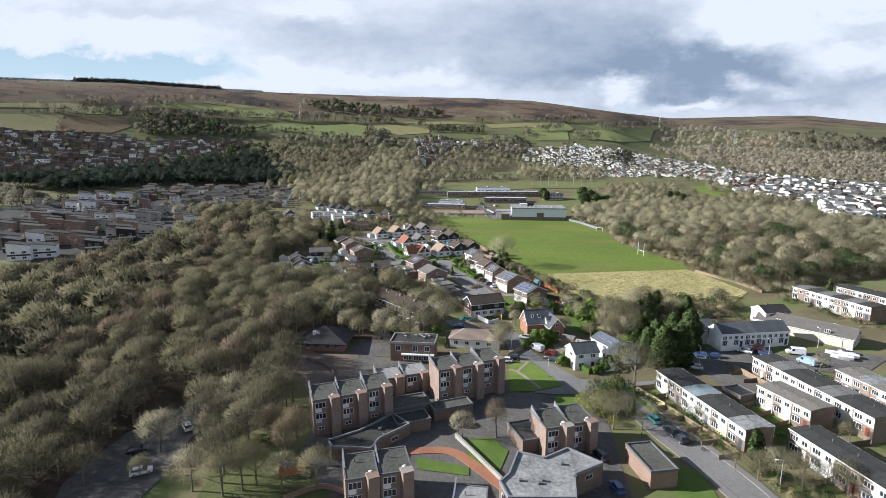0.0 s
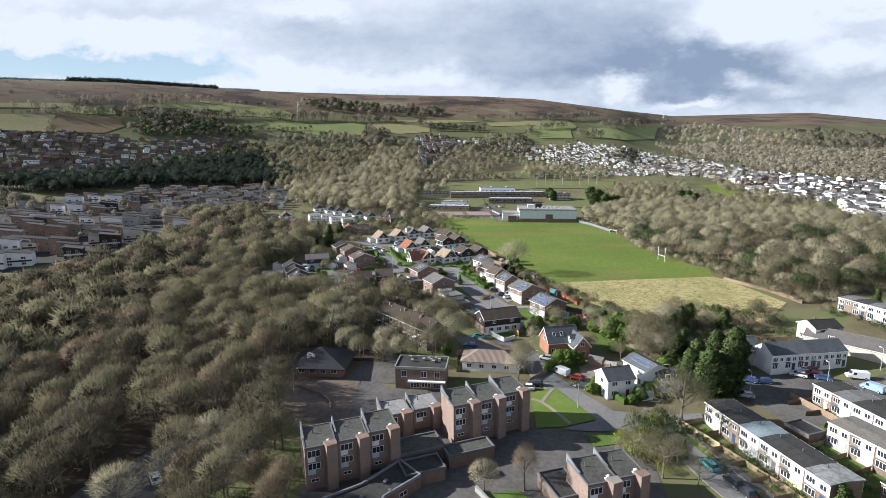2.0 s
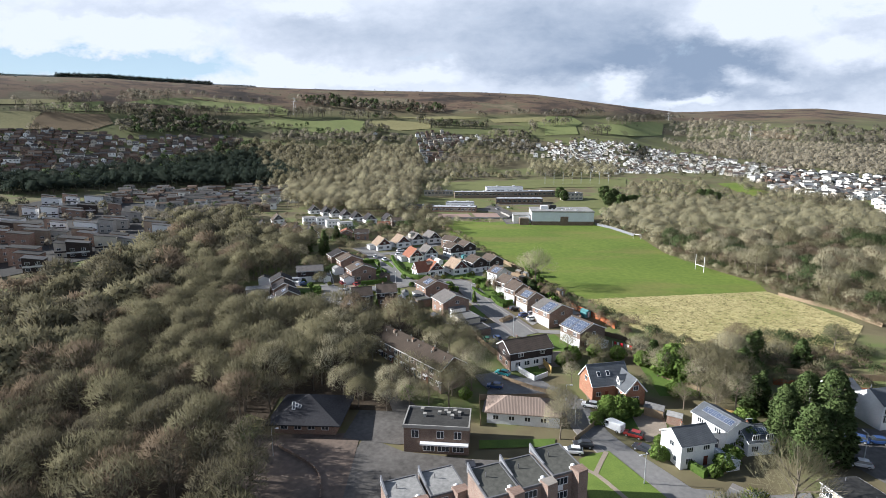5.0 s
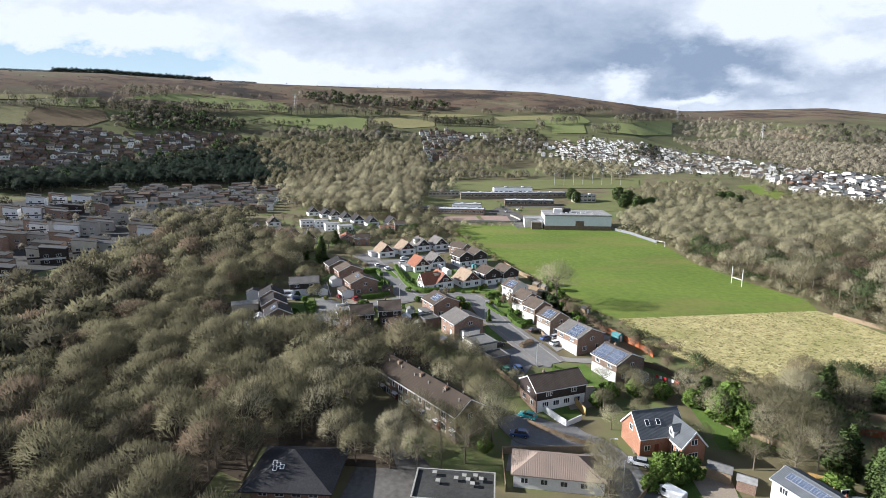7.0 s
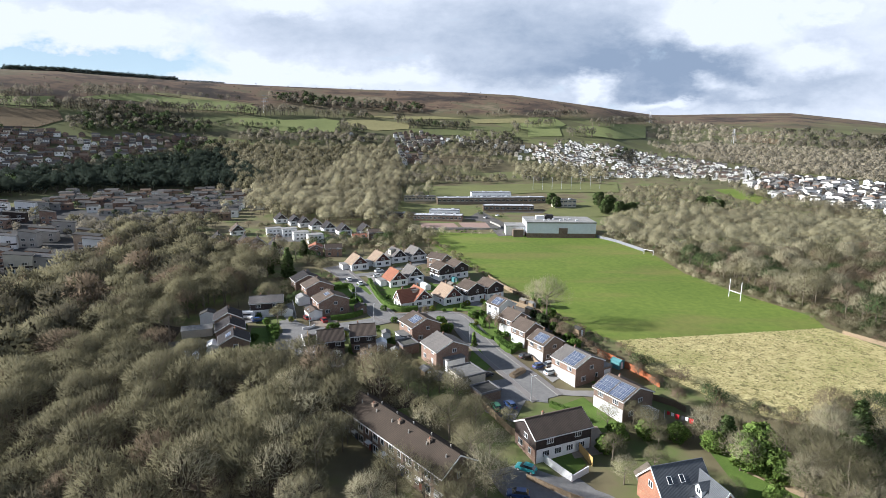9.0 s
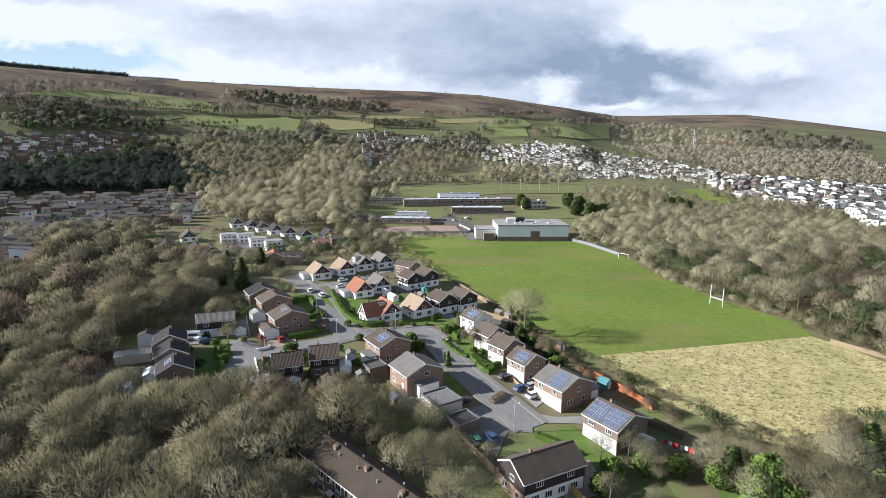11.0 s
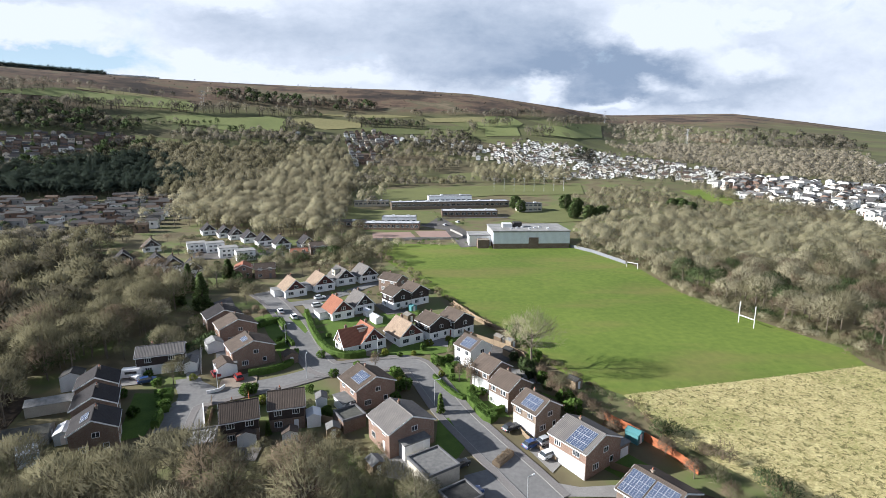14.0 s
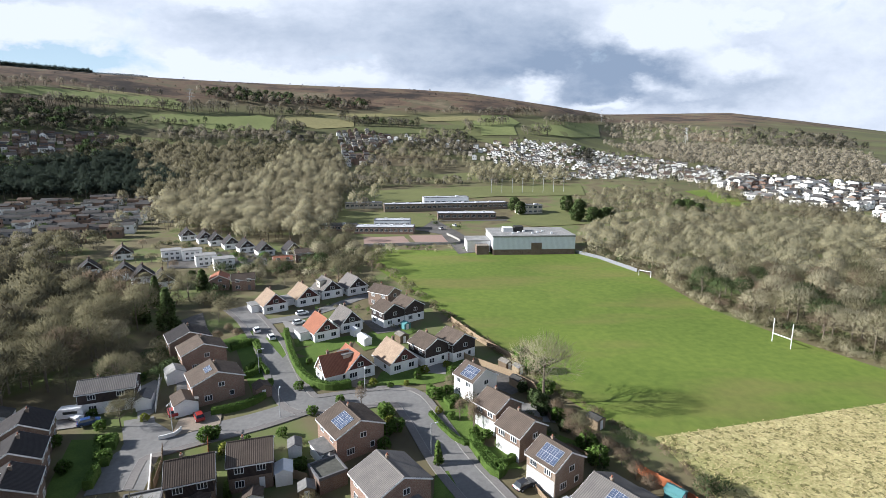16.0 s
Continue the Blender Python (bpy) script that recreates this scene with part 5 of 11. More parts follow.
def wood(name, spots, models, mats, label, rng, scale=(0.75, 1.3), tall=1.0):
    """Trees at the given spots joined into one body."""
    vs, fs, ix, ns, n = [], [], [], [], 0
    for x, y in spots:
        a, s = rng.uniform(0, 2 * np.pi), rng.uniform(*scale)
        turn = np.array([[math.cos(a), -math.sin(a), 0], [math.sin(a), math.cos(a), 0], [0, 0, 1]]) * s
        turn[2] *= tall * rng.uniform(0.85, 1.2)
        at = np.array([x, y, ground(x, y)])
        pick = rng.integers(len(models))
        crown_slot = 1 + rng.integers(len(mats) - 1)
        for k, (v, f, *soft) in enumerate(models[pick]):
            vs.append(v @ turn.T + at)
            ns.append(soft[0] @ turn.T if soft else np.zeros_like(v))
            fs.append(f + n)
            ix.append(np.full(len(f), 0 if k == 0 else crown_slot))
            n += len(v)
    ns = np.vstack(ns)
    me = raw_mesh(name, np.vstack(vs), np.vstack(fs), mats, np.concatenate(ix), normals=ns / np.maximum(np.linalg.norm(ns, axis=1), 1e-6)[:, None])
    return tagged(new(name, me), label, "woodland", kind="stuff")


CLEAR = []


def spots_in(poly, step, rng, keep=1.0, clear=True, ragged=0.0):
    xs, ys = [p[0] for p in poly], [p[1] for p in poly]
    out = []
    y = min(ys)
    while y < max(ys):
        x = min(xs)
        while x < max(xs):
            px, py = x + rng.uniform(-0.5, 0.5) * step, y + rng.uniform(-0.5, 0.5) * step
            if rng.random() < keep and inside(px + rng.normal() * ragged, py + rng.normal() * ragged, poly) and not (clear and any((px - cx) ** 2 + (py - cy) ** 2 < cr * cr for cx, cy, cr in CLEAR + HOMES)):
                out.append((px, py))
            x += step
        y += step
    return out


CLEAR += [(-147, 366, 10), (-136, 357, 12), (-121, 349, 12), (-108, 341, 12), (-96, 338, 8), (-146, 378, 10), (-128, 392, 8), (-46, 156, 11), (-25, 184, 6), (-33, 193, 6), (-18, 175, 6), (-29, 188, 6), (-21, 179, 6), (-56, 112, 5), (-62, 107, 6), (-67, 102, 7), (-70, 96, 8), (-71, 89, 8), (-72, 82, 7), (-58, 122, 6), (-63, 116, 7), (-68, 110, 8), (-66, 92, 8), (-62, 84, 9), (-54, 90, 5), (-70, 74, 8)]
WOOD_LEFT = [(-190, 182), (-170, 214), (-168, 270), (-182, 357), (-120, 342), (-92, 312), (-93, 262), (-100, 246), (-92, 214), (-60, 216), (-32, 215), (-20, 203), (-36, 199), (-46, 184), (-36, 171), (-52, 172), (-62, 165), (-62, 145), (-48, 134), (-42, 96), (-52, 78), (-75, 50), (-120, 45), (-200, 120)]
litter = material("litter", (0.085, 0.065, 0.045), (0.05, 0.04, 0.03), 0.97, 0.15, 1.5, 0.4, coords="World")
patch("wood_floor", [(-200, 120), (-190, 182), (-170, 214), (-168, 270), (-100, 246), (-92, 214), (-60, 216), (-32, 215), (-20, 203), (-36, 199), (-46, 184), (-36, 171), (-52, 172), (-62, 165), (-62, 145), (-54, 134), (-46, 110), (-60, 96), (-64, 60), (-75, 50), (-120, 45)], litter, 0.06, 8, "brown leaf litter under the bare wood", "woodland floor")
WOOD_RIGHT = [(74, 396), (91, 355), (92, 312), (108, 262), (110, 244), (121, 212), (136, 222), (184, 235), (250, 270), (285, 320), (262, 380), (238, 430), (205, 466), (160, 476), (122, 468), (96, 440), (84, 415)]
rng = np.random.default_rng(3)
wood("left_wood", spots_in([(-107.6, 215.4), (-99.4, 218.0), (-76.6, 217.5), (-55.1, 215.0), (-38.4, 215.0), (-20.8, 211.5), (-12.6, 205.6), (-7.5, 198.4), (-20.0, 183.8), (-76.6, 186.3)], 6.0, rng, 0.95), LOW, [bark, twig, twig, twig_pale, twig_dark], "dense leafless trees below the house gardens", rng, (0.45, 0.75))
wood("left_wood", spots_in([(-66, 191), (-46, 202), (-36, 196), (-38, 178), (-36, 166), (-42, 163), (-60, 168)], 6.2, rng), LOW, [bark, twig, twig, twig_pale], "leafless trees between the flats and the wood", rng, (0.7, 1.1))
left = spots_in(WOOD_LEFT, 6.1, rng)
outer = [q for q in left if q[0] < -118]
# Lower and outer stands: shade is put into their darker twig tones.
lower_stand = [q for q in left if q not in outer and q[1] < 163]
wood("left_wood", lower_stand, LOW, [bark, twig_shade_tone, twig_dark, twig_shade_tone, twig_red, twig_shade_tone, twig_dark, twig], "dense leafless wood above the road end, shade put into its twig tone", rng, (0.85, 1.15))
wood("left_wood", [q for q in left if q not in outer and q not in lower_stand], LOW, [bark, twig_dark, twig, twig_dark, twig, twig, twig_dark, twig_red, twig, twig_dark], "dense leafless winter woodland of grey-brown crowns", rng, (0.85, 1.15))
wood("left_wood", outer, FAR2, [bark, twig_dark, twig, twig_shade_tone, twig, twig_shade_tone, twig_dark, twig_red, twig, twig_shade_tone], "dense leafless winter woodland of grey-brown crowns", rng)
right = spots_in(WOOD_RIGHT, 6.9, rng)
nearer = [q for q in right if q[1] < 330 and q[0] < 200]
# Deep twig tones hold the cloud shade here; the ivy keeps its green.
wood("left_wood", spots_in([(-184.0, 348.0), (-113.0, 326.0), (-91.0, 300.0), (-78.4, 271.5), (-86.4, 260.5), (-96.6, 256.0), (-104.2, 243.2), (-133.7, 277.8)], 6.5, rng, 0.9), LOW, [bark, twig_shade_tone, twig_shade_tone, ivy_leaf, twig_dark], "leafless and ivy-clad trees behind the houses, shade put into their twigs", rng, (0.42, 0.7))
wood("right_wood", nearer, LOW, [bark, twig_pale, twig, twig_pale, twig, twig_pale, twig_red, ivy_leaf], "leafless winter woodland beside the playing field", rng, (0.8, 1.15))
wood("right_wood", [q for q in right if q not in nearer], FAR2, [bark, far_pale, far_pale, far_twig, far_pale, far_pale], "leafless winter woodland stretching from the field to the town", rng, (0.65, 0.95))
middle = spots_in([(-332, 790), (-97, 847), (-56, 520), (-52, 450), (-66, 428), (-100, 432), (-150, 462), (-176, 520), (-246, 670)], 6.1, rng, 0.97, True, 9)
closer = [q for q in middle if q[1] < 560]
# West part takes darker twigs, so cloud shadow sits in the colour.
shady = [q for q in middle if q[0] < -150 and q not in closer]
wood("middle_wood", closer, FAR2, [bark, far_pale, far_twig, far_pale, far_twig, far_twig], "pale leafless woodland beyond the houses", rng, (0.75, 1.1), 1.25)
wood("middle_wood", shady, FAR, [bark, far_twig, twig_dark, far_twig], "leafless woodland beside the dark belt, cloud shade put into its twigs", rng, (0.75, 1.1), 1.3)
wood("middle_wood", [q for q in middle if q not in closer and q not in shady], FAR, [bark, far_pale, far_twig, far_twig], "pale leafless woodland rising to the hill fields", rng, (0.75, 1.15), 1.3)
# Dark foliage stands in for cloud shade lying over this wood.
wood("fir_wood", spots_in([(-480, 500), (-430, 580), (-300, 780), (-190, 600), (-225, 585), (-330, 560), (-400, 480)], 6.6, rng), FIR, [bark, fir_and_shade_leaf, fir_and_shade_leaf], "dark tree belt between the estates, toned for cloud shade", rng, (0.8, 1.3))

# ---- brick towers ----
dome_white = material("dome_white", (0.78, 0.79, 0.80), (0.66, 0.67, 0.68), 0.35, 1.0, 6.0, 0.0)
panel_blue = material("panel_blue", (0.50, 0.58, 0.64), (0.40, 0.48, 0.54), 0.6, 1.0, 6.0, 0.0)


fin_grey = material("fin_grey", (0.25, 0.26, 0.28), (0.17, 0.175, 0.19), 0.7, 0.4, 4.0, 0.1)


def tower(x, y, rot, height, width, depth, slope, label, roof_mat=None, group="brick towers", z=None):
    """One stack of the brick flats: flat felt roof with a swept fin wall, window bay beside a deep brick pier, roof domes."""
    roof_mat = roof_mat or felt_green
    t = root("brick_tower", x, y, rot, z, label, "flats", group)
    w, d, h, k = width / 2, depth / 2, height, slope
    bm = bmesh.new()
    vs = [bm.verts.new(c) for c in ((-w, -d, -1.5), (w, -d, -1.5), (w, d, -1.5), (-w, d, -1.5), (-w, -d, h), (w, -d, h), (w, d, h + k), (-w, d, h + k))]
    for f in ((3, 2, 1, 0), (4, 5, 6, 7), (0, 1, 5, 4), (1, 2, 6, 5), (2, 3, 7, 6), (3, 0, 4, 7)):
        bm.faces.new([vs[i] for i in f])
    wall = part("wall", bm, brick_tower, t)
    bm = bmesh.new()
    slab(bm, [(-w + 0.2, -d + 0.2, h + 0.12), (w - 0.2, -d + 0.2, h + 0.12), (w - 0.2, d - 0.2, h + k + 0.10), (-w + 0.2, d - 0.2, h + k + 0.10)], 0.1)
    part("roof", bm, roof_mat, t)
    # kerb round the roof
    for x0, x1, y0, y1 in ((-w - 0.05, w + 0.05, -d - 0.05, -d + 0.2), (-w - 0.05, -w + 0.2, -d + 0.2, d), (w - 0.2, w + 0.05, -d + 0.2, d), (-w + 0.2, w - 0.2, d - 0.2, d + 0.05)):
        bm = bmesh.new()
        vs = [bm.verts.new((xx, yy, h + k * (yy + d) / depth + zz)) for zz in (-0.12, 0.24) for xx, yy in ((x0, y0), (x1, y0), (x1, y1), (x0, y1))]
        for f in ((3, 2, 1, 0), (4, 5, 6, 7), (0, 1, 5, 4), (1, 2, 6, 5), (2, 3, 7, 6), (3, 0, 4, 7)):
            bm.faces.new([vs[i] for i in f])
        part("roof_kerb", bm, lead_trim, t)
    # fin wall sweeping up towards the back
    bm = bmesh.new()
    sweep = [(-d * 0.15, 0.2), (d * 0.25, 0.35), (d * 0.6, 0.62), (d + 0.4, 1.25)]
    prof = [(d + 0.5, -0.6), (-d * 0.15, -0.1)] + sweep
    lo = [bm.verts.new((-w + 0.02, yy, h + k + zz)) for yy, zz in prof]
    hi = [bm.verts.new((-w + 0.30, yy, h + k + zz)) for yy, zz in prof]
    bm.faces.new(lo)
    bm.faces.new(hi[::-1])
    for i in range(len(prof)):
        j = (i + 1) % len(prof)
        bm.faces.new((lo[i], lo[j], hi[j], hi[i]))
    bmesh.ops.recalc_face_normals(bm, faces=bm.faces)
    part("fin_wall", bm, fin_grey, t)
    # pier beside the window bay
    pw = width * 0.40
    bm = bmesh.new()
    vs = [bm.verts.new(c) for zz in (-1.5, h + 0.7) for c in ((w - pw, -d + 0.5, zz), (w - pw + 0.35, -d - 1.5, zz), (w, -d - 1.2, zz), (w, -d + 0.5, zz))]
    for f in ((3, 2, 1, 0), (4, 5, 6, 7), (0, 1, 5, 4), (1, 2, 6, 5), (2, 3, 7, 6), (3, 0, 4, 7)):
        bm.faces.new([vs[i] for i in f])
    bmesh.ops.recalc_face_normals(bm, faces=bm.faces)
    part("brick_pier", bm, brick_tower, t)
    wd = width * 0.40
    for n, zz in enumerate(np.arange(h - 1.2, 1.0, -2.55)):
        m = face("s", -width * 0.22, zz, depth, width)
        if n < 2:
            window(wall, wd, 1.35, m, 2)
            bm = bmesh.new()
            box(bm, -wd * 0.5, wd * 0.1, -0.10, 0.02, -1.6, -0.68)
            p = part("spandrel_panel", bm, white_paint if n == 0 else panel_blue, wall)
            p.matrix_basis = m
        else:
            window(wall, 1.5, 0.7, m @ pose(0, 0, -0.3), 1)
        if n != 2:
            window(wall, 0.9, 1.1, face("e", -depth * 0.1, zz, depth, width), 0)
    for i, (px, py) in enumerate(((w * 0.72, -d * 0.95), (w * 0.55, -d * 0.68), (w * 0.35, -d * 0.82))):
        zz = h + k * (py + d) / depth + 0.1
        bm = bmesh.new()
        bmesh.ops.create_uvsphere(bm, u_segments=10, v_segments=6, radius=0.32, matrix=pose(px, py, zz + 0.22) @ Matrix.Diagonal((1, 1, 0.7, 1)))
        box(bm, px - 0.34, px + 0.34, py - 0.34, py + 0.34, zz, zz + 0.22)
        part("roof_dome", bm, dome_white, t)
    bm = bmesh.new()
    bmesh.ops.create_cone(bm, cap_ends=True, segments=8, radius1=0.1, radius2=0.1, depth=0.8, matrix=Matrix.Translation((-w * 0.3, d * 0.3, h + k + 0.4)))
    part("vent_pipe", bm, lead_trim, t)
    return t


def tower_row(x, y, rot, n, height, label, step=6.2, slope=0.35, roof_mat=None, back=(0.0, 0.0, 0.0)):
    c, s = math.cos(radians(rot)), math.sin(radians(rot))
    for i in range(n):
        u, v = 2.9 + i * step, 3.8 + back[i]
        tower(x + c * u - s * v, y + s * u + c * v, rot, height - 0.25 * (i % 2), 5.9, 7.4, slope, label, roof_mat)


tower_row(-7.6, 120.8, 24, 3, 9.0, "brown brick tower of flats with a raked roof and white windows", back=(0, 0.3, 0.9))
tower_row(-34.6, 105.0, 24, 3, 8.5, "brown brick tower stepped beside two others", back=(0, 0.5, 1.0))
tower_row(16.0, 99.6, 18, 2, 6.8, "brown brick tower with white windows above the car court", step=5.9, back=(0, 0.6, 0))
tower_row(-21.4, 80.4, 18, 2, 7.2, "brick tower with a dark green felt roof and white domes", back=(0, 0.4, 0))
tower_row(-3.0, 76.0, -5, 1, 5.0, "low brick block with a pale felt roof", slope=0.4, roof_mat=felt_pale, back=(0,))


def low_block(x, y, rot, w, d, h, wall_mat, roof_mat, label, category="building", edge=True, name="low_block"):
    t = root(name, x, y, rot, None, label, category)
    bm = bmesh.new()
    box(bm, -w / 2, w / 2, -d / 2, d / 2, -1.5, h)
    wall = part("wall", bm, wall_mat, t)
    bm = bmesh.new()
    box(bm, -w / 2 + 0.2, w / 2 - 0.2, -d / 2 + 0.2, d / 2 - 0.2, h, h + 0.06)
    part("roof", bm, roof_mat, t)
    if edge:
        for a, b, c, e in ((-w / 2 - 0.1, w / 2 + 0.1, -d / 2 - 0.1, -d / 2 + 0.2), (-w / 2 - 0.1, w / 2 + 0.1, d / 2 - 0.2, d / 2 + 0.1), (-w / 2 - 0.1, -w / 2 + 0.2, -d / 2 + 0.2, d / 2 - 0.2), (w / 2 - 0.2, w / 2 + 0.1, -d / 2 + 0.2, d / 2 - 0.2)):
            bm = bmesh.new()
            box(bm, a, b, c, e, h - 0.15, h + 0.35)
            part("roof_edge", bm, lead_trim, t)
    return t


felt_stained = material("felt_stained", (0.36, 0.36, 0.35), (0.13, 0.135, 0.135), 0.85, 0.22, 1.4, 0.1)


def poly_block(pts, h, wall_mat, roof_mat, label):
    """A flat-roofed building on an uneven plan with a kerb round its roof."""
    z0 = min(ground(*p) for p in pts)
    cx, cy = sum(p[0] for p in pts) / len(pts), sum(p[1] for p in pts) / len(pts)
    t = root("flat_roofed_block", cx, cy, 0, z0, label, "building")
    pts = [(p[0] - cx, p[1] - cy) for p in pts]
    if sum(a[0] * b[1] - b[0] * a[1] for a, b in zip(pts, pts[1:] + pts[:1])) < 0:
        pts = pts[::-1]
    n = len(pts)
    bm = bmesh.new()
    lo, hi = [bm.verts.new((*p, -1.5)) for p in pts], [bm.verts.new((*p, h)) for p in pts]
    for i in range(n):
        bm.faces.new((lo[i], lo[(i + 1) % n], hi[(i + 1) % n], hi[i]))
    wall = part("wall", bm, wall_mat, t)
    bm = bmesh.new()
    bm.faces.new([bm.verts.new((*p, h - 0.05)) for p in pts])
    part("roof", bm, roof_mat, t)
    for i in range(n):
        a, b = Vector((*pts[i], 0)), Vector((*pts[(i + 1) % n], 0))
        u = (b - a).normalized()
        v = Vector((-u.y, u.x, 0)) * 0.28
        bm = bmesh.new()
        vs = [bm.verts.new((q.x, q.y, zz)) for zz in (h - 0.25, h + 0.32 + 0.004 * i) for q in (a - v * 0.2, b - v * 0.2, b + v, a + v)]
        for f in ((3, 2, 1, 0), (4, 5, 6, 7), (0, 1, 5, 4), (1, 2, 6, 5), (2, 3, 7, 6), (3, 0, 4, 7)):
            bm.faces.new([vs[k] for k in f])
        part("roof_kerb", bm, fin_grey, t)
        if (b - a).length > 4.5:
            mid = (a + b) / 2
            m = Matrix.Translation((mid.x, mid.y, h - 1.6)) @ Matrix.Rotation(math.atan2(u.y, u.x), 4, "Z")
            window(wall, 1.8, 1.0, m, 1)
    for k in range(5):
        bm = bmesh.new()
        px, py = [sum(q) / 3 for q in zip(pts[k % n], pts[(k + 2) % n], (0, 0))]
        box(bm, px - 0.3, px + 0.3, py - 0.3, py + 0.3, h - 0.06, h + 0.4)
        part("roof_vent", bm, lead_trim, t)
    return t


low_block(-15.5, 117.0, 24, 11, 6, 2.8, brick_brown, felt_green, "single-storey link with a green-grey felt roof")
low_block(-4.5, 117.0, 24, 10, 4, 2.6, brick_brown, felt_green, "single-storey porch roof below the brick tower")
low_block(-13.5, 110.5, 24, 8, 5, 2.6, brick_brown, felt_dark, "dark flat-roofed stores in the court")
poly_block([(-30.0, 99.5), (-24.1, 103.9), (-17.9, 111.9), (-13.4, 107.2), (-19.2, 100.7), (-20.2, 96.9), (-28.5, 97.0)], 3.0, brick_brown, felt_dark, "dark flat-roofed entrance hall below the tower")
tower(-21.5, 128.0, 24, 4.6, 6.4, 6.6, 0.3, "low brick wing with a pale stained roof and fin wall", felt_pale)
tower(-15.2, 131.0, 24, 4.6, 6.4, 6.6, 0.3, "low brick wing with a white window and fin wall", felt_pale)
low_block(12.6, 106.0, 20, 5.5, 8, 2.8, brick_brown, felt_dark, "dark flat roof beside the brick tower")
poly_block([(9.7, 95.0), (14.8, 93.2), (19.9, 96.9), (25.8, 92.0), (19.7, 88.1), (18.7, 81.3), (6.9, 80.8), (5.6, 85.2), (7.4, 87.6)], 5.0, brick_brown, felt_stained, "broad brick block with a pale stained felt roof")
low_block(36.3, 96.4, 12, 5.6, 9.8, 3.5, brick_red, felt_green, "red brick substation with a mossy flat roof", "substation")
low_block(-35.5, 92.5, 25, 5, 2.5, 2.2, fence_orange, felt_dark, "orange-red boarded bin store", "bin store", False)


felt_weathered = material("felt_weathered", (0.24, 0.22, 0.19), (0.14, 0.13, 0.115), 0.9, 0.2, 1.6, 0.15)
felt_blue = material("felt_blue", (0.28, 0.33, 0.35), (0.17, 0.21, 0.23), 0.7, 0.3, 2.0, 0.1)
# ---- terraces ----
def terrace(x, y, rot, L, W, n, h0, walls, roofs, label, pitch=0.22, group="terraced houses"):
    """Terraced houses along local y, each one its own; their fronts face local -x."""
    c, s = math.cos(radians(rot)), math.sin(radians(rot))
    h = h0 - 0.6
    cottage = pitch > 1
    for i in range(n):
        u = -L / 2 + (i + 0.5) * L / n
        px, py = x - s * u, y + c * u
        t = root("terraced_house", px, py, rot, ground(x, y) + 0.6, label, "house", group)
        wl = L / n
        shell = walls[i % len(walls)] if cottage else (brick_brown, brick_tan, render_grey)[(i + n) % 3]
        bm = bmesh.new()
        prism(bm, [(-W / 2, -2.6), (W / 2, -2.6), (W / 2, h), (0, h + pitch), (-W / 2, h)], -wl / 2 + 0.01, wl / 2 - 0.01)
        bmesh.ops.recalc_face_normals(bm, faces=bm.faces)
        wall = part("wall", bm, shell, t)
        if not cottage:
            # rendered or boarded front panels between brick
            for sd in (-1, 1):
                bm = bmesh.new()
                x0, x1 = sorted((sd * (W / 2 - 0.01), sd * (W / 2 + 0.07)))
                box(bm, x0, x1, -wl / 2 + 0.03, -wl / 2 + wl * (0.62 if i % 3 else 0.95), -0.4 if i % 2 else 2.4, h - 0.05)
                part("front_panel", bm, walls[i % len(walls)], t)
        for sd in (-1, 1):
            bm = bmesh.new()
            slab(bm, [(0, -wl / 2 + 0.012, h + pitch + 0.14), (sd * (W / 2 + 0.3), -wl / 2 + 0.012, h + 0.1), (sd * (W / 2 + 0.3), wl / 2 - 0.012, h + 0.1), (0, wl / 2 - 0.012, h + pitch + 0.14)], 0.14)
            part("roof_slope", bm, roofs[i % len(roofs)], t)
            bm = bmesh.new()
            box(bm, sd * (W / 2 + 0.3) - 0.06, sd * (W / 2 + 0.3) + 0.06, -wl / 2 + 0.02, wl / 2 - 0.02, h - 0.12, h + 0.09)
            part("fascia", bm, white_paint, t)
        for sd in ("w", "e"):
            off = pose(0, 0 if cottage else -0.07, 0)
            window(wall, wl * 0.36, 1.2, face(sd, -wl * 0.22, h - 1.25, wl, W) @ off, 2)
            window(wall, wl * 0.26, 1.1, face(sd, wl * 0.26, h - 1.25, wl, W) @ off, 1)
            window(wall, wl * 0.42, 1.45, face(sd, -wl * 0.2, 1.35, wl, W) @ off, 2)
            door(wall, face(sd, wl * 0.25, 0, wl, W), (door_grey, white_paint, door_blue, door_red)[(i * 3 + n) % 4])
        if cottage or i % 2:
            bm = bmesh.new()
            box(bm, -W / 2 - 0.8, -W / 2, wl * 0.08, wl * 0.42, 2.2, 2.32)
            part("door_canopy", bm, felt_grey, t)
        bm = bmesh.new()
        bmesh.ops.create_cone(bm, cap_ends=True, segments=8, radius1=0.1, radius2=0.1, depth=0.7, matrix=Matrix.Translation((0.4, wl * 0.3, h + pitch + 0.4)))
        part("flue", bm, lead_trim, t)


terrace(56.9, 118.4, 15, 31, 6.9, 6, 5.4, [render_white, render_yellow, render_white, render_white, brick_tan, render_cream], [felt_stained, felt_dark, felt_dark, felt_blue, felt_dark, felt_dark], "white rendered terraced house with a shallow felt roof")
terrace(86.5, 125.4, 13, 35, 7.5, 7, 5.4, [render_white, render_cream, render_white], [felt_dark, felt_dark, felt_grey], "white rendered terraced house in a long row")
terrace(76.7, 118.7, 20, 14, 7.0, 3, 5.4, [render_grey, render_cream], [felt_weathered], "grey-brown terraced house with a flat roof")
terrace(74.0, 92.5, 13, 27, 6.8, 5, 5.4, [render_white, render_cream, brick_tan], [felt_dark], "cream terraced house with a black felt roof")
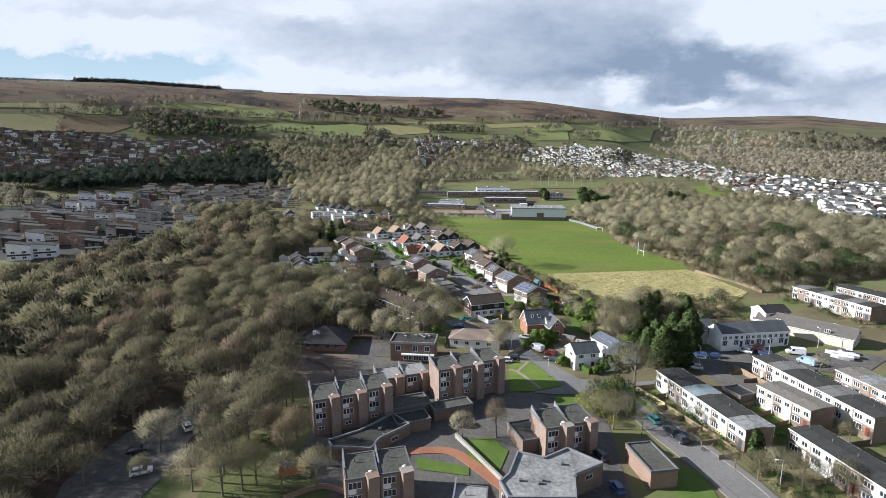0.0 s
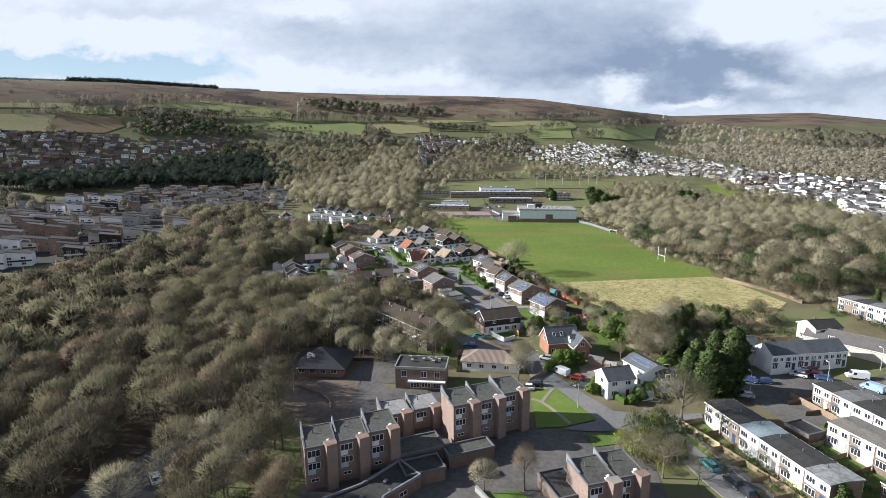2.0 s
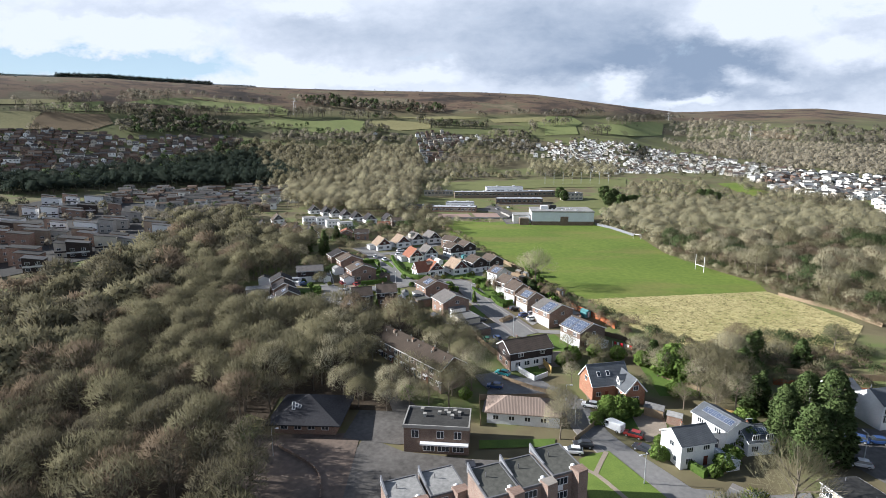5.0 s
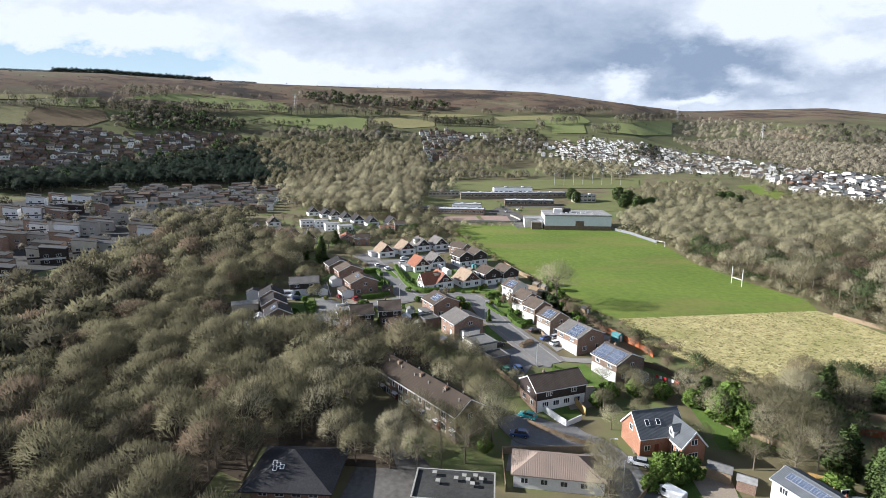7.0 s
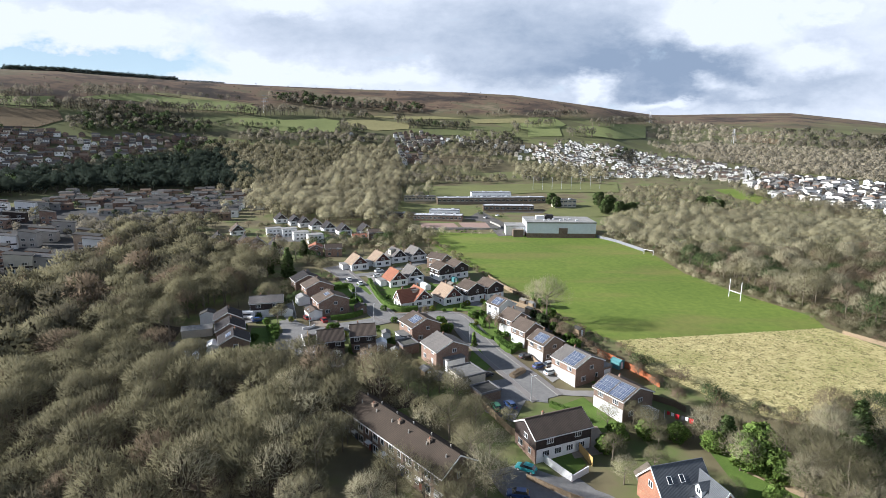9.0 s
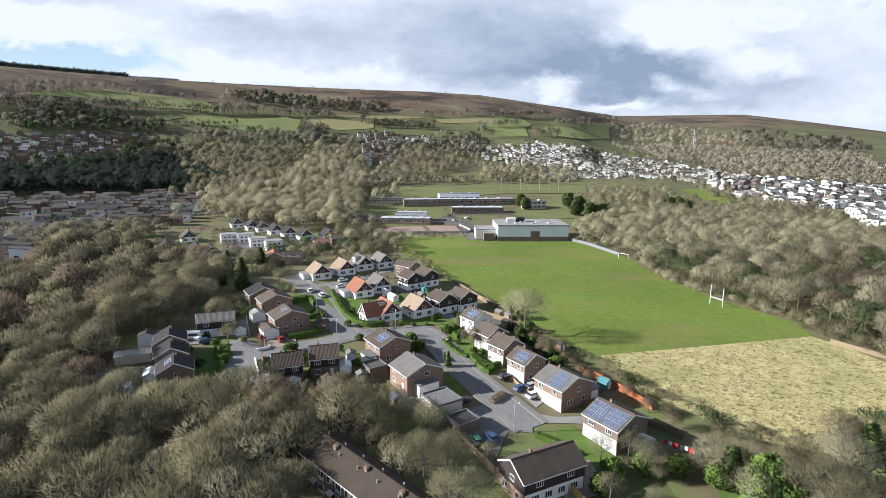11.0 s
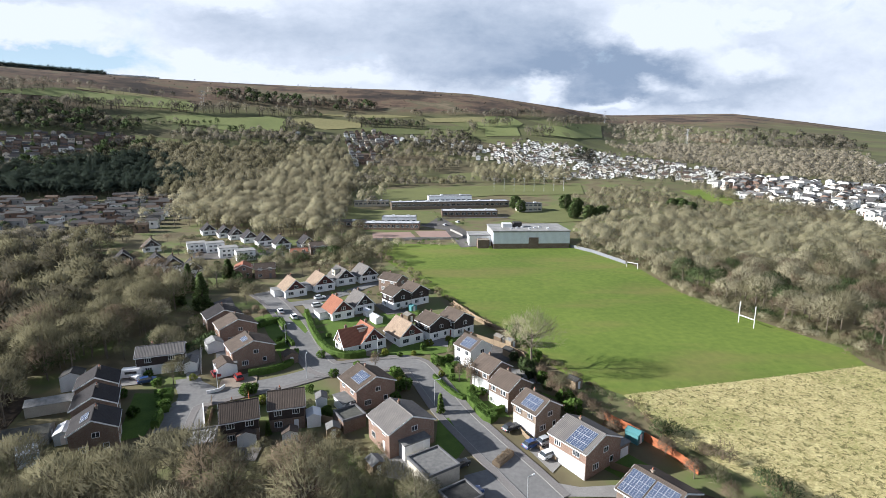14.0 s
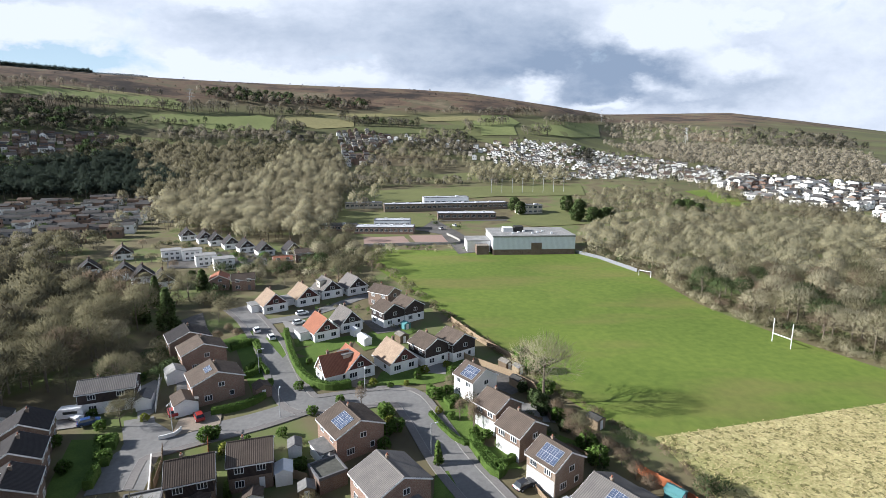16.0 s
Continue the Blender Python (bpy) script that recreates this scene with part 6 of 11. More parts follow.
terrace(101.5, 122.0, 12, 24, 7.4, 5, 5.4, [brick_tan, render_white, render_white], [felt_weathered, felt_stained], "terraced house with a grey flat roof")
terrace(133.2, 190.3, 19, 29, 7.5, 6, 5.4, [render_white, render_cream, brick_tan], [felt_dark, felt_grey], "white terraced house beneath the wood")
terrace(149.5, 189.5, 20, 30, 7.5, 6, 5.4, [render_white, brick_tan], [felt_dark], "white terraced house at the edge of the wood")
terrace(87.5, 161.4, 101, 23, 7.0, 6, 5.0, [render_white], [roof_slate], "white cottage in a terrace with a slate roof", 2.4, "white cottages")
estate_house(73.5, 165.0, 101, 7.0, 7.4, "grey stone cottage at the end of the white terrace", render_grey, roof_slate)
estate_house(109.5, 168.6, 44, 27, 8.6, "long brown-roofed block with cream walls", render_cream, roof_grey, eaves=3.0, rise=2.2, stack=False)
estate_house(103.5, 178.5, 100, 9, 7, "dark-roofed house behind the long block", render_white, roof_dark, rise=1.6)
estate_house(32.8, 146.2, 106, 7.4, 6.2, "white gabled cottage with a grey front", render_white, roof_slate, group="lane cottages", rise=2.0)
estate_house(42.2, 152.6, 24, 8.6, 6.6, "white rendered house with solar panels on its roof", render_white, roof_slate, panels=(-1, -4.0, 1, 7), rise=1.4, stack=False, group="lane cottages")
estate_house(47.4, 150.2, 100, 6.0, 6.0, "low white extension with a slate roof and panels", render_white, roof_slate, eaves=3.0, rise=1.8, panels=(-1, -2.4, 1, 4), group="lane cottages")

# ---- school ----
school_clad = striped("school_clad", (0.72, 0.75, 0.80), (0.62, 0.65, 0.71), "X", 0.6, 0.6, 0.15)
t = root("sports_hall", 51.0, 406.5, -2, None, "large flat-roofed sports hall with pale cladding over brick", "sports hall")
bm = bmesh.new()
box(bm, -20, 20, -13, 13, -2, 2.4)
part("brick_base", bm, brick_brown, t)
bm = bmesh.new()
box(bm, -20.15, 20.15, -13.15, 13.15, 2.4, 8.4)
part("cladding", bm, school_clad, t)
bm = bmesh.new()
box(bm, -20.4, 20.4, -13.4, 13.4, 8.4, 9.2)
part("roof", bm, felt_pale, t)
bm = bmesh.new()
box(bm, -1.5, 3.6, -13.5, -13.0, -0.5, 5.6)
part("doorway_block", bm, brick_brown, t)
bm = bmesh.new()
box(bm, -13.5, -8.5, -2, 2.5, 9.2, 11.4)
part("plant_room", bm, render_white, t)
bm = bmesh.new()
box(bm, -7.5, -3.0, -1, 4, 9.2, 11.8)
part("tank_room", bm, felt_dark, t)
for i in range(7):
    bm = bmesh.new()
    box(bm, -10 + i * 3.2, -8.8 + i * 3.2, -8 + (i % 3) * 3, -6.8 + (i % 3) * 3, 9.2, 9.9)
    part("roof_light", bm, dome_white, t)
bm = bmesh.new()
box(bm, -32, -20.4, -6, 8, -2, 5.4)
a = part("annexe", bm, render_white, t)
bm = bmesh.new()
box(bm, -32.3, -20.42, -6.3, 8.3, 5.4, 5.8)
part("roof", bm, felt_pale, a)
bm = bmesh.new()
box(bm, -28, -22, -12, -6.32, -2, 4.2)
part("porch", bm, brick_brown, t)


def school_block(x0, y0, x1, y1, depth, h, wall_mat, roof_mat, label, storeys=1, n=10):
    dx, dy = x1 - x0, y1 - y0
    L = math.hypot(dx, dy)
    rot = math.degrees(math.atan2(dy, dx))
    cx, cy = (x0 + x1) / 2 - dy / L * depth / 2, (y0 + y1) / 2 + dx / L * depth / 2
    t = low_block(cx, cy, rot, L, depth, h, wall_mat, roof_mat, label, "school", True, "school_block")
    for st in range(storeys):
        for i in range(n):
            window(t, L / n * 0.72, min(1.7, h / storeys * 0.5), pose(-L / 2 + (i + 0.5) * L / n, -depth / 2, h / storeys * (st + 0.55)), 2)
    for i in range(max(2, n // 3)):
        bm = bmesh.new()
        px = -L / 2 + (i + 0.7) * L / max(2, n // 3) * 0.9
        box(bm, px - 1.0, px + 1.0, -1.0, 1.0, h + 0.06, h + 0.9)
        part("roof_light", bm, dome_white, t)
    return t


roof_bright = material("roof_bright", (0.60, 0.615, 0.63), (0.42, 0.43, 0.45), 0.6, 0.15, 1.2, 0.05)
school_block(-41, 456, -6.4, 452, 12, 3.8, brick_red, roof_bright, "long brick classroom block with a pale roof", 1, 12)
school_block(-30, 468, -8, 466, 10, 5.8, render_white, roof_bright, "white upper classroom block", 1, 7)
school_block(-79, 470, -42, 464, 10, 3.2, brick_brown, felt_dark, "low brown classroom block", 1, 10)
school_block(12, 501, 52, 500, 13, 4.2, brick_brown, roof_bright, "school block with white panels between windows", 1, 9)
school_block(-25, 535, 69, 543, 12, 5.0, brick_tan, roof_bright, "long school block with rows of windows", 1, 24)
school_block(5, 549, 40, 552, 10, 8.0, render_white, roof_bright, "white two-storey school hall", 1, 8)
school_block(-55, 550, -27, 552, 9, 4.0, render_cream, felt_grey, "blue-fronted school annexe with a flat roof", 1, 8)
school_block(72, 518, 90, 520, 9, 6.2, render_cream, felt_grey, "two-storey cream school block", 2, 5)
school_grass = material("school_grass", (0.165, 0.175, 0.07), (0.12, 0.13, 0.055), 0.95, 0.05, 0.8, 0.2, coords="World")
court_red = material("court_red", (0.34, 0.24, 0.20), (0.28, 0.20, 0.17), 0.9, 0.1, 1.5, 0.1, coords="World")
patch("hard_court", [(-33, 419), (-7.5, 420), (-12, 446), (-35, 444)], court_red, 0.16, 7, "pinkish hard play court", "court")
patch("hard_court", [(-5, 421), (17, 424), (13, 448), (-9, 448)], court_red, 0.16, 7, "pinkish hard play court", "court")
patch("school_drive", [(14, 398), (30, 402), (22, 452), (12, 496), (70, 494), (70, 500), (2, 499), (-5, 466), (10, 450)], asphalt_old, 0.18, 8, "grey tarmac yard between school blocks", "road")
patch("school_lawn", [(-80, 556), (70, 600), (150, 596), (165, 650), (80, 660), (-90, 630)], school_grass, 0.5, 14, "green playing ground behind the school", "grass field")
patch("school_lawn", [(-60, 478), (0, 474), (8, 498), (-5, 528), (-60, 540)], school_grass, 0.25, 9, "grass court between school blocks", "grass field")
patch("school_lawn", [(58, 494), (70, 470), (130, 480), (130, 560), (75, 530)], school_grass, 0.3, 9, "grass beside the school blocks", "grass field")

# ---- estates on the hillsides ----
WALLS = {"tan": brick_tan, "red": brick_red, "dark": clad_dark, "white": white_paint, "grey": render_grey, "cream": render_cream}


slate_grey = material("slate_grey", (0.12, 0.12, 0.122), (0.08, 0.08, 0.083), 0.95, 0.3, 2.0, 0.1, spec=0.1)
tarmac_dark = material("tarmac_dark", (0.085, 0.083, 0.08), (0.055, 0.054, 0.053), 0.96, 0.1, 1.0, 0.2, spec=0.08, coords="World")
patch("hollow_street", [(-370, 470), (-300, 480), (-190, 430), (-175, 360), (-195, 290), (-215, 235), (-270, 250), (-330, 300), (-380, 400)], tarmac_dark, 0.25, 12, "dark tarmac streets between the hollow estate houses", "road")


def estate_block(x, y, colour, k):
    rot = 18 + (k * 37) % 5 * 3
    t = root("estate_block", x, y, rot, None, {"tan": "tan brick estate house with a mono-pitch roof", "red": "red-brown brick estate house", "dark": "dark-clad estate house with a low roof", "white": "white-clad estate house in the hollow", "grey": "grey rendered estate house", "cream": "cream estate house at the wood edge"}[colour], "house", "hollow estate")
    w, d, h = 3.9 + (k % 3) * 0.9, 3.4, 5.4 + (k % 4) * 0.7
    bm = bmesh.new()
    prism(bm, [(-w, -1.5), (w, -1.5), (w, h), (-w, h + 1.6)], -d, d)
    bmesh.ops.recalc_face_normals(bm, faces=bm.faces)
    wall = part("wall", bm, WALLS[colour], t)
    bm = bmesh.new()
    slab(bm, [(-w - 0.3, -d - 0.3, h + 1.75), (w + 0.3, -d - 0.3, h + 0.1), (w + 0.3, d + 0.3, h + 0.1), (-w - 0.3, d + 0.3, h + 1.75)], 0.2)
    part("roof", bm, (slate_grey, tarmac_dark, slate_grey, tarmac_dark)[k % 4], t)
    for zz in (1.5, 4.2):
        for a in (-w * 0.5, w * 0.45):
            window(wall, 1.8, 1.2, pose(a, -d, zz), 1)
    if colour in ("white", "cream", "dark"):
        bm = bmesh.new()
        box(bm, -w - 0.02, w + 0.02, -d - 0.08, -d - 0.01, 2.4, 3.2)
        part("cladding_band", bm, clad_dark if colour != "dark" else clad_white, t)


BLOCKS_A = [(-294, 311, "tan"), (-293, 322, "tan"), (-300, 345, "red"), (-282, 340, "dark"), (-316, 369, "white"), (-301, 363, "white"), (-321, 400, "white"), (-309, 403, "white"), (-306, 410, "white"), (-357, 412, "grey"), (-262, 332, "red"), (-246, 318, "tan"), (-265, 356, "white"), (-239, 324, "grey"), (-242, 349, "white"), (-234, 356, "grey"), (-235, 369, "grey"), (-245, 396, "grey"), (-217, 317, "red"), (-199, 306, "cream"), (-193, 312, "grey"), (-211, 293, "cream")]
BLOCKS_B = [(-204, 293, "dark"), (-217, 276, "red"), (-203, 265, "dark"), (-231, 280, "red"), (-264, 296, "tan"), (-241, 271, "white"), (-237, 276, "cream"), (-218, 249, "white"), (-241, 257, "dark"), (-224, 242, "white"), (-254, 267, "dark"), (-215, 372, "tan"), (-192, 344, "white"), (-316, 457, "white"), (-337, 461, "white"), (-312, 465, "grey"), (-342, 445, "white"), (-276, 424, "red"), (-291, 404, "red"), (-298, 425, "dark"), (-269, 319, "red"), (-247, 308, "red")]
for k, (bx, by, bc) in enumerate(BLOCKS_A + BLOCKS_B):
    estate_block(bx, by, bc, k)
    if k % 2 == 0:
        estate_block(bx - 7.6, by + 6.5, ("red", "red", "tan", "dark")[k % 4], k + 1)


def town(name, poly, rows, cols, turn, walls, roofs, label, rng, size=(4.0, 3.4, 5.0), keep=0.9, pitch=0.6, side_on=0.6):
    """Many small far houses in rows, joined: walls and a gabled roof each."""
    vs, fs, ix, n = [], [], [], 0
    cx, cy = sum(p[0] for p in poly) / len(poly), sum(p[1] for p in poly) / len(poly)
    ca_, sa_ = math.cos(radians(turn)), math.sin(radians(turn))
    span = max(math.hypot(p[0] - cx, p[1] - cy) for p in poly)
    m = int(span / min(rows, cols)) + 1
    for i in range(-m, m + 1):
        bend = rng.uniform(-3, 3)
        for j in range(-m, m + 1):
            u, v = i * cols + rng.uniform(-1.2, 1.2), j * rows + bend + rng.uniform(-1, 1) + 14 * math.sin(i * cols / 60.0)
            x, y = cx + ca_ * u - sa_ * v, cy + sa_ * u + ca_ * v
            if not inside(x, y, poly) or rng.random() > keep:
                continue
            a = radians(turn) + (0 if rng.random() < side_on else math.pi / 2) + rng.uniform(-0.1, 0.1)
            w, d, h = size[0] * rng.uniform(0.8, 1.4), size[1] * rng.uniform(0.85, 1.15), size[2] * rng.uniform(0.75, 1.2)
            r = h + d * pitch
            loc = np.array([(-w, -d, -2), (w, -d, -2), (w, d, -2), (-w, d, -2), (-w, -d, h), (w, -d, h), (w, d, h), (-w, d, h), (-w, 0, r), (w, 0, r),
                            (-w - .3, -d - .4, h - .1), (w + .3, -d - .4, h - .1), (w + .3, 0, r + .25), (-w - .3, 0, r + .25), (w + .3, d + .4, h - .1), (-w - .3, d + .4, h - .1)], float)
            c_, s_ = math.cos(a), math.sin(a)
            p = np.stack([x + c_ * loc[:, 0] - s_ * loc[:, 1], y + s_ * loc[:, 0] + c_ * loc[:, 1], loc[:, 2] + ground(x, y)], 1)
            f = np.array([(0, 1, 5, 4), (1, 2, 6, 5), (2, 3, 7, 6), (3, 0, 4, 7), (4, 8, 7, 7), (5, 6, 9, 9), (10, 11, 12, 13), (13, 12, 14, 15)])
            tri = np.vstack([f[:, [0, 1, 2]], f[[0, 1, 2, 3, 6, 7]][:, [0, 2, 3]]])
            wi, ri = rng.integers(len(walls)), len(walls) + rng.integers(len(roofs))
            vs.append(p)
            fs.append(tri + n)
            ix.append([wi] * 6 + [ri] * 2 + [wi] * 4 + [ri] * 2)
            n += len(p)
            panes = []
            for side in (-1, 1):
                for k in range(2):
                    u, z = w * (k - 0.5) * 0.9, h * 0.58
                    panes.append([(u - 0.6, side * (d + 0.08), z - 0.6), (u + 0.6, side * (d + 0.08), z - 0.6), (u + 0.6, side * (d + 0.08), z + 0.6), (u - 0.6, side * (d + 0.08), z + 0.6)])
                    u = d * (k - 0.5) * 0.9
                    panes.append([(side * (w + 0.08), u - 0.5, z - 0.6), (side * (w + 0.08), u + 0.5, z - 0.6), (side * (w + 0.08), u + 0.5, z + 0.6), (side * (w + 0.08), u - 0.5, z + 0.6)])
            loc = np.array(panes, float).reshape(-1, 3)
            p = np.stack([x + c_ * loc[:, 0] - s_ * loc[:, 1], y + s_ * loc[:, 0] + c_ * loc[:, 1], loc[:, 2] + ground(x, y)], 1)
            q = np.arange(0, len(p), 4)[:, None]
            vs.append(p)
            fs.append(np.vstack([q + [0, 1, 2], q + [0, 2, 3]]) + n)
            ix.append([len(walls) + len(roofs)] * (2 * len(q)))
            n += len(p)
    me = raw_mesh(name, np.vstack(vs), np.vstack(fs), walls + roofs + [glass_dark], np.concatenate(ix))
    return tagged(new(name, me), label, "houses", kind="stuff")

# ---- far houses ----
white_far = material("white_far", (0.78, 0.78, 0.76), (0.68, 0.68, 0.66), 0.8, 0.1, 1.0, 0.0, spread=0.14, coords="World")
cream_far = material("cream_far", (0.60, 0.55, 0.47), (0.46, 0.42, 0.36), 0.85, 0.1, 1.0, 0.0, spread=0.2, coords="World")
grey_far = material("grey_far", (0.33, 0.325, 0.315), (0.25, 0.245, 0.24), 0.85, 0.1, 1.0, 0.0, spread=0.2, coords="World")
brick_far = material("brick_far", (0.22, 0.15, 0.115), (0.15, 0.105, 0.085), 0.9, 0.1, 1.0, 0.0, spread=0.25, coords="World")
slate_far = material("slate_far", (0.095, 0.09, 0.088), (0.065, 0.062, 0.06), 0.95, 0.1, 1.0, 0.0, spread=0.3, spec=0.1, coords="World")
tile_far = material("tile_far", (0.13, 0.095, 0.075), (0.09, 0.07, 0.058), 0.95, 0.1, 1.0, 0.0, spread=0.25, spec=0.1, coords="World")
# Hill twig and brown are lightened: distance haze is in their colour.
hill_twig_hazed = material("hill_twig_hazed", (0.30, 0.27, 0.205), (0.21, 0.19, 0.15), 0.95, 0.02, 0.3, 0.0, spread=0.06)
hill_bush = material("hill_bush", (0.085, 0.082, 0.055), (0.05, 0.052, 0.038), 0.95, 0.02, 0.3, 0.0, spread=0.06)
hill_brown_hazed = material("hill_brown_hazed", (0.53, 0.475, 0.36), (0.42, 0.375, 0.285), 0.95, 0.02, 0.3, 0.0, spread=0.06)
for m in (hill_twig_hazed, hill_bush, hill_brown_hazed):
    let_through(m, 0.46, 0.48)
MIX = [bark, hill_twig_hazed, hill_twig_hazed, hill_bush]
DARK = [bark, hill_bush, hill_bush, ivy_leaf, hill_twig_hazed]
PALE = [bark, hill_brown_hazed, hill_brown_hazed, hill_twig_hazed]
rng = np.random.default_rng(11)
town("white_town", [(108, 902), (161, 947), (237, 931), (310, 927), (356, 881), (364, 774), (384, 710), (347, 632), (277, 621), (272, 684), (228, 692), (159, 685), (97, 810)], 12.5, 6.9, -28, [white_far, white_far, white_far, white_far, cream_far], [slate_far, slate_far, tile_far], "hillside town of white rendered houses with slate roofs", rng, (2.3, 2.2, 3.4), 0.62, 0.7, 0.4)
town("white_town", [(277, 621), (363, 659), (393, 565), (420, 560), (440, 470), (262, 365), (277, 409), (300, 488), (271, 532)], 10.5, 7.2, 25, [white_far, white_far, white_far, cream_far, brick_far], [slate_far, slate_far, felt_grey], "white shops, flats and terraces at the valley side", rng, (2.8, 2.6, 4.6), 0.75, 0.4, 0.5)
town("white_town", [(-40, 935), (-5, 915), (40, 850), (97, 810), (108, 902), (60, 925), (0, 950)], 22, 10, -20, [white_far, white_far, cream_far], [slate_far, tile_far], "thin upper rows of white houses", rng, (3.0, 2.7, 4.4), 0.6, 0.5, 0.3)
town("white_town", [(290, 560), (363, 640), (393, 565), (420, 520), (400, 450), (290, 400), (300, 488)], 27, 21, 20, [white_far, white_far, cream_far], [felt_grey, slate_far], "large white flats above the wood", rng, (4.6, 3.3, 6.2), 0.75, 0.14, 0.6)
town("white_town", [(560, 760), (640, 820), (700, 700), (620, 640)], 40, 26, -20, [white_far, cream_far], [slate_far], "far scattered white houses among woods", rng, (4, 3, 5), 0.7, 0.5, 0.5)
town("brick_town", [(-106, 954), (-55, 969), (-16, 932), (-23, 895), (-49, 796), (-81, 769)], 13, 8.5, 10, [brick_far, cream_far, brick_far, white_far], [slate_far, tile_far], "far brick estate below the moor", rng, (3.0, 2.7, 3.8), 0.8, 0.6, 0.5)
town("hill_farm", [(-180, 932), (-140, 925), (-140, 905), (-175, 908)], 13, 10, 0, [white_far, cream_far], [slate_far], "white hill farm buildings among trees", rng, (4, 3, 4), 0.9, 0.5, 0.5)
# Mostly brick with few whites: the mix is darkened to hold cloud shade.
town("slope_estate", [(-640, 665), (-611, 691), (-560, 736), (-501, 759), (-364, 849), (-346, 819), (-386, 727), (-421, 655), (-440, 540), (-640, 500), (-720, 600)], 12.5, 8.0, 30, [brick_far, brick_far, brick_far, cream_far, white_far], [slate_far, tile_far, slate_far], "dense dark-roofed estate on the far slope, toned for cloud shade", rng, (3.2, 2.9, 3.6), 0.86, 0.65, 0.7)
town("slope_estate", [(-345, 540), (-330, 470), (-258, 448), (-205, 430), (-168, 440), (-162, 520), (-195, 575), (-230, 580)], 14, 7.6, 12, [white_far, grey_far, brick_far, grey_far, brick_far], [slate_far, slate_far, tile_far], "flat-fronted terraces of white and grey houses below the dark wood", rng, (3.9, 2.9, 4.4), 0.66, 0.3, 0.92)
wood("town_trees", spots_in([(-345, 540), (-330, 470), (-258, 448), (-205, 430), (-168, 440), (-162, 520), (-195, 575), (-230, 580)], 13, rng, 0.45, False), TINY, DARK, "dark garden trees between the terraces", rng, (0.3, 0.6))
wood("town_trees", spots_in([(108, 902), (161, 947), (237, 931), (310, 927), (356, 881), (364, 774), (384, 710), (347, 632), (277, 621), (159, 685), (97, 810)], 14, rng, 0.6, False), TINY, MIX, "leafless garden trees between white houses", rng, (0.4, 0.75))
wood("town_trees", spots_in([(225, 880), (268, 895), (247, 825), (212, 805)], 9, rng, 0.8, False), TINY, DARK, "dark evergreens between white houses", rng, (0.6, 1.0))
wood("town_trees", spots_in([(277, 621), (363, 659), (420, 560), (440, 470), (262, 365), (300, 488), (271, 532)], 14, rng, 0.6, False), TINY, MIX, "leafless street trees between flats", rng, (0.4, 0.7))
wood("town_trees", spots_in([(252, 345), (266, 420), (288, 488), (262, 534), (276, 618), (266, 625), (245, 540), (272, 486), (254, 420), (236, 372)], 6, rng, 0.85, False, 4), FAR, [bark, far_twig, far_pale, hill_twig_hazed], "leafless trees along the foot of the white town", rng, (0.4, 0.75))
wood("town_trees", spots_in([(-640, 665), (-560, 736), (-501, 759), (-364, 849), (-346, 819), (-386, 727), (-421, 655), (-440, 540), (-640, 500), (-720, 600)], 17, rng, 0.5, False), TINY, DARK, "dark garden trees across the slope estate", rng, (0.4, 0.75))
wood("town_trees", spots_in([(-106, 954), (-55, 969), (-16, 932), (-23, 895), (-49, 796), (-81, 769)], 14, rng, 0.5, False), TINY, MIX, "leafless trees among the brick estate", rng, (0.4, 0.75))
wood("town_trees", spots_in([(-355, 440), (-300, 470), (-190, 420), (-185, 350), (-200, 280), (-225, 245), (-270, 260), (-330, 310)], 13, rng, 0.55, True, 3), TINY, MIX, "leafless trees among the hollow estate houses", rng, (0.35, 0.6))
patch("hill_field", [(242, 599), (268, 601), (261, 535), (235, 518)], turf, 0.5, 15, "small green meadow beside the town", "field")

# fir plantation along the ridge
firs = []
for a in np.arange(-62, -21.5, 0.055):
    rc = np.interp(a, CREST_AZ, CREST_R)
    for k in range(3):
        rr = rc - 9 + 6 * k + rng.uniform(-2, 2)
        firs.append((rr * math.sin(radians(a)) - 5, rr * math.cos(radians(a))))
tall = [q for q in firs if -37.5 < math.degrees(math.atan2(*q)) < -25.5]
wood("fir_plantation", tall, RIDGE, [bark, fir_and_shade_leaf], "dark fir plantation on the skyline", rng, (0.5, 0.8))
wood("fir_plantation", [q for q in firs if q not in tall], RIDGE, [bark, fir_and_shade_leaf], "low dark fir belt on the skyline", rng, (0.26, 0.4))

# ---- hill fields, tree belts and far woods ----
field_green = material("field_green", (0.215, 0.24, 0.095), (0.155, 0.18, 0.07), 0.95, 0.02, 0.3, 0.0, coords="World")
field_dull = material("field_dull", (0.13, 0.145, 0.06), (0.095, 0.105, 0.05), 0.95, 0.02, 0.3, 0.0, coords="World")
field_straw = material("field_straw", (0.27, 0.245, 0.12), (0.19, 0.18, 0.085), 0.95, 0.02, 0.3, 0.0, coords="World")
field_brown = material("field_brown", (0.20, 0.145, 0.085), (0.13, 0.10, 0.06), 0.95, 0.03, 0.4, 0.0, coords="World")


def field(poly, mat, label):
    patch("hill_field", poly, mat, 0.8, 30, label, "field")

field([(-645, 811), (-634, 839), (-599, 884), (-570, 842), (-598, 818), (-629, 799)], field_green, "bright green sheep field under the moor")
field([(-577, 901), (-563, 946), (-539, 992), (-480, 1013), (-383, 1053), (-346, 1029), (-340, 994), (-381, 987), (-450, 955), (-515, 947)], field_green, "long green field behind a belt of trees")
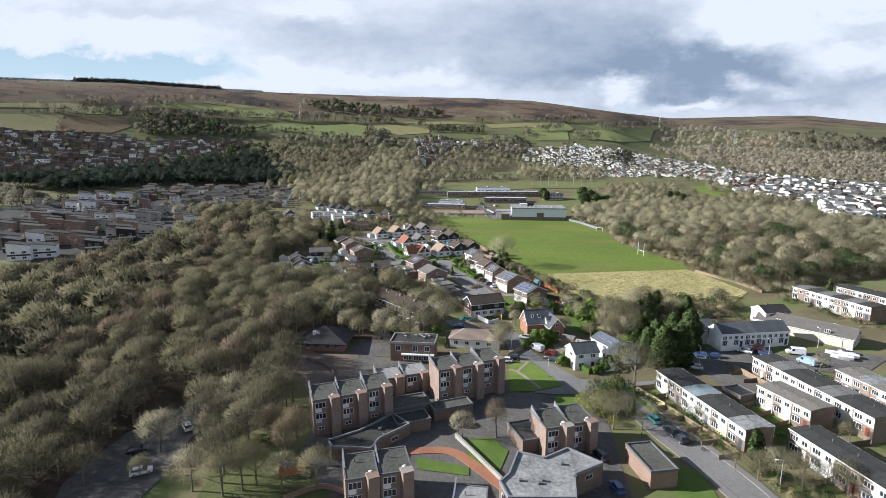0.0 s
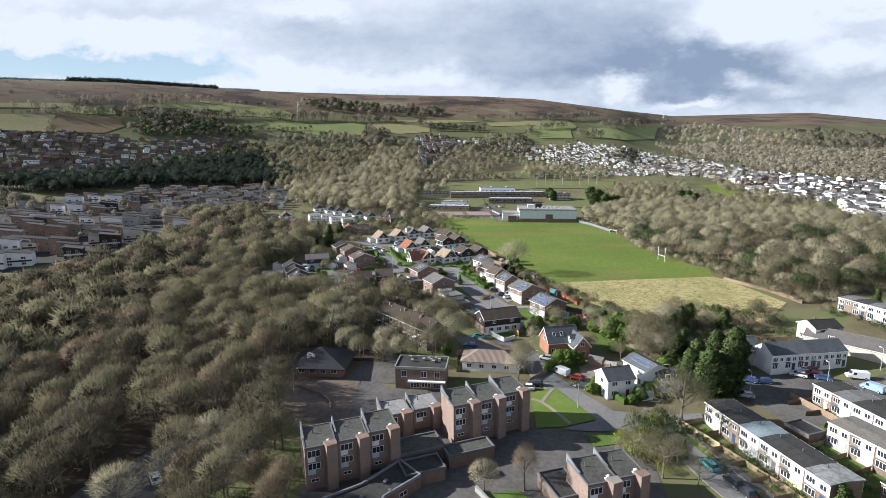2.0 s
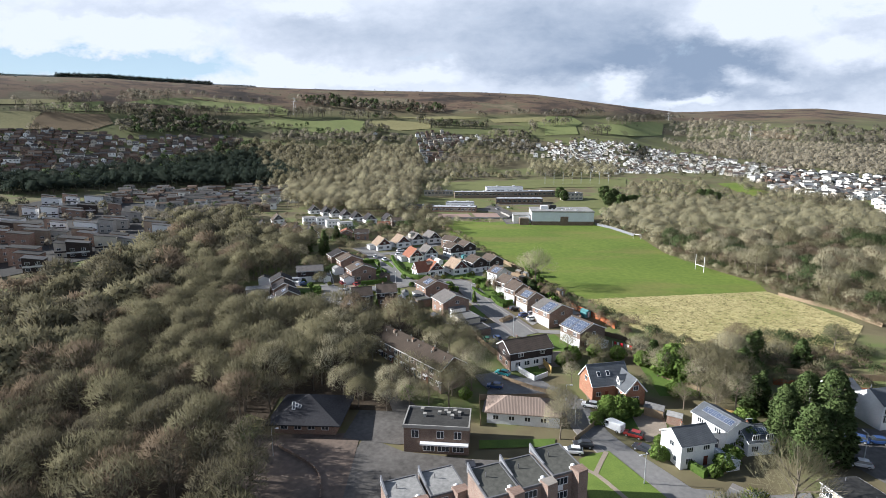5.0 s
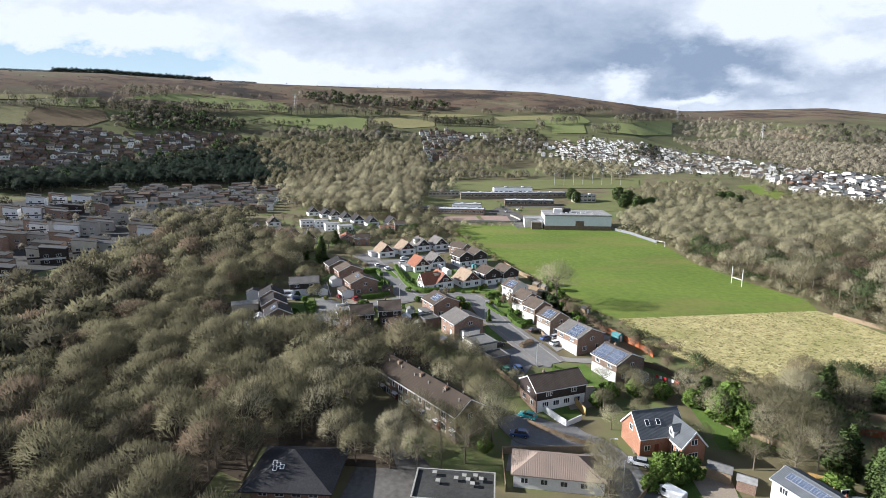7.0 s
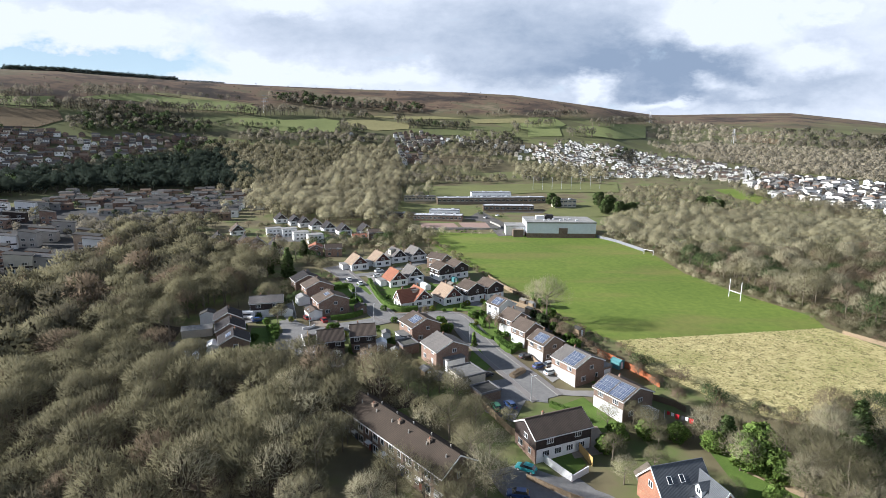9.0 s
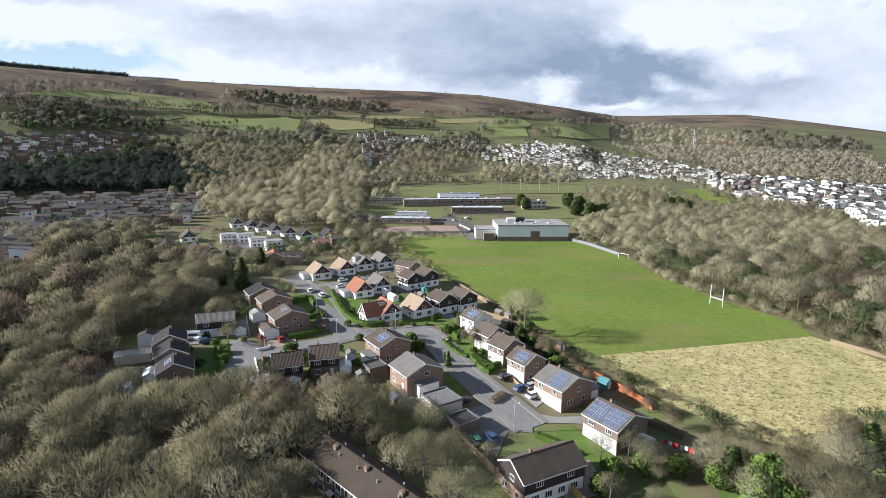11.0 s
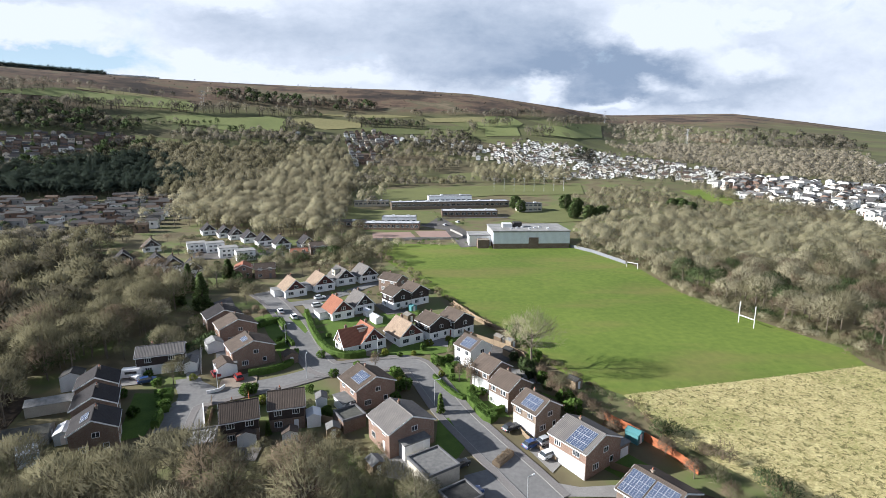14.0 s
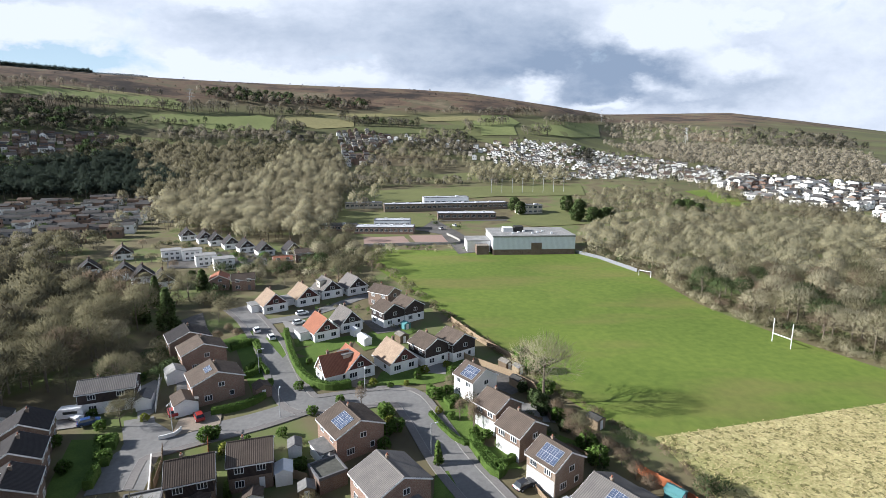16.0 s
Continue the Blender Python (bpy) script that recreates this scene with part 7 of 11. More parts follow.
field([(-523, 1018), (-488, 1040), (-364, 1055), (-367, 1042), (-481, 1017), (-517, 1010)], field_straw, "pale dry strip of grass below the moor")
field([(-688, 715), (-623, 787), (-611, 759), (-588, 718), (-636, 658)], field_straw, "yellowed pasture on the hill")
field([(-620, 788), (-559, 832), (-531, 803), (-535, 760), (-589, 719), (-611, 759)], field_brown, "brown bracken field on the hill")
field([(-364, 949), (-323, 979), (-294, 972), (-287, 949), (-351, 925)], field_green, "green pasture between hedges")
field([(-721, 750), (-665, 828), (-642, 850), (-636, 839), (-647, 811), (-707, 735)], field_straw, "pale pasture strip below the moor")
field([(-443, 897), (-390, 944), (-365, 945), (-379, 918), (-438, 886)], field_dull, "dull green meadow on the hill")
field([(-357, 958), (-283, 982), (-229, 1015), (-202, 1009), (-190, 944), (-258, 918), (-345, 926)], field_green, "bright green pasture above the wood")
field([(-343, 921), (-264, 913), (-271, 904), (-329, 882)], field_dull, "dull green pasture above the wood")
field([(-188, 1032), (-83, 1026), (-81, 989), (-135, 966), (-196, 993)], field_straw, "olive pasture with rough grass")
field([(-81, 989), (4, 996), (18, 965), (-24, 956), (-72, 971)], field_dull, "grey-green meadow above the town")
field([(24, 1065), (137, 1095), (133, 1061), (34, 1040)], field_straw, "pale sunlit pasture under the moor")
field([(138, 1105), (189, 1127), (202, 1075), (161, 998), (102, 1017)], field_green, "green pasture on the town side")
field([(25, 1025), (98, 1020), (92, 996), (25, 996)], field_dull, "dark green meadow")
field([(-161, 1053), (-41, 1079), (13, 1069), (-85, 1048)], field_straw, "pale strip of rough grass under the moor")
field([(222, 1074), (282, 1102), (466, 1393), (369, 1126), (267, 996), (225, 1006)], field_green, "olive green hillside pasture above the town")
field([(123, 1018), (183, 1043), (176, 980), (116, 964)], field_green, "green paddock above the town")
field([(374, 1257), (489, 1442), (516, 1445), (445, 1330)], field_straw, "sunlit strip of grass near the ridge")
field([(636, 1311), (665, 1272), (674, 1201), (626, 1118), (587, 1184)], field_brown, "tan bracken slope between the woods")


def belt(lines, step, label, scale=(0.8, 1.2), mats=None, name="tree_belt"):
    spots = []
    for pts in lines:
        for (x0, y0), (x1, y1) in zip(pts, pts[1:]):
            n = max(1, int(math.hypot(x1 - x0, y1 - y0) / step))
            spots += [(x0 + (x1 - x0) * (k + rng.uniform(-0.4, 0.4)) / n + rng.uniform(-3, 3), y0 + (y1 - y0) * (k + rng.uniform(-0.4, 0.4)) / n + rng.uniform(-3, 3)) for k in range(n)]
    wood(name, spots, BELT, mats or MIX, label, rng, scale)


belt([[(-630, 778), (-610, 794), (-591, 817), (-568, 837)], [(-569, 839), (-556, 857), (-536, 877)], [(-527, 882), (-480, 919), (-423, 957)], [(-418, 962), (-382, 980)], [(-380, 984), (-342, 988)]], 5, "tall row of leafless trees between green fields", (0.9, 1.5), MIX)
belt([[(-567, 835), (-534, 873)], [(-486, 910), (-452, 938)], [(-443, 941), (-421, 954)]], 5, "second row of leafless trees along the hedge", (1.1, 1.6), MIX)
belt([[(-635, 847), (-619, 867), (-603, 886)], [(-641, 857), (-627, 878), (-614, 898)], [(-667, 850), (-653, 869)], [(-586, 904), (-557, 935), (-541, 949)], [(-545, 957), (-530, 967)], [(-597, 933), (-572, 974), (-536, 1008)]], 5, "dark clumps of trees below the moor", (0.8, 1.3), MIX)
belt([[(-479, 1016), (-469, 1022)], [(-463, 1026), (-432, 1042)], [(-425, 1044), (-404, 1049)], [(-395, 1054), (-384, 1056)], [(-535, 1005), (-501, 1050)]], 7, "spaced hedgerow trees below the moor", (0.8, 1.2), MIX)
belt([[(-663, 754), (-633, 786), (-597, 817), (-562, 837), (-529, 854)], [(-410, 890), (-374, 906), (-308, 930)], [(-322, 889), (-299, 901)], [(-364, 904), (-347, 904)]], 5, "dark hedge lines dividing the hill fields", (0.35, 0.65), DARK)
belt([[(-622, 787), (-611, 759), (-589, 719)], [(-535, 760), (-531, 803)]], 7, "thorn hedge around the bracken field", (0.25, 0.45), MIX)
belt([[(-715, 814), (-706, 818)], [(-678, 774), (-669, 780)], [(-658, 788), (-643, 799)], [(-629, 832), (-616, 853)], [(-584, 712), (-556, 732)]], 6, "leafless trees at the pasture corners", (0.8, 1.3), MIX)
belt([[(-336, 988), (-301, 1007), (-265, 1027)], [(-363, 977), (-345, 986)], [(-244, 1018), (-203, 1031)]], 5, "row of leafless trees between pastures", (1.1, 1.7), MIX)
belt([[(-341, 915), (-311, 926), (-284, 948)], [(-259, 908), (-230, 911)], [(-189, 938), (-166, 947), (-143, 954)], [(-203, 1031), (-144, 1037)]], 6, "dark bushes along the pasture hedges", (0.6, 1.0), DARK)
belt([[(-192, 956), (-171, 954), (-146, 947)], [(-191, 971), (-178, 972)], [(-105, 1025), (-83, 1015)]], 5, "leafless trees above the pale wood", (1.1, 1.6), MIX)
belt([[(-86, 1015), (-32, 1014), (22, 1014)], [(-81, 999), (-31, 999), (20, 1000)], [(-198, 1044), (-152, 1044)]], 4.5, "dark evergreen belt below the moor", (0.8, 1.2), DARK)
belt([[(64, 1096), (112, 1117)], [(148, 1121), (185, 1142)], [(1, 1087), (24, 1080)], [(24, 959), (96, 960)], [(100, 1031), (104, 976)]], 6, "trees along the moor edge", (0.8, 1.2), MIX)
belt([[(135, 1107), (200, 1137), (274, 1194)], [(260, 1092), (309, 1128)], [(125, 1029), (180, 1056)], [(192, 994), (237, 1000)], [(312, 1157), (479, 1411)]], 5.5, "wooded field edges above the town", (1.0, 1.6), MIX)
belt([[(379, 1273), (487, 1454), (588, 1592)]], 12, "trees on the far ridge", (0.8, 1.2), MIX)

wood("hill_wood", spots_in([(-515, 777), (-529, 824), (-538, 864), (-490, 898), (-439, 901), (-373, 904), (-362, 867), (-444, 811), (-486, 782)], 8, rng, 0.95, False, 9), TINY, DARK, "dark scrub wood above the estate", rng, (0.7, 1.1))
wood("hill_wood", spots_in([(-508, 771), (-522, 812), (-496, 799), (-490, 779)], 8, rng, 0.9, False, 9), TINY, MIX, "pale thicket at the wood edge", rng, (0.8, 1.1))
wood("hill_wood", spots_in([(-367, 1126), (-306, 1175), (-190, 1137), (-135, 1161), (-59, 1134), (-61, 1092), (-181, 1081), (-323, 1085)], 10, rng, 0.92, False, 9), TINY, DARK, "dark gorse and conifer scrub on the moor flank", rng, (0.7, 1.2))
wood("hill_wood", spots_in([(-329, 880), (-257, 902), (-188, 932), (-109, 923), (-100, 895), (-174, 876), (-312, 833)], 9, rng, 0.8, False, 9), TINY, MIX, "leafless wood under the hill fields", rng, (0.7, 1.2))
wood("hill_wood", spots_in([(-16, 895), (7, 945), (96, 962), (92, 898), (78, 847), (21, 848)], 9, rng, 0.9, False, 9), TINY, MIX, "leafless trees round the upper town", rng, (0.7, 1.1))
wood("hill_wood", spots_in([(390, 1155), (520, 1436), (678, 1548), (718, 1372), (707, 1188), (594, 1055), (550, 1120), (437, 1120)], 13, rng, 0.45, False, 9), TINY, PALE, "grey leafless wood on the far valley side", rng, (0.7, 1.2))
wood("hill_wood", spots_in([(718, 1330), (820, 1290), (930, 1190), (825, 1063), (773, 1077), (707, 1188)], 16, rng, 0.6, False, 9), TINY, MIX, "far woods under the brown moor", rng, (1.0, 1.6))
wood("hill_wood", spots_in([(342, 1030), (490, 1128), (582, 1035), (692, 967), (727, 941), (411, 548), (407, 584), (388, 701), (381, 795), (371, 916)], 8.2, rng, 0.95, False, 9), TINY, PALE, "brown leafless woodland beyond the white town", rng, (0.55, 0.85))
wood("hill_wood", spots_in([(582, 1035), (692, 1139), (756, 1054), (805, 1039), (727, 941), (692, 967)], 15, rng, 0.8, False, 9), TINY, MIX, "scattered trees by the far road", rng, (0.9, 1.5))
wood("hill_wood", spots_in([(-470, 560), (-440, 540), (-400, 590), (-410, 640), (-380, 727), (-340, 819), (-290, 810), (-290, 770), (-400, 550)], 9, rng, 0.95, False, 9), TINY, DARK, "dark wood between the estates", rng, (0.8, 1.2))
wood("valley_trees", spots_in([(-66, 520), (-30, 540), (-20, 640), (-60, 780), (-110, 850), (-97, 840), (-70, 600)], 10, rng, 0.35, False, 8), FAR, [bark, far_pale, far_twig, hill_twig_hazed], "loose leafless trees beside the pale wood", rng, (0.6, 1.1))

wood("valley_trees", spots_in([(-50, 880), (85, 885), (75, 770), (-25, 690), (-60, 700)], 9, rng, 0.5, False), FAR, [bark, far_twig, hill_twig_hazed, far_twig], "leafless trees in the valley floor", rng, (0.6, 1.1))
wood("valley_trees", spots_in([(73, 780), (182, 759), (160, 665), (60, 682)], 8, rng, 0.8, False), FAR, [bark, far_twig, far_pale], "leafless trees along the valley road", rng, (0.6, 1.0))
wood("valley_trees", spots_in([(125, 490), (160, 484), (205, 474), (240, 440), (262, 418), (282, 470), (262, 528), (232, 512), (212, 560), (222, 610), (150, 600), (120, 520)], 7.6, rng, 0.9, False, 4), FAR, [bark, far_twig, far_pale, far_twig], "leafless trees between wood and town", rng, (0.45, 0.75))
wood("valley_trees", spots_in([(-60, 700), (60, 690), (150, 655), (150, 645), (60, 668), (-80, 650)], 8, rng, 0.8, False), FAR, [bark, hill_twig_hazed, twig], "hedge of leafless trees behind the school ground", rng, (0.45, 0.7))
wood("valley_trees", spots_in([(-150, 340), (-90, 320), (-85, 345), (-150, 440), (-175, 420), (-185, 365)], 7, rng, 0.25, False), LOW, [bark, twig, twig_red], "leafless trees around the upper chalets", rng, (0.35, 0.6))
wood("valley_trees", spots_in([(-335, 410), (-205, 430), (-168, 430), (-180, 362), (-190, 350), (-300, 450)], 9, rng, 0.35, True), FAR, [bark, hill_twig_hazed, twig_dark], "leafless trees among the hollow estate", rng, (0.5, 0.8))
wood("valley_trees", spots_in([(-236.0, 404.0), (-205.0, 416.0), (-168.3, 425.5), (-158.2, 369.2), (-189.6, 355.3), (-222.3, 363.5)], 6.5, rng, 0.85, True, 3), FAR2, [bark, twig_dark, twig_dark, hill_twig_hazed], "dark leafless trees in the hollow below the terraces", rng, (0.6, 1.0))
wood("valley_trees", spots_in([(-650, 560), (-420, 470), (-340, 420), (-340, 400), (-420, 380), (-700, 480)], 9, rng, 0.7, False), FAR, MIX, "dark trees beyond the hollow estate", rng, (0.6, 1.0))
wood("moor_scrub", [(r * math.sin(a), r * math.cos(a)) for a, r in zip(rng.uniform(-0.8, 0.35, 150), rng.uniform(1120, 1380, 150))], TINY, [bark, hill_bush, hill_twig_hazed], "scattered thorn bushes on the moor", rng, (0.2, 0.4))

# pylons on the far slope
for px, py in ((544, 1134), (491, 1433), (-330, 1010)):
    t = root("pylon", px, py, 20, None, "grey steel lattice pylon on the hillside", "pylon", "pylons")
    for sx in (-1, 1):
        for sy in (-1, 1):
            bm = bmesh.new()
            v, f = limb((sx * 3, sy * 3, -1), (sx * 0.5, sy * 0.5, 30), 0.22, 0.14, 4)
            vv = [bm.verts.new(c) for c in v]
            for q in f:
                bm.faces.new([vv[i] for i in q])
            part("leg", bm, galvanised, t)
    for zz, w in ((18, 6), (23, 5), (28, 4)):
        bm = bmesh.new()
        box(bm, -w, w, -0.25, 0.25, zz, zz + 0.4)
        part("cross_arm", bm, galvanised, t)

# ---- single trees and shrubs ----
plant("scots_pine", 104.3, 487.2, 0.95, 134, "dark broad-headed pine beside the school", group="school pines")
plant("scots_pine", 112.8, 479.7, 0.90, 201, "dark broad-headed pine beside the school", group="school pines")
plant("scots_pine", 119.1, 479.2, 0.80, 268, "dark broad-headed pine beside the school", group="school pines")
plant("scots_pine", 71.7, 530.8, 0.90, 335, "dark broad-headed pine beside the school", group="school pines")
plant("scots_pine", 196.3, 514.0, 0.75, 176, "dark evergreen standing among bare trees", group="school pines")
plant("oak0", -29.9, 163.7, 0.62, 0, "leafless grey-brown tree between the flats and the hall", group="trees by the flats")
plant("oak1", -24.4, 161.2, 0.75, 71, "leafless grey-brown tree between the flats and the hall", group="trees by the flats")
plant("oak2", -19.8, 161.5, 0.68, 142, "leafless grey-brown tree between the flats and the hall", group="trees by the flats")
plant("oak3", -15.3, 163.6, 0.80, 213, "leafless grey-brown tree between the flats and the hall", group="trees by the flats")
plant("oak0", -36.2, 165.3, 0.62, 284, "leafless grey-brown tree between the flats and the hall", group="trees by the flats")
plant("oak1", -41.2, 166.0, 0.75, 355, "leafless grey-brown tree between the flats and the hall", group="trees by the flats")
plant("oak2", -9.9, 169.9, 0.68, 66, "leafless grey-brown tree between the flats and the hall", group="trees by the flats")
plant("oak3", -56.7, 159.1, 0.80, 137, "leafless grey-brown tree between the flats and the hall", group="trees by the flats")
plant("oak0", -53.4, 166.2, 0.62, 208, "leafless grey-brown tree between the flats and the hall", group="trees by the flats")
plant("conifer", 52.6, 148.8, 0.80, 0, "tall dense dark evergreen in a tight clump", group="evergreen clump")
plant("conifer", 55.4, 144.3, 0.95, 67, "tall dense dark evergreen in a tight clump", group="evergreen clump")
plant("conifer", 60.5, 145.9, 0.95, 134, "tall dense dark evergreen in a tight clump", group="evergreen clump")
plant("conifer", 68.1, 157.8, 0.95, 201, "tall dense dark evergreen in a tight clump", group="evergreen clump")
plant("conifer", 64.5, 161.2, 0.80, 268, "tall dense dark evergreen in a tight clump", group="evergreen clump")
plant("conifer", 57.7, 156.9, 0.75, 335, "tall dense dark evergreen in a tight clump", group="evergreen clump")
plant("laurel", 43.7, 177.7, 1.00, 42, "bright green laurel beside a garden")
plant("laurel", 39.7, 170.2, 0.70, 109, "bright green laurel bush")
plant("oak2", 42.5, 127.7, 1.30, 176, "broad leafless tree beside the lane")
plant("russet", 65.5, 193.2, 0.85, 151, "russet-twigged leafless tree by the rough grass", group="garden trees")
plant("oak2", 54.5, 183.1, 0.65, 218, "leafless garden tree by the rough grass", group="garden trees")
plant("oak0", 45.4, 170.2, 0.60, 352, "leafless garden tree by the rough grass", group="garden trees")
plant("oak1", 46.4, 163.3, 0.50, 59, "leafless garden tree by the rough grass", group="garden trees")
plant("oak2", 32.1, 170.0, 0.50, 126, "leafless garden tree by the rough grass", group="garden trees")
plant("holly", 78.4, 185.6, 1.44, 193, "dark ivy-clad evergreen among bare trees", group="dark evergreens")
plant("oak2", 25.3, 190.8, 0.60, 34, "leafless tree among the back gardens", group="garden trees")
plant("oak3", 17.8, 193.2, 0.50, 101, "leafless tree among the back gardens", group="garden trees")
plant("oak0", 44.4, 190.1, 0.75, 168, "leafless tree among the back gardens", group="garden trees")
plant("oak1", 59.7, 186.7, 0.85, 235, "leafless tree among the back gardens", group="garden trees")
plant("oak3", 71.6, 191.7, 0.70, 9, "leafless tree among the back gardens", group="garden trees")
plant("oak1", 72.8, 186.8, 0.60, 143, "leafless tree among the back gardens", group="garden trees")
plant("oak2", 50.5, 175.7, 0.70, 210, "leafless tree among the back gardens", group="garden trees")
plant("oak3", 56.2, 172.0, 0.60, 277, "leafless tree among the back gardens", group="garden trees")
plant("oak0", 45.5, 171.7, 0.50, 344, "leafless tree among the back gardens", group="garden trees")
plant("pine", 56.5, 164.2, 0.80, 51, "dark conifer in a back garden")
plant("pine", 52.8, 167.4, 0.50, 118, "small dark conifer in a back garden")
plant("laurel", 20.9, 160.6, 0.60, 185, "round evergreen shrub by the red house", group="garden shrubs")
plant("laurel", 23.5, 159.1, 0.50, 252, "round evergreen shrub by the red house", group="garden shrubs")
plant("laurel", 17.9, 157.4, 0.50, 319, "round evergreen shrub by the red house", group="garden shrubs")
plant("oak1", -1.5, 106.3, 0.60, 26, "small leafless tree in the court")
plant("birch0", 6.1, 107.4, 0.95, 93, "leafless reddish birch in the court")
plant("birch1", -36.5, 99.4, 1.10, 160, "leafless reddish birch by the flats")
plant("birch0", -37.8, 95.4, 1.00, 227, "leafless reddish birch by the flats")
plant("birch1", -43.0, 101.1, 1.00, 294, "leafless reddish birch by the flats")
plant("oak3", 33.1, 112.1, 0.75, 1, "leafless tree on the verge", group="verge trees")
plant("oak0", 37.6, 116.6, 0.60, 68, "leafless tree on the verge", group="verge trees")
plant("oak1", 31.4, 118.2, 0.50, 135, "leafless tree on the verge", group="verge trees")
plant("oak2", 30.2, 122.1, 0.45, 202, "leafless tree on the verge", group="verge trees")
plant("oak3", 38.9, 110.0, 0.50, 269, "leafless tree on the verge", group="verge trees")
plant("oak0", 56.4, 94.8, 0.60, 336, "leafless tree on the terrace verge", group="verge trees")
plant("oak1", 59.7, 94.1, 0.65, 43, "leafless tree on the terrace verge", group="verge trees")
plant("oak2", 63.0, 91.7, 0.70, 110, "leafless tree on the terrace verge", group="verge trees")
plant("oak3", 53.3, 97.3, 0.40, 177, "leafless tree on the terrace verge", group="verge trees")
plant("oak0", 70.3, 90.3, 0.70, 244, "leafless tree on the terrace verge", group="verge trees")
plant("oak1", 67.2, 91.8, 0.55, 311, "leafless tree on the terrace verge", group="verge trees")
plant("oak2", 54.1, 115.2, 0.40, 18, "leafless tree on the terrace verge", group="verge trees")
plant("oak3", 51.2, 117.5, 0.35, 85, "leafless tree on the terrace verge", group="verge trees")
plant("oak0", 83.5, 132.0, 0.40, 152, "leafless tree on the terrace verge", group="verge trees")
plant("oak1", 97.4, 141.7, 0.50, 219, "leafless tree on the terrace verge", group="verge trees")
plant("oak2", 81.4, 106.8, 0.50, 286, "leafless tree on the terrace verge", group="verge trees")
plant("oak3", 142.9, 192.5, 0.40, 353, "leafless tree on the terrace verge", group="verge trees")
plant("oak0", 133.1, 186.8, 0.45, 60, "leafless tree on the terrace verge", group="verge trees")
plant("holly", 59.6, 102.2, 1.20, 127, "yellow-green conifer at the terrace end")
plant("cypress", 39.5, 118.5, 1.00, 194, "small yellow-green cypress on the verge")
plant("laurel", 33.3, 121.7, 0.50, 261, "bright shrub on the verge")
plant("pine", 142.3, 208.3, 0.55, 328, "small dark conifer behind the terraces")
plant("oak1", -65.4, 97.2, 0.85, 35, "leafless tree at the wood edge", group="wood-edge trees")
plant("oak2", -42.8, 86.3, 0.90, 102, "leafless tree at the wood edge", group="wood-edge trees")
plant("oak3", -45.7, 84.4, 0.80, 169, "leafless tree at the wood edge", group="wood-edge trees")
plant("oak0", -40.8, 88.0, 0.80, 236, "leafless tree at the wood edge", group="wood-edge trees")
plant("oak1", -52.3, 85.6, 0.80, 303, "leafless tree at the wood edge", group="wood-edge trees")
plant("oak2", -28.9, 87.2, 0.80, 10, "leafless tree at the wood edge", group="wood-edge trees")
plant("oak3", -73.5, 85.5, 0.70, 77, "leafless tree at the wood edge", group="wood-edge trees")
plant("oak0", -63.9, 88.0, 0.50, 144, "leafless tree at the wood edge", group="wood-edge trees")
plant("oak1", -35.3, 86.8, 0.70, 211, "leafless tree at the wood edge", group="wood-edge trees")
plant("oak2", -54.2, 98.1, 0.80, 278, "leafless tree at the wood edge", group="wood-edge trees")
plant("oak3", -48.8, 102.8, 0.80, 345, "leafless tree at the wood edge", group="wood-edge trees")
plant("oak0", -47.7, 109.8, 0.90, 52, "leafless tree at the wood edge", group="wood-edge trees")
plant("oak1", -56.5, 114.2, 0.90, 119, "leafless tree at the wood edge", group="wood-edge trees")
plant("oak2", -43.8, 117.9, 0.80, 186, "leafless tree at the wood edge", group="wood-edge trees")
plant("oak3", -62.0, 111.1, 0.90, 253, "leafless tree at the wood edge", group="wood-edge trees")
plant("oak0", -50.4, 132.6, 0.90, 320, "leafless tree at the wood edge", group="wood-edge trees")
plant("oak1", -29.4, 166.4, 0.80, 27, "leafless tree close to the long flats", group="flats trees")
plant("oak2", -25.5, 172.4, 0.85, 94, "leafless tree close to the long flats", group="flats trees")
plant("oak3", -20.4, 168.8, 0.80, 161, "leafless tree close to the long flats", group="flats trees")
plant("oak0", -14.7, 169.1, 0.85, 228, "leafless tree close to the long flats", group="flats trees")
plant("oak1", -10.0, 171.3, 0.90, 295, "leafless tree close to the long flats", group="flats trees")
plant("oak2", -12.2, 179.6, 0.90, 2, "leafless tree close to the long flats", group="flats trees")
plant("oak3", -16.2, 189.0, 0.85, 69, "leafless tree close to the long flats", group="flats trees")
plant("oak0", -36.6, 162.4, 0.75, 136, "leafless tree close to the long flats", group="flats trees")
plant("oak1", -29.7, 161.1, 0.60, 203, "leafless tree close to the long flats", group="flats trees")
plant("oak2", -10.7, 191.9, 0.80, 270, "leafless tree close to the long flats", group="flats trees")
plant("oak3", -15.0, 203.4, 0.70, 337, "leafless tree close to the long flats", group="flats trees")
plant("oak0", -21.2, 206.2, 0.60, 44, "leafless tree close to the long flats", group="flats trees")
plant("oak1", -8.3, 182.1, 0.70, 111, "leafless tree close to the long flats", group="flats trees")
plant("oak2", -25.8, 206.0, 0.70, 178, "leafless tree close to the long flats", group="flats trees")
plant("oak3", -56.7, 203.7, 0.80, 245, "leafless tree close to the long flats", group="flats trees")
plant("laurel", -25.8, 166.6, 0.60, 312, "yellow-green bush by the flats")
plant("laurel", -11.5, 167.4, 0.50, 19, "yellow-green bush by the flats")
plant("oak1", 15.9, 253.3, 1.40, 86, "lone leafless tree standing on the field edge")
plant("ivy", 14.4, 251.3, 0.75, 153, "dark ivy bush under the lone tree")
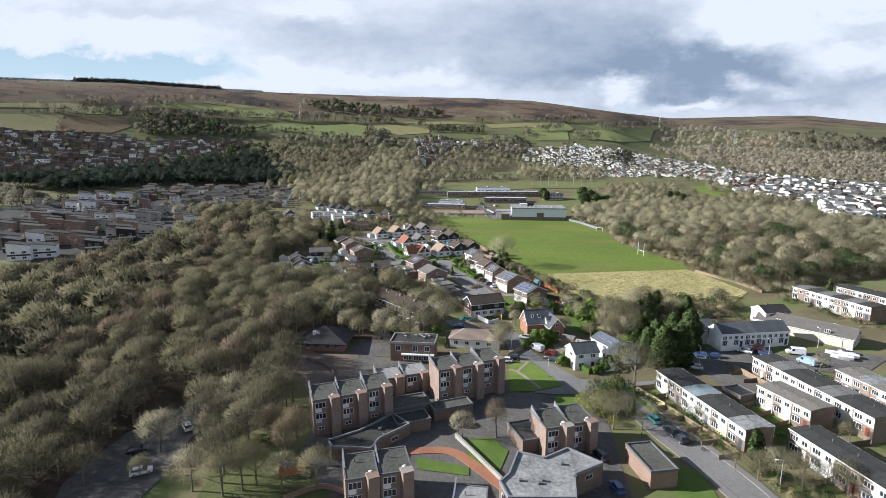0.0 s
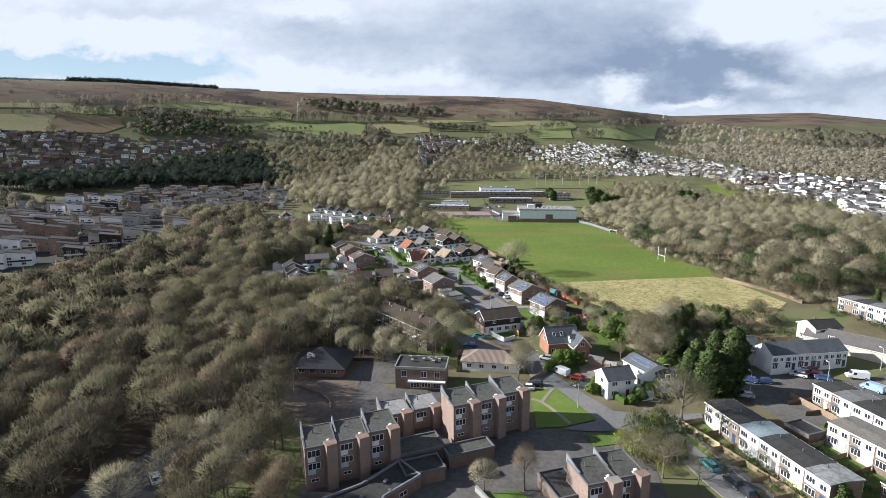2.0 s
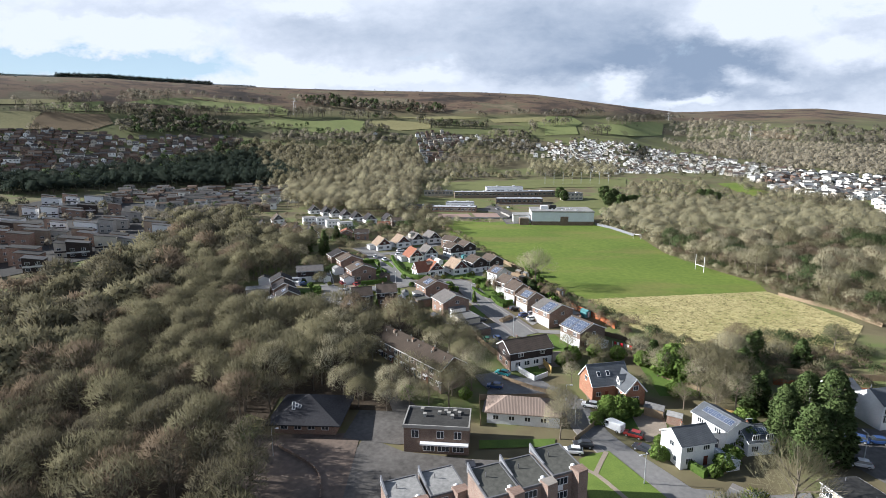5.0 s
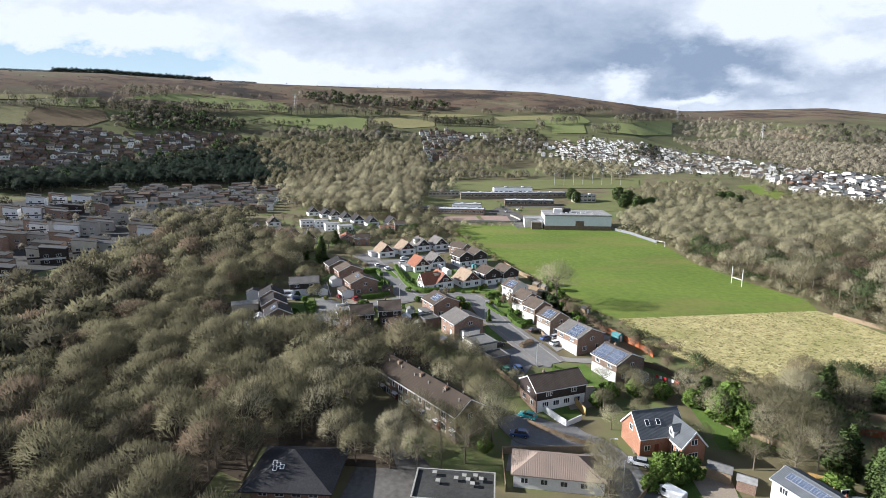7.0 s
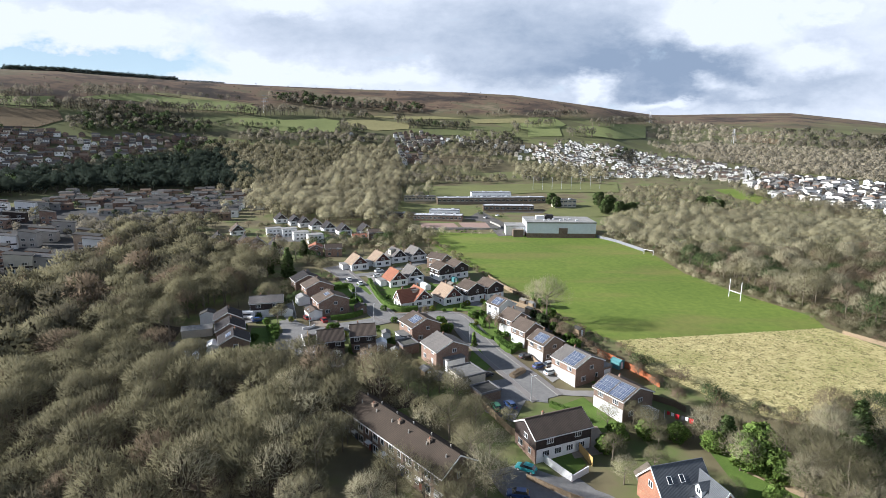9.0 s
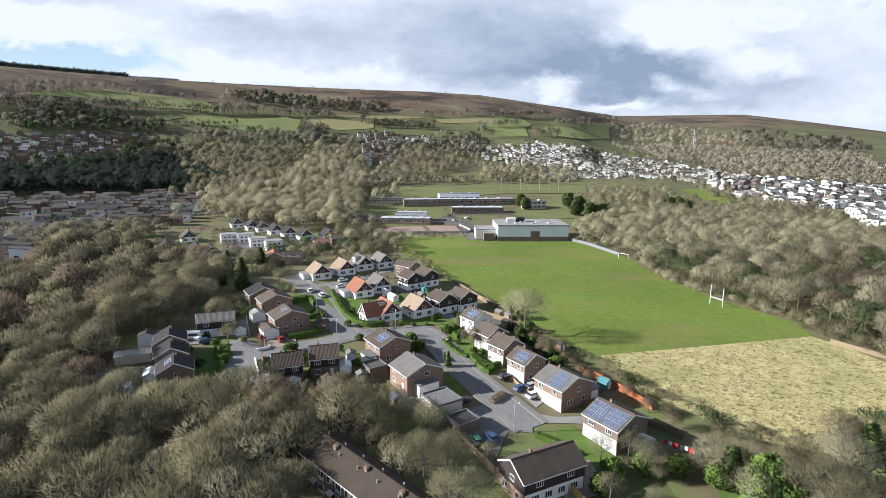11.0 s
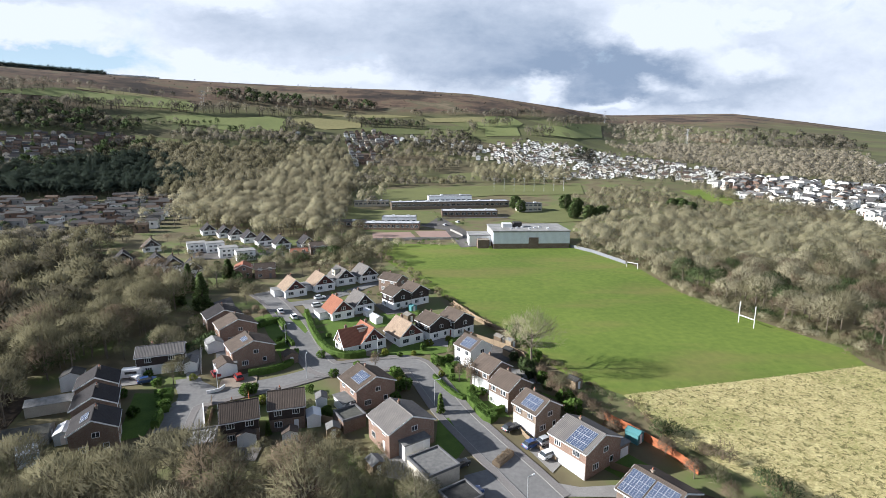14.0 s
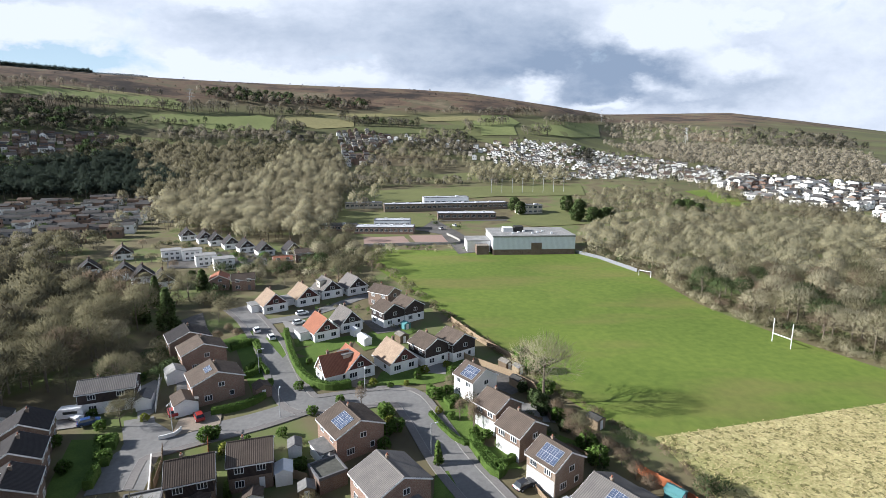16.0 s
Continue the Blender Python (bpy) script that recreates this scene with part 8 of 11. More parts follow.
plant("scrub", 19.9, 240.3, 0.95, 220, "leafless shrub on the field edge")
plant("scrub_red", 21.1, 237.5, 0.70, 287, "brown bramble thicket on the field edge", group="field-edge thickets")
plant("scrub_red", 22.8, 234.7, 0.70, 354, "brown bramble thicket on the field edge", group="field-edge thickets")
plant("scrub_red", 24.0, 231.3, 0.70, 61, "brown bramble thicket on the field edge", group="field-edge thickets")
plant("scrub_red", 24.9, 227.5, 0.70, 128, "brown bramble thicket on the field edge", group="field-edge thickets")
plant("scrub_red", 25.7, 223.9, 0.70, 195, "brown bramble thicket on the field edge", group="field-edge thickets")
plant("scrub_red", 19.3, 245.3, 0.70, 262, "brown bramble thicket on the field edge", group="field-edge thickets")
plant("scrub_red", 17.4, 248.7, 0.70, 329, "brown bramble thicket on the field edge", group="field-edge thickets")
plant("scrub_red", 34.7, 210.1, 0.80, 36, "brown bramble thicket on the field edge", group="field-edge thickets")
plant("scrub_red", 37.4, 203.6, 0.80, 103, "brown bramble thicket on the field edge", group="field-edge thickets")
plant("scrub_red", 32.7, 216.4, 0.80, 170, "brown bramble thicket on the field edge", group="field-edge thickets")
plant("holly", -88.3, 345.2, 1.50, 237, "tall dark garden conifer", group="estate garden plants")
plant("holly", -94.4, 311.0, 1.40, 304, "tall dark garden conifer", group="estate garden plants")
plant("pine", -83.9, 304.1, 1.10, 11, "dark green garden conifer", group="estate garden plants")
plant("pine", -96.7, 326.0, 0.90, 78, "dark green garden conifer", group="estate garden plants")
plant("shrub", -64.8, 277.9, 0.50, 145, "clipped green garden shrub", group="estate garden plants")
plant("oak0", -71.5, 251.1, 0.55, 212, "leafless garden tree between the houses", group="estate garden plants")
plant("oak2", -71.9, 256.5, 0.45, 279, "leafless garden tree between the houses", group="estate garden plants")
plant("shrub", -52.9, 245.1, 1.20, 346, "clipped green garden shrub", group="estate garden plants")
plant("shrub", -38.7, 264.3, 0.90, 53, "clipped green garden shrub", group="estate garden plants")
plant("birch0", -0.4, 246.3, 0.60, 120, "leafless garden tree between the houses", group="estate garden plants")
plant("birch1", -3.2, 248.2, 0.50, 187, "leafless garden tree between the houses", group="estate garden plants")
plant("scrub", -3.5, 261.6, 0.70, 254, "leafless garden tree between the houses", group="estate garden plants")
plant("shrub", -18.4, 250.7, 1.30, 321, "clipped green garden shrub", group="estate garden plants")
plant("shrub", -16.2, 245.5, 1.20, 28, "clipped green garden shrub", group="estate garden plants")
plant("cypress", -8.8, 234.7, 1.10, 95, "small bright cypress in a garden", group="estate garden plants")
plant("oak1", -69.9, 352.8, 0.60, 162, "leafless garden tree between the houses", group="estate garden plants")
plant("oak3", -58.8, 347.5, 0.50, 229, "leafless garden tree between the houses", group="estate garden plants")
plant("oak0", -39.1, 352.0, 0.90, 296, "leafless garden tree between the houses", group="estate garden plants")
plant("oak2", -26.7, 368.2, 0.80, 3, "leafless garden tree between the houses", group="estate garden plants")
plant("oak1", -51.0, 387.9, 0.80, 70, "leafless garden tree between the houses", group="estate garden plants")
plant("oak3", -58.8, 402.6, 0.80, 137, "leafless garden tree between the houses", group="estate garden plants")
plant("oak0", -40.8, 410.1, 0.90, 204, "leafless garden tree between the houses", group="estate garden plants")
plant("scrub_red", -62.2, 297.2, 0.60, 271, "leafless garden tree between the houses", group="estate garden plants")
plant("cypress", -43.9, 228.5, 0.80, 338, "small bright cypress in a garden", group="estate garden plants")
plant("oak2", -71.5, 310.5, 0.50, 45, "leafless garden tree between the houses", group="estate garden plants")
plant("oak0", -100.6, 296.9, 0.85, 112, "leafless tree between wood and houses", group="estate wood trees")
plant("oak1", -91.4, 288.1, 0.85, 179, "leafless tree between wood and houses", group="estate wood trees")
plant("oak2", -113.5, 317.0, 0.85, 246, "leafless tree between wood and houses", group="estate wood trees")
plant("oak3", -113.2, 303.3, 0.85, 313, "leafless tree between wood and houses", group="estate wood trees")
plant("oak0", -116.1, 332.9, 0.85, 20, "leafless tree between wood and houses", group="estate wood trees")
plant("oak1", -100.8, 316.8, 0.85, 87, "leafless tree between wood and houses", group="estate wood trees")
plant("oak2", -98.7, 341.6, 0.85, 154, "leafless tree between wood and houses", group="estate wood trees")
plant("oak3", -88.7, 332.5, 0.85, 221, "leafless tree between wood and houses", group="estate wood trees")
plant("oak0", -134.0, 341.8, 0.85, 288, "leafless tree between wood and houses", group="estate wood trees")
plant("oak1", -130.2, 317.2, 0.85, 355, "leafless tree between wood and houses", group="estate wood trees")
plant("oak2", -114.7, 291.3, 0.85, 62, "leafless tree between wood and houses", group="estate wood trees")
plant("oak3", -116.1, 280.8, 0.85, 129, "leafless tree between wood and houses", group="estate wood trees")
plant("oak0", -100.9, 271.0, 0.85, 196, "leafless tree between wood and houses", group="estate wood trees")
plant("oak1", -105.1, 266.7, 0.85, 263, "leafless tree between wood and houses", group="estate wood trees")
plant("oak2", -79.3, 265.9, 0.85, 330, "leafless tree between wood and houses", group="estate wood trees")
plant("scots_pine", 110.1, 525.6, 1.00, 37, "dark pine by the school grounds", group="school pines")
plant("scots_pine", 114.0, 510.5, 0.95, 104, "dark pine by the school grounds", group="school pines")
plant("scots_pine", 116.0, 486.7, 0.60, 171, "dark pine by the school grounds", group="school pines")
plant("scots_pine", 126.4, 492.4, 0.70, 238, "dark pine by the school grounds", group="school pines")
plant("scots_pine", 133.0, 498.6, 0.60, 305, "dark pine by the school grounds", group="school pines")
plant("scots_pine", 72.9, 517.5, 0.80, 12, "dark pine by the school grounds", group="school pines")
plant("scots_pine", 194.2, 505.3, 0.80, 79, "dark pine by the school grounds", group="school pines")
plant("scots_pine", 189.7, 513.4, 0.75, 146, "dark pine by the school grounds", group="school pines")
plant("scots_pine", 196.6, 497.8, 0.70, 213, "dark pine by the school grounds", group="school pines")
plant("oak0", -29.8, 379.9, 0.90, 280, "leafless tree beside the school field", group="school trees")
plant("oak1", -35.8, 389.7, 0.80, 347, "leafless tree beside the school field", group="school trees")
plant("oak2", -42.6, 403.2, 0.90, 54, "leafless tree beside the school field", group="school trees")
plant("oak3", -50.1, 418.4, 0.90, 121, "leafless tree beside the school field", group="school trees")
plant("oak0", -64.9, 435.4, 0.80, 188, "leafless tree beside the school field", group="school trees")
plant("oak1", -52.5, 390.6, 0.80, 255, "leafless tree beside the school field", group="school trees")
plant("oak2", -42.2, 434.3, 0.90, 322, "leafless tree beside the school field", group="school trees")
plant("oak3", -76.2, 473.7, 0.80, 29, "leafless tree beside the school field", group="school trees")
plant("oak0", 47.0, 179.9, 0.86, 96, "leafless tree in the overgrown gardens", group="garden trees")
plant("oak1", 46.3, 171.6, 0.80, 163, "leafless tree in the overgrown gardens", group="garden trees")
plant("oak2", 50.4, 176.5, 0.98, 230, "leafless tree in the overgrown gardens", group="garden trees")
plant("oak3", 48.8, 167.1, 0.80, 297, "leafless tree in the overgrown gardens", group="garden trees")
plant("oak0", 53.5, 174.8, 0.98, 4, "leafless tree in the overgrown gardens", group="garden trees")
plant("oak1", 51.1, 164.2, 0.80, 71, "leafless tree in the overgrown gardens", group="garden trees")
plant("oak1", 58.6, 183.3, 0.92, 339, "leafless tree in the overgrown gardens", group="garden trees")
plant("oak2", 39.3, 164.1, 0.57, 46, "leafless tree in the overgrown gardens", group="garden trees")
plant("oak3", 45.2, 161.4, 0.69, 113, "leafless tree in the overgrown gardens", group="garden trees")
plant("oak0", 55.7, 173.2, 0.92, 180, "leafless tree in the overgrown gardens", group="garden trees")
plant("oak1", 38.9, 180.0, 0.69, 247, "leafless tree in the overgrown gardens", group="garden trees")
plant("oak2", 24.0, 195.3, 0.52, 314, "leafless tree in the overgrown gardens", group="garden trees")
plant("oak3", 25.4, 189.2, 0.57, 21, "leafless tree in the overgrown gardens", group="garden trees")
plant("oak0", 22.7, 179.9, 0.52, 88, "leafless tree in the overgrown gardens", group="garden trees")
plant("oak1", 37.1, 189.2, 0.69, 155, "leafless tree in the overgrown gardens", group="garden trees")
plant("oak3", 92.2, 193.9, 0.69, 289, "leafless tree in the overgrown gardens", group="garden trees")
plant("holly", 58.2, 176.4, 1.80, 356, "dark ivy-clad evergreen among bare trees", group="dark evergreens")
plant("holly", 64.1, 185.0, 1.71, 63, "dark ivy-clad evergreen among bare trees", group="dark evergreens")
plant("holly", 55.3, 164.1, 1.61, 130, "dark ivy-clad evergreen among bare trees", group="dark evergreens")
plant("holly", 39.9, 187.3, 1.33, 264, "dark ivy-clad evergreen among bare trees", group="dark evergreens")
plant("holly", 69.1, 190.6, 1.52, 331, "dark ivy-clad evergreen among bare trees", group="dark evergreens")
plant("laurel", 41.1, 179.9, 1.15, 38, "bright yellow-green laurel in the gardens", group="bright laurels")
plant("laurel", 44.3, 183.5, 1.20, 105, "bright yellow-green laurel in the gardens", group="bright laurels")
plant("laurel", 44.0, 176.5, 0.90, 172, "bright yellow-green laurel in the gardens", group="bright laurels")
plant("laurel", 21.8, 161.7, 0.75, 306, "dense green shrub by the lane", group="lane shrubs")
plant("laurel", 24.1, 161.2, 0.80, 13, "dense green shrub by the lane", group="lane shrubs")
plant("laurel", 26.3, 161.2, 0.70, 80, "dense green shrub by the lane", group="lane shrubs")
plant("laurel", 21.6, 157.9, 0.50, 147, "dense green shrub by the lane", group="lane shrubs")
plant("laurel", 38.2, 142.3, 0.55, 214, "dense green shrub by the lane", group="lane shrubs")
plant("laurel", 40.8, 144.4, 0.60, 281, "dense green shrub by the lane", group="lane shrubs")
plant("laurel", 35.7, 140.3, 0.40, 348, "dense green shrub by the lane", group="lane shrubs")
plant("laurel", 27.1, 145.3, 0.50, 55, "dense green shrub by the lane", group="lane shrubs")
plant("laurel", 45.7, 150.0, 0.80, 122, "dense green shrub by the lane", group="lane shrubs")
plant("laurel", 49.2, 156.1, 0.80, 189, "dense green shrub by the lane", group="lane shrubs")
plant("laurel", 28.9, 149.8, 0.40, 256, "dense green shrub by the lane", group="lane shrubs")
plant("oak1", 8.8, 151.7, 0.75, 323, "leafless tree beside the lane", group="lane trees")
plant("oak2", 10.9, 156.8, 0.70, 30, "leafless tree beside the lane", group="lane trees")
plant("oak3", 10.9, 160.9, 0.60, 97, "leafless tree beside the lane", group="lane trees")
plant("oak0", 9.9, 163.7, 0.60, 164, "leafless tree beside the lane", group="lane trees")
plant("oak1", 15.8, 176.4, 0.50, 231, "leafless tree beside the lane", group="lane trees")
plant("oak2", 15.8, 183.4, 0.50, 298, "leafless tree beside the lane", group="lane trees")
plant("shrub", 15.9, 275.6, 1.69, 5, "dark ivy bush on the field edge", group="ivy bushes")
plant("shrub", 17.6, 268.8, 1.69, 72, "dark ivy bush on the field edge", group="ivy bushes")
plant("shrub", 17.7, 257.6, 1.56, 139, "dark ivy bush on the field edge", group="ivy bushes")
plant("shrub", 19.2, 236.4, 1.56, 206, "dark ivy bush on the field edge", group="ivy bushes")
plant("shrub", 20.0, 232.1, 1.56, 273, "dark ivy bush on the field edge", group="ivy bushes")
plant("laurel", 18.4, 189.0, 0.70, 340, "tangled shrub in the back gardens", group="garden thickets")
plant("scrub", 21.5, 191.2, 0.60, 47, "tangled shrub in the back gardens", group="garden thickets")
plant("laurel", 24.9, 190.2, 0.70, 114, "tangled shrub in the back gardens", group="garden thickets")
plant("scrub", 26.7, 188.0, 0.70, 181, "tangled shrub in the back gardens", group="garden thickets")
plant("laurel", 30.8, 189.1, 0.70, 248, "tangled shrub in the back gardens", group="garden thickets")
plant("scrub", 34.9, 190.2, 0.70, 315, "tangled shrub in the back gardens", group="garden thickets")
plant("laurel", 15.0, 185.7, 0.60, 22, "tangled shrub in the back gardens", group="garden thickets")
plant("scrub", 43.6, 190.3, 0.90, 223, "tangled shrub in the back gardens", group="garden thickets")
plant("laurel", 36.8, 186.0, 0.70, 290, "tangled shrub in the back gardens", group="garden thickets")
plant("shrub", -18.9, 251.8, 1.20, 357, "clipped green garden shrub", group="estate garden plants")
plant("gold_shrub", -17.7, 248.0, 0.90, 64, "yellow-green garden shrub in a front garden", group="estate garden plants")
plant("shrub", -18.1, 244.4, 1.10, 131, "clipped green garden shrub", group="estate garden plants")
plant("shrub", -18.6, 239.9, 1.00, 198, "clipped green garden shrub", group="estate garden plants")
plant("shrub", -19.4, 237.1, 0.80, 265, "clipped green garden shrub", group="estate garden plants")
plant("gold_shrub", -21.8, 265.3, 0.80, 332, "yellow-green garden shrub in a front garden", group="estate garden plants")
plant("shrub", -24.4, 264.3, 0.70, 39, "clipped green garden shrub", group="estate garden plants")
plant("shrub", -17.8, 263.8, 0.60, 106, "clipped green garden shrub", group="estate garden plants")
plant("gold_shrub", -13.9, 264.6, 0.60, 173, "yellow-green garden shrub in a front garden", group="estate garden plants")
plant("shrub", -11.3, 267.9, 0.80, 240, "clipped green garden shrub", group="estate garden plants")
plant("gold_shrub", -9.3, 270.8, 0.90, 307, "yellow-green garden shrub in a front garden", group="estate garden plants")
plant("shrub", -2.6, 269.6, 0.90, 14, "clipped green garden shrub", group="estate garden plants")
plant("gold_shrub", -3.7, 273.5, 0.80, 81, "yellow-green garden shrub in a front garden", group="estate garden plants")
plant("shrub", -7.7, 257.7, 1.10, 148, "clipped green garden shrub", group="estate garden plants")
plant("shrub", -5.0, 259.0, 1.00, 215, "clipped green garden shrub", group="estate garden plants")
plant("shrub", -3.3, 255.9, 0.80, 282, "clipped green garden shrub", group="estate garden plants")
plant("gold_shrub", -7.4, 251.5, 0.70, 349, "yellow-green garden shrub in a front garden", group="estate garden plants")
plant("shrub", -4.8, 249.1, 0.70, 56, "clipped green garden shrub", group="estate garden plants")
plant("shrub", 1.3, 241.7, 0.80, 123, "clipped green garden shrub", group="estate garden plants")
plant("shrub", -1.0, 242.7, 0.80, 190, "clipped green garden shrub", group="estate garden plants")
plant("shrub", 3.2, 238.7, 0.70, 257, "clipped green garden shrub", group="estate garden plants")
plant("ivy", 12.6, 258.9, 0.50, 324, "dark ivy bush on the field edge", group="estate garden plants")
plant("ivy", 14.0, 254.4, 0.60, 31, "dark ivy bush on the field edge", group="estate garden plants")
plant("ivy", 14.7, 249.0, 0.55, 98, "dark ivy bush on the field edge", group="estate garden plants")
plant("ivy", 17.2, 242.5, 0.50, 165, "dark ivy bush on the field edge", group="estate garden plants")
plant("shrub", 16.8, 246.6, 1.20, 232, "clipped green garden shrub", group="estate garden plants")
plant("scrub_red", 17.9, 240.5, 0.80, 299, "brown bramble thicket on the field edge", group="estate garden plants")
plant("scrub_red", 19.0, 237.7, 0.80, 6, "brown bramble thicket on the field edge", group="estate garden plants")
plant("birch0", -1.0, 250.3, 0.55, 73, "small reddish leafless garden tree", group="estate garden plants")
plant("birch1", -0.8, 245.0, 0.50, 140, "small reddish leafless garden tree", group="estate garden plants")
plant("birch0", -23.9, 255.6, 0.50, 207, "small reddish leafless garden tree", group="estate garden plants")
plant("scrub", -74.7, 256.6, 0.60, 274, "leafless garden tree between the houses", group="estate garden plants")
plant("gold_shrub", -74.7, 260.0, 1.00, 341, "yellow-green garden shrub by a house", group="estate garden plants")
plant("shrub", -51.7, 245.7, 1.10, 48, "clipped green garden shrub", group="estate garden plants")
plant("gold_shrub", -48.1, 240.6, 1.00, 115, "yellow-green garden shrub by a house", group="estate garden plants")
plant("shrub", -71.1, 244.4, 1.00, 182, "clipped green garden shrub", group="estate garden plants")
plant("shrub", -68.7, 239.1, 1.00, 249, "clipped green garden shrub", group="estate garden plants")
plant("shrub", -74.9, 250.3, 0.90, 316, "clipped green garden shrub", group="estate garden plants")
plant("shrub", -76.8, 271.4, 0.90, 23, "clipped green garden shrub", group="estate garden plants")
plant("shrub", -82.2, 295.1, 0.90, 90, "clipped green garden shrub", group="estate garden plants")
plant("cypress", -98.3, 320.2, 1.80, 157, "small bright cypress in a garden", group="estate garden plants")
plant("cypress", -97.2, 313.5, 1.60, 224, "small bright cypress in a garden", group="estate garden plants")
plant("scrub_red", -66.6, 294.5, 0.70, 291, "brown ornamental bush in a front garden", group="estate garden plants")
plant("scrub_red", -65.6, 301.2, 0.60, 358, "brown ornamental bush in a front garden", group="estate garden plants")
plant("ivy", -98.9, 362.6, 0.60, 65, "dark ivy bush between gardens", group="estate garden plants")
plant("ivy", -84.5, 343.2, 0.70, 132, "dark ivy bush between gardens", group="estate garden plants")
plant("scrub", -92.0, 352.5, 0.80, 199, "leafless garden tree between the houses", group="estate garden plants")
plant("scrub", -81.1, 352.2, 0.80, 266, "leafless garden tree between the houses", group="estate garden plants")
plant("oak1", -77.4, 361.9, 0.50, 333, "leafless garden tree between the houses", group="estate garden plants")
plant("oak2", -74.8, 372.7, 0.50, 40, "leafless garden tree between the houses", group="estate garden plants")
plant("oak3", -66.4, 370.1, 0.50, 107, "leafless garden tree between the houses", group="estate garden plants")
plant("oak0", -93.2, 335.1, 0.55, 174, "leafless garden tree between the houses", group="estate garden plants")
plant("oak1", -96.9, 327.4, 0.50, 241, "leafless garden tree between the houses", group="estate garden plants")
plant("shrub", -44.8, 243.1, 0.80, 308, "clipped green garden shrub", group="estate garden plants")
plant("shrub", -38.7, 278.1, 0.70, 15, "clipped green garden shrub", group="estate garden plants")
plant("shrub", -28.6, 257.6, 0.80, 82, "clipped green garden shrub", group="estate garden plants")
plant("shrub", -34.0, 252.9, 0.90, 149, "clipped green garden shrub", group="estate garden plants")
plant("gold_shrub", -31.0, 251.1, 0.70, 216, "yellow-green garden shrub by a house", group="estate garden plants")
plant("shrub", -40.3, 240.2, 0.90, 283, "clipped green garden shrub", group="estate garden plants")
plant("laurel", -33.1, 234.9, 0.40, 350, "glossy green laurel in a garden", group="estate garden plants")
plant("shrub", -38.6, 245.5, 0.80, 57, "clipped green garden shrub", group="estate garden plants")
plant("gold_shrub", -67.8, 253.0, 0.80, 124, "yellow-green garden shrub by a house", group="estate garden plants")
plant("shrub", -80.2, 244.8, 1.00, 191, "clipped green garden shrub", group="estate garden plants")
plant("shrub", -74.0, 236.9, 1.00, 258, "clipped green garden shrub", group="estate garden plants")
plant("shrub", -79.0, 255.2, 0.80, 325, "clipped green garden shrub", group="estate garden plants")

# ---- lawns and yards ----
def green(poly, label="mown green lawn beside the houses", mat=None, lift=0.13):
    patch("lawn", poly, mat or lawn, lift, 4, label, "lawn")


patch("court_yard", [(-36, 132), (-33, 151), (-24, 146), (-10, 144), (10, 144), (10, 128), (34, 128), (30, 84), (34, 60), (-24, 60), (-36, 92)], asphalt_old, 0.07, 5, "worn grey tarmac court around the brick towers", "yard")
patch("car_park", [(-56, 150), (-34, 152), (-33, 130), (-44, 128), (-56, 136)], yard_earth, 0.10, 4, "brown gravelly yard beside the wood", "yard")
green([(11.4, 144.6), (14.5, 146.6), (18.0, 147.4), (20.2, 143), (25.4, 132.7), (17.6, 129.4), (10.8, 128.6)], "triangular green lawn crossed by a path", bright_lawn, 0.26)
ribbon("footpath", [(17.4, 147.2), (15.6, 144), (13.6, 140.2)], -0.45, 0.45, 0.0, 0.31, drive_stone, "narrow tan footpath over the lawn", "path")
ribbon("footpath", [(11.2, 141.6), (13.6, 140.2), (16.4, 135.5), (18.9, 130.6)], -0.45, 0.45, 0.0, 0.31, drive_stone, "narrow tan footpath over the lawn", "path")
patch("lane", [(18.6, 147.6), (26.3, 137.3), (31.9, 136.4), (41.5, 134.9), (50.5, 136.0), (49.6, 132.6), (38.9, 130.9), (32.4, 131.3), (27.9, 127.8), (22.4, 127.7), (16.7, 128.4), (17.9, 129.2), (25.8, 132.4), (20.8, 142.9)], asphalt, 0.25, 4, "grey tarmac lane curving round the lawn to the terrace", "road")
green([(21.6, 126.6), (28.1, 127.4), (29.5, 123.6), (22.2, 121.8)], "small rough lawn beside the lane end", None, 0.2)
green([(-8.4, 147.4), (7.4, 148.9), (7.8, 151.6), (-8.4, 150.4)], "narrow front lawn of the bungalow", None, 0.2)
green([(-1.9, 105.9), (5.1, 107.3), (8.5, 102.2), (6.3, 95.3), (2.4, 94)], "green lawn in the court of the towers", None, 0.2)
green([(-11.2, 99), (0.1, 96.2), (0.1, 93.4), (-10.2, 94.9)], "strip of green lawn in the court", None, 0.2)
brick_paving = material("brick_paving", (0.36, 0.17, 0.10), (0.26, 0.12, 0.08), 0.9, 0.2, 3.0, 0.2, coords="World")
ribbon("brick_path", [(-13, 101), (-4, 101.5), (1.5, 96.5), (7, 90)], -1.2, 1.2, 0.0, 0.22, brick_paving, "red brick path across the court", "path")
ribbon("garden_wall", [(-3, 107), (1.5, 100), (6.5, 92)], -0.25, 0.25, -0.3, 1.1, concrete, "low concrete wall beside the court lawn", "wall")
green([(40.9, 98), (46.6, 98), (46.4, 84), (38.1, 84)], "rough green verge beside the substation")
green([(-51.4, 92.5), (-34, 96), (-26, 86), (-26, 66), (-48, 62)], "green verge under bare trees", verge_grass)
green([(2.2, 184.5), (8.0, 188.0), (10.5, 182.0), (6.7, 178.4)], "small bright lawn inside a white wall")
green([(-9.6, 231.8), (-7.2, 232.6), (-4.6, 222.7), (-8.0, 216.5), (-10.7, 223.0)], "shaded lawn beside the road")
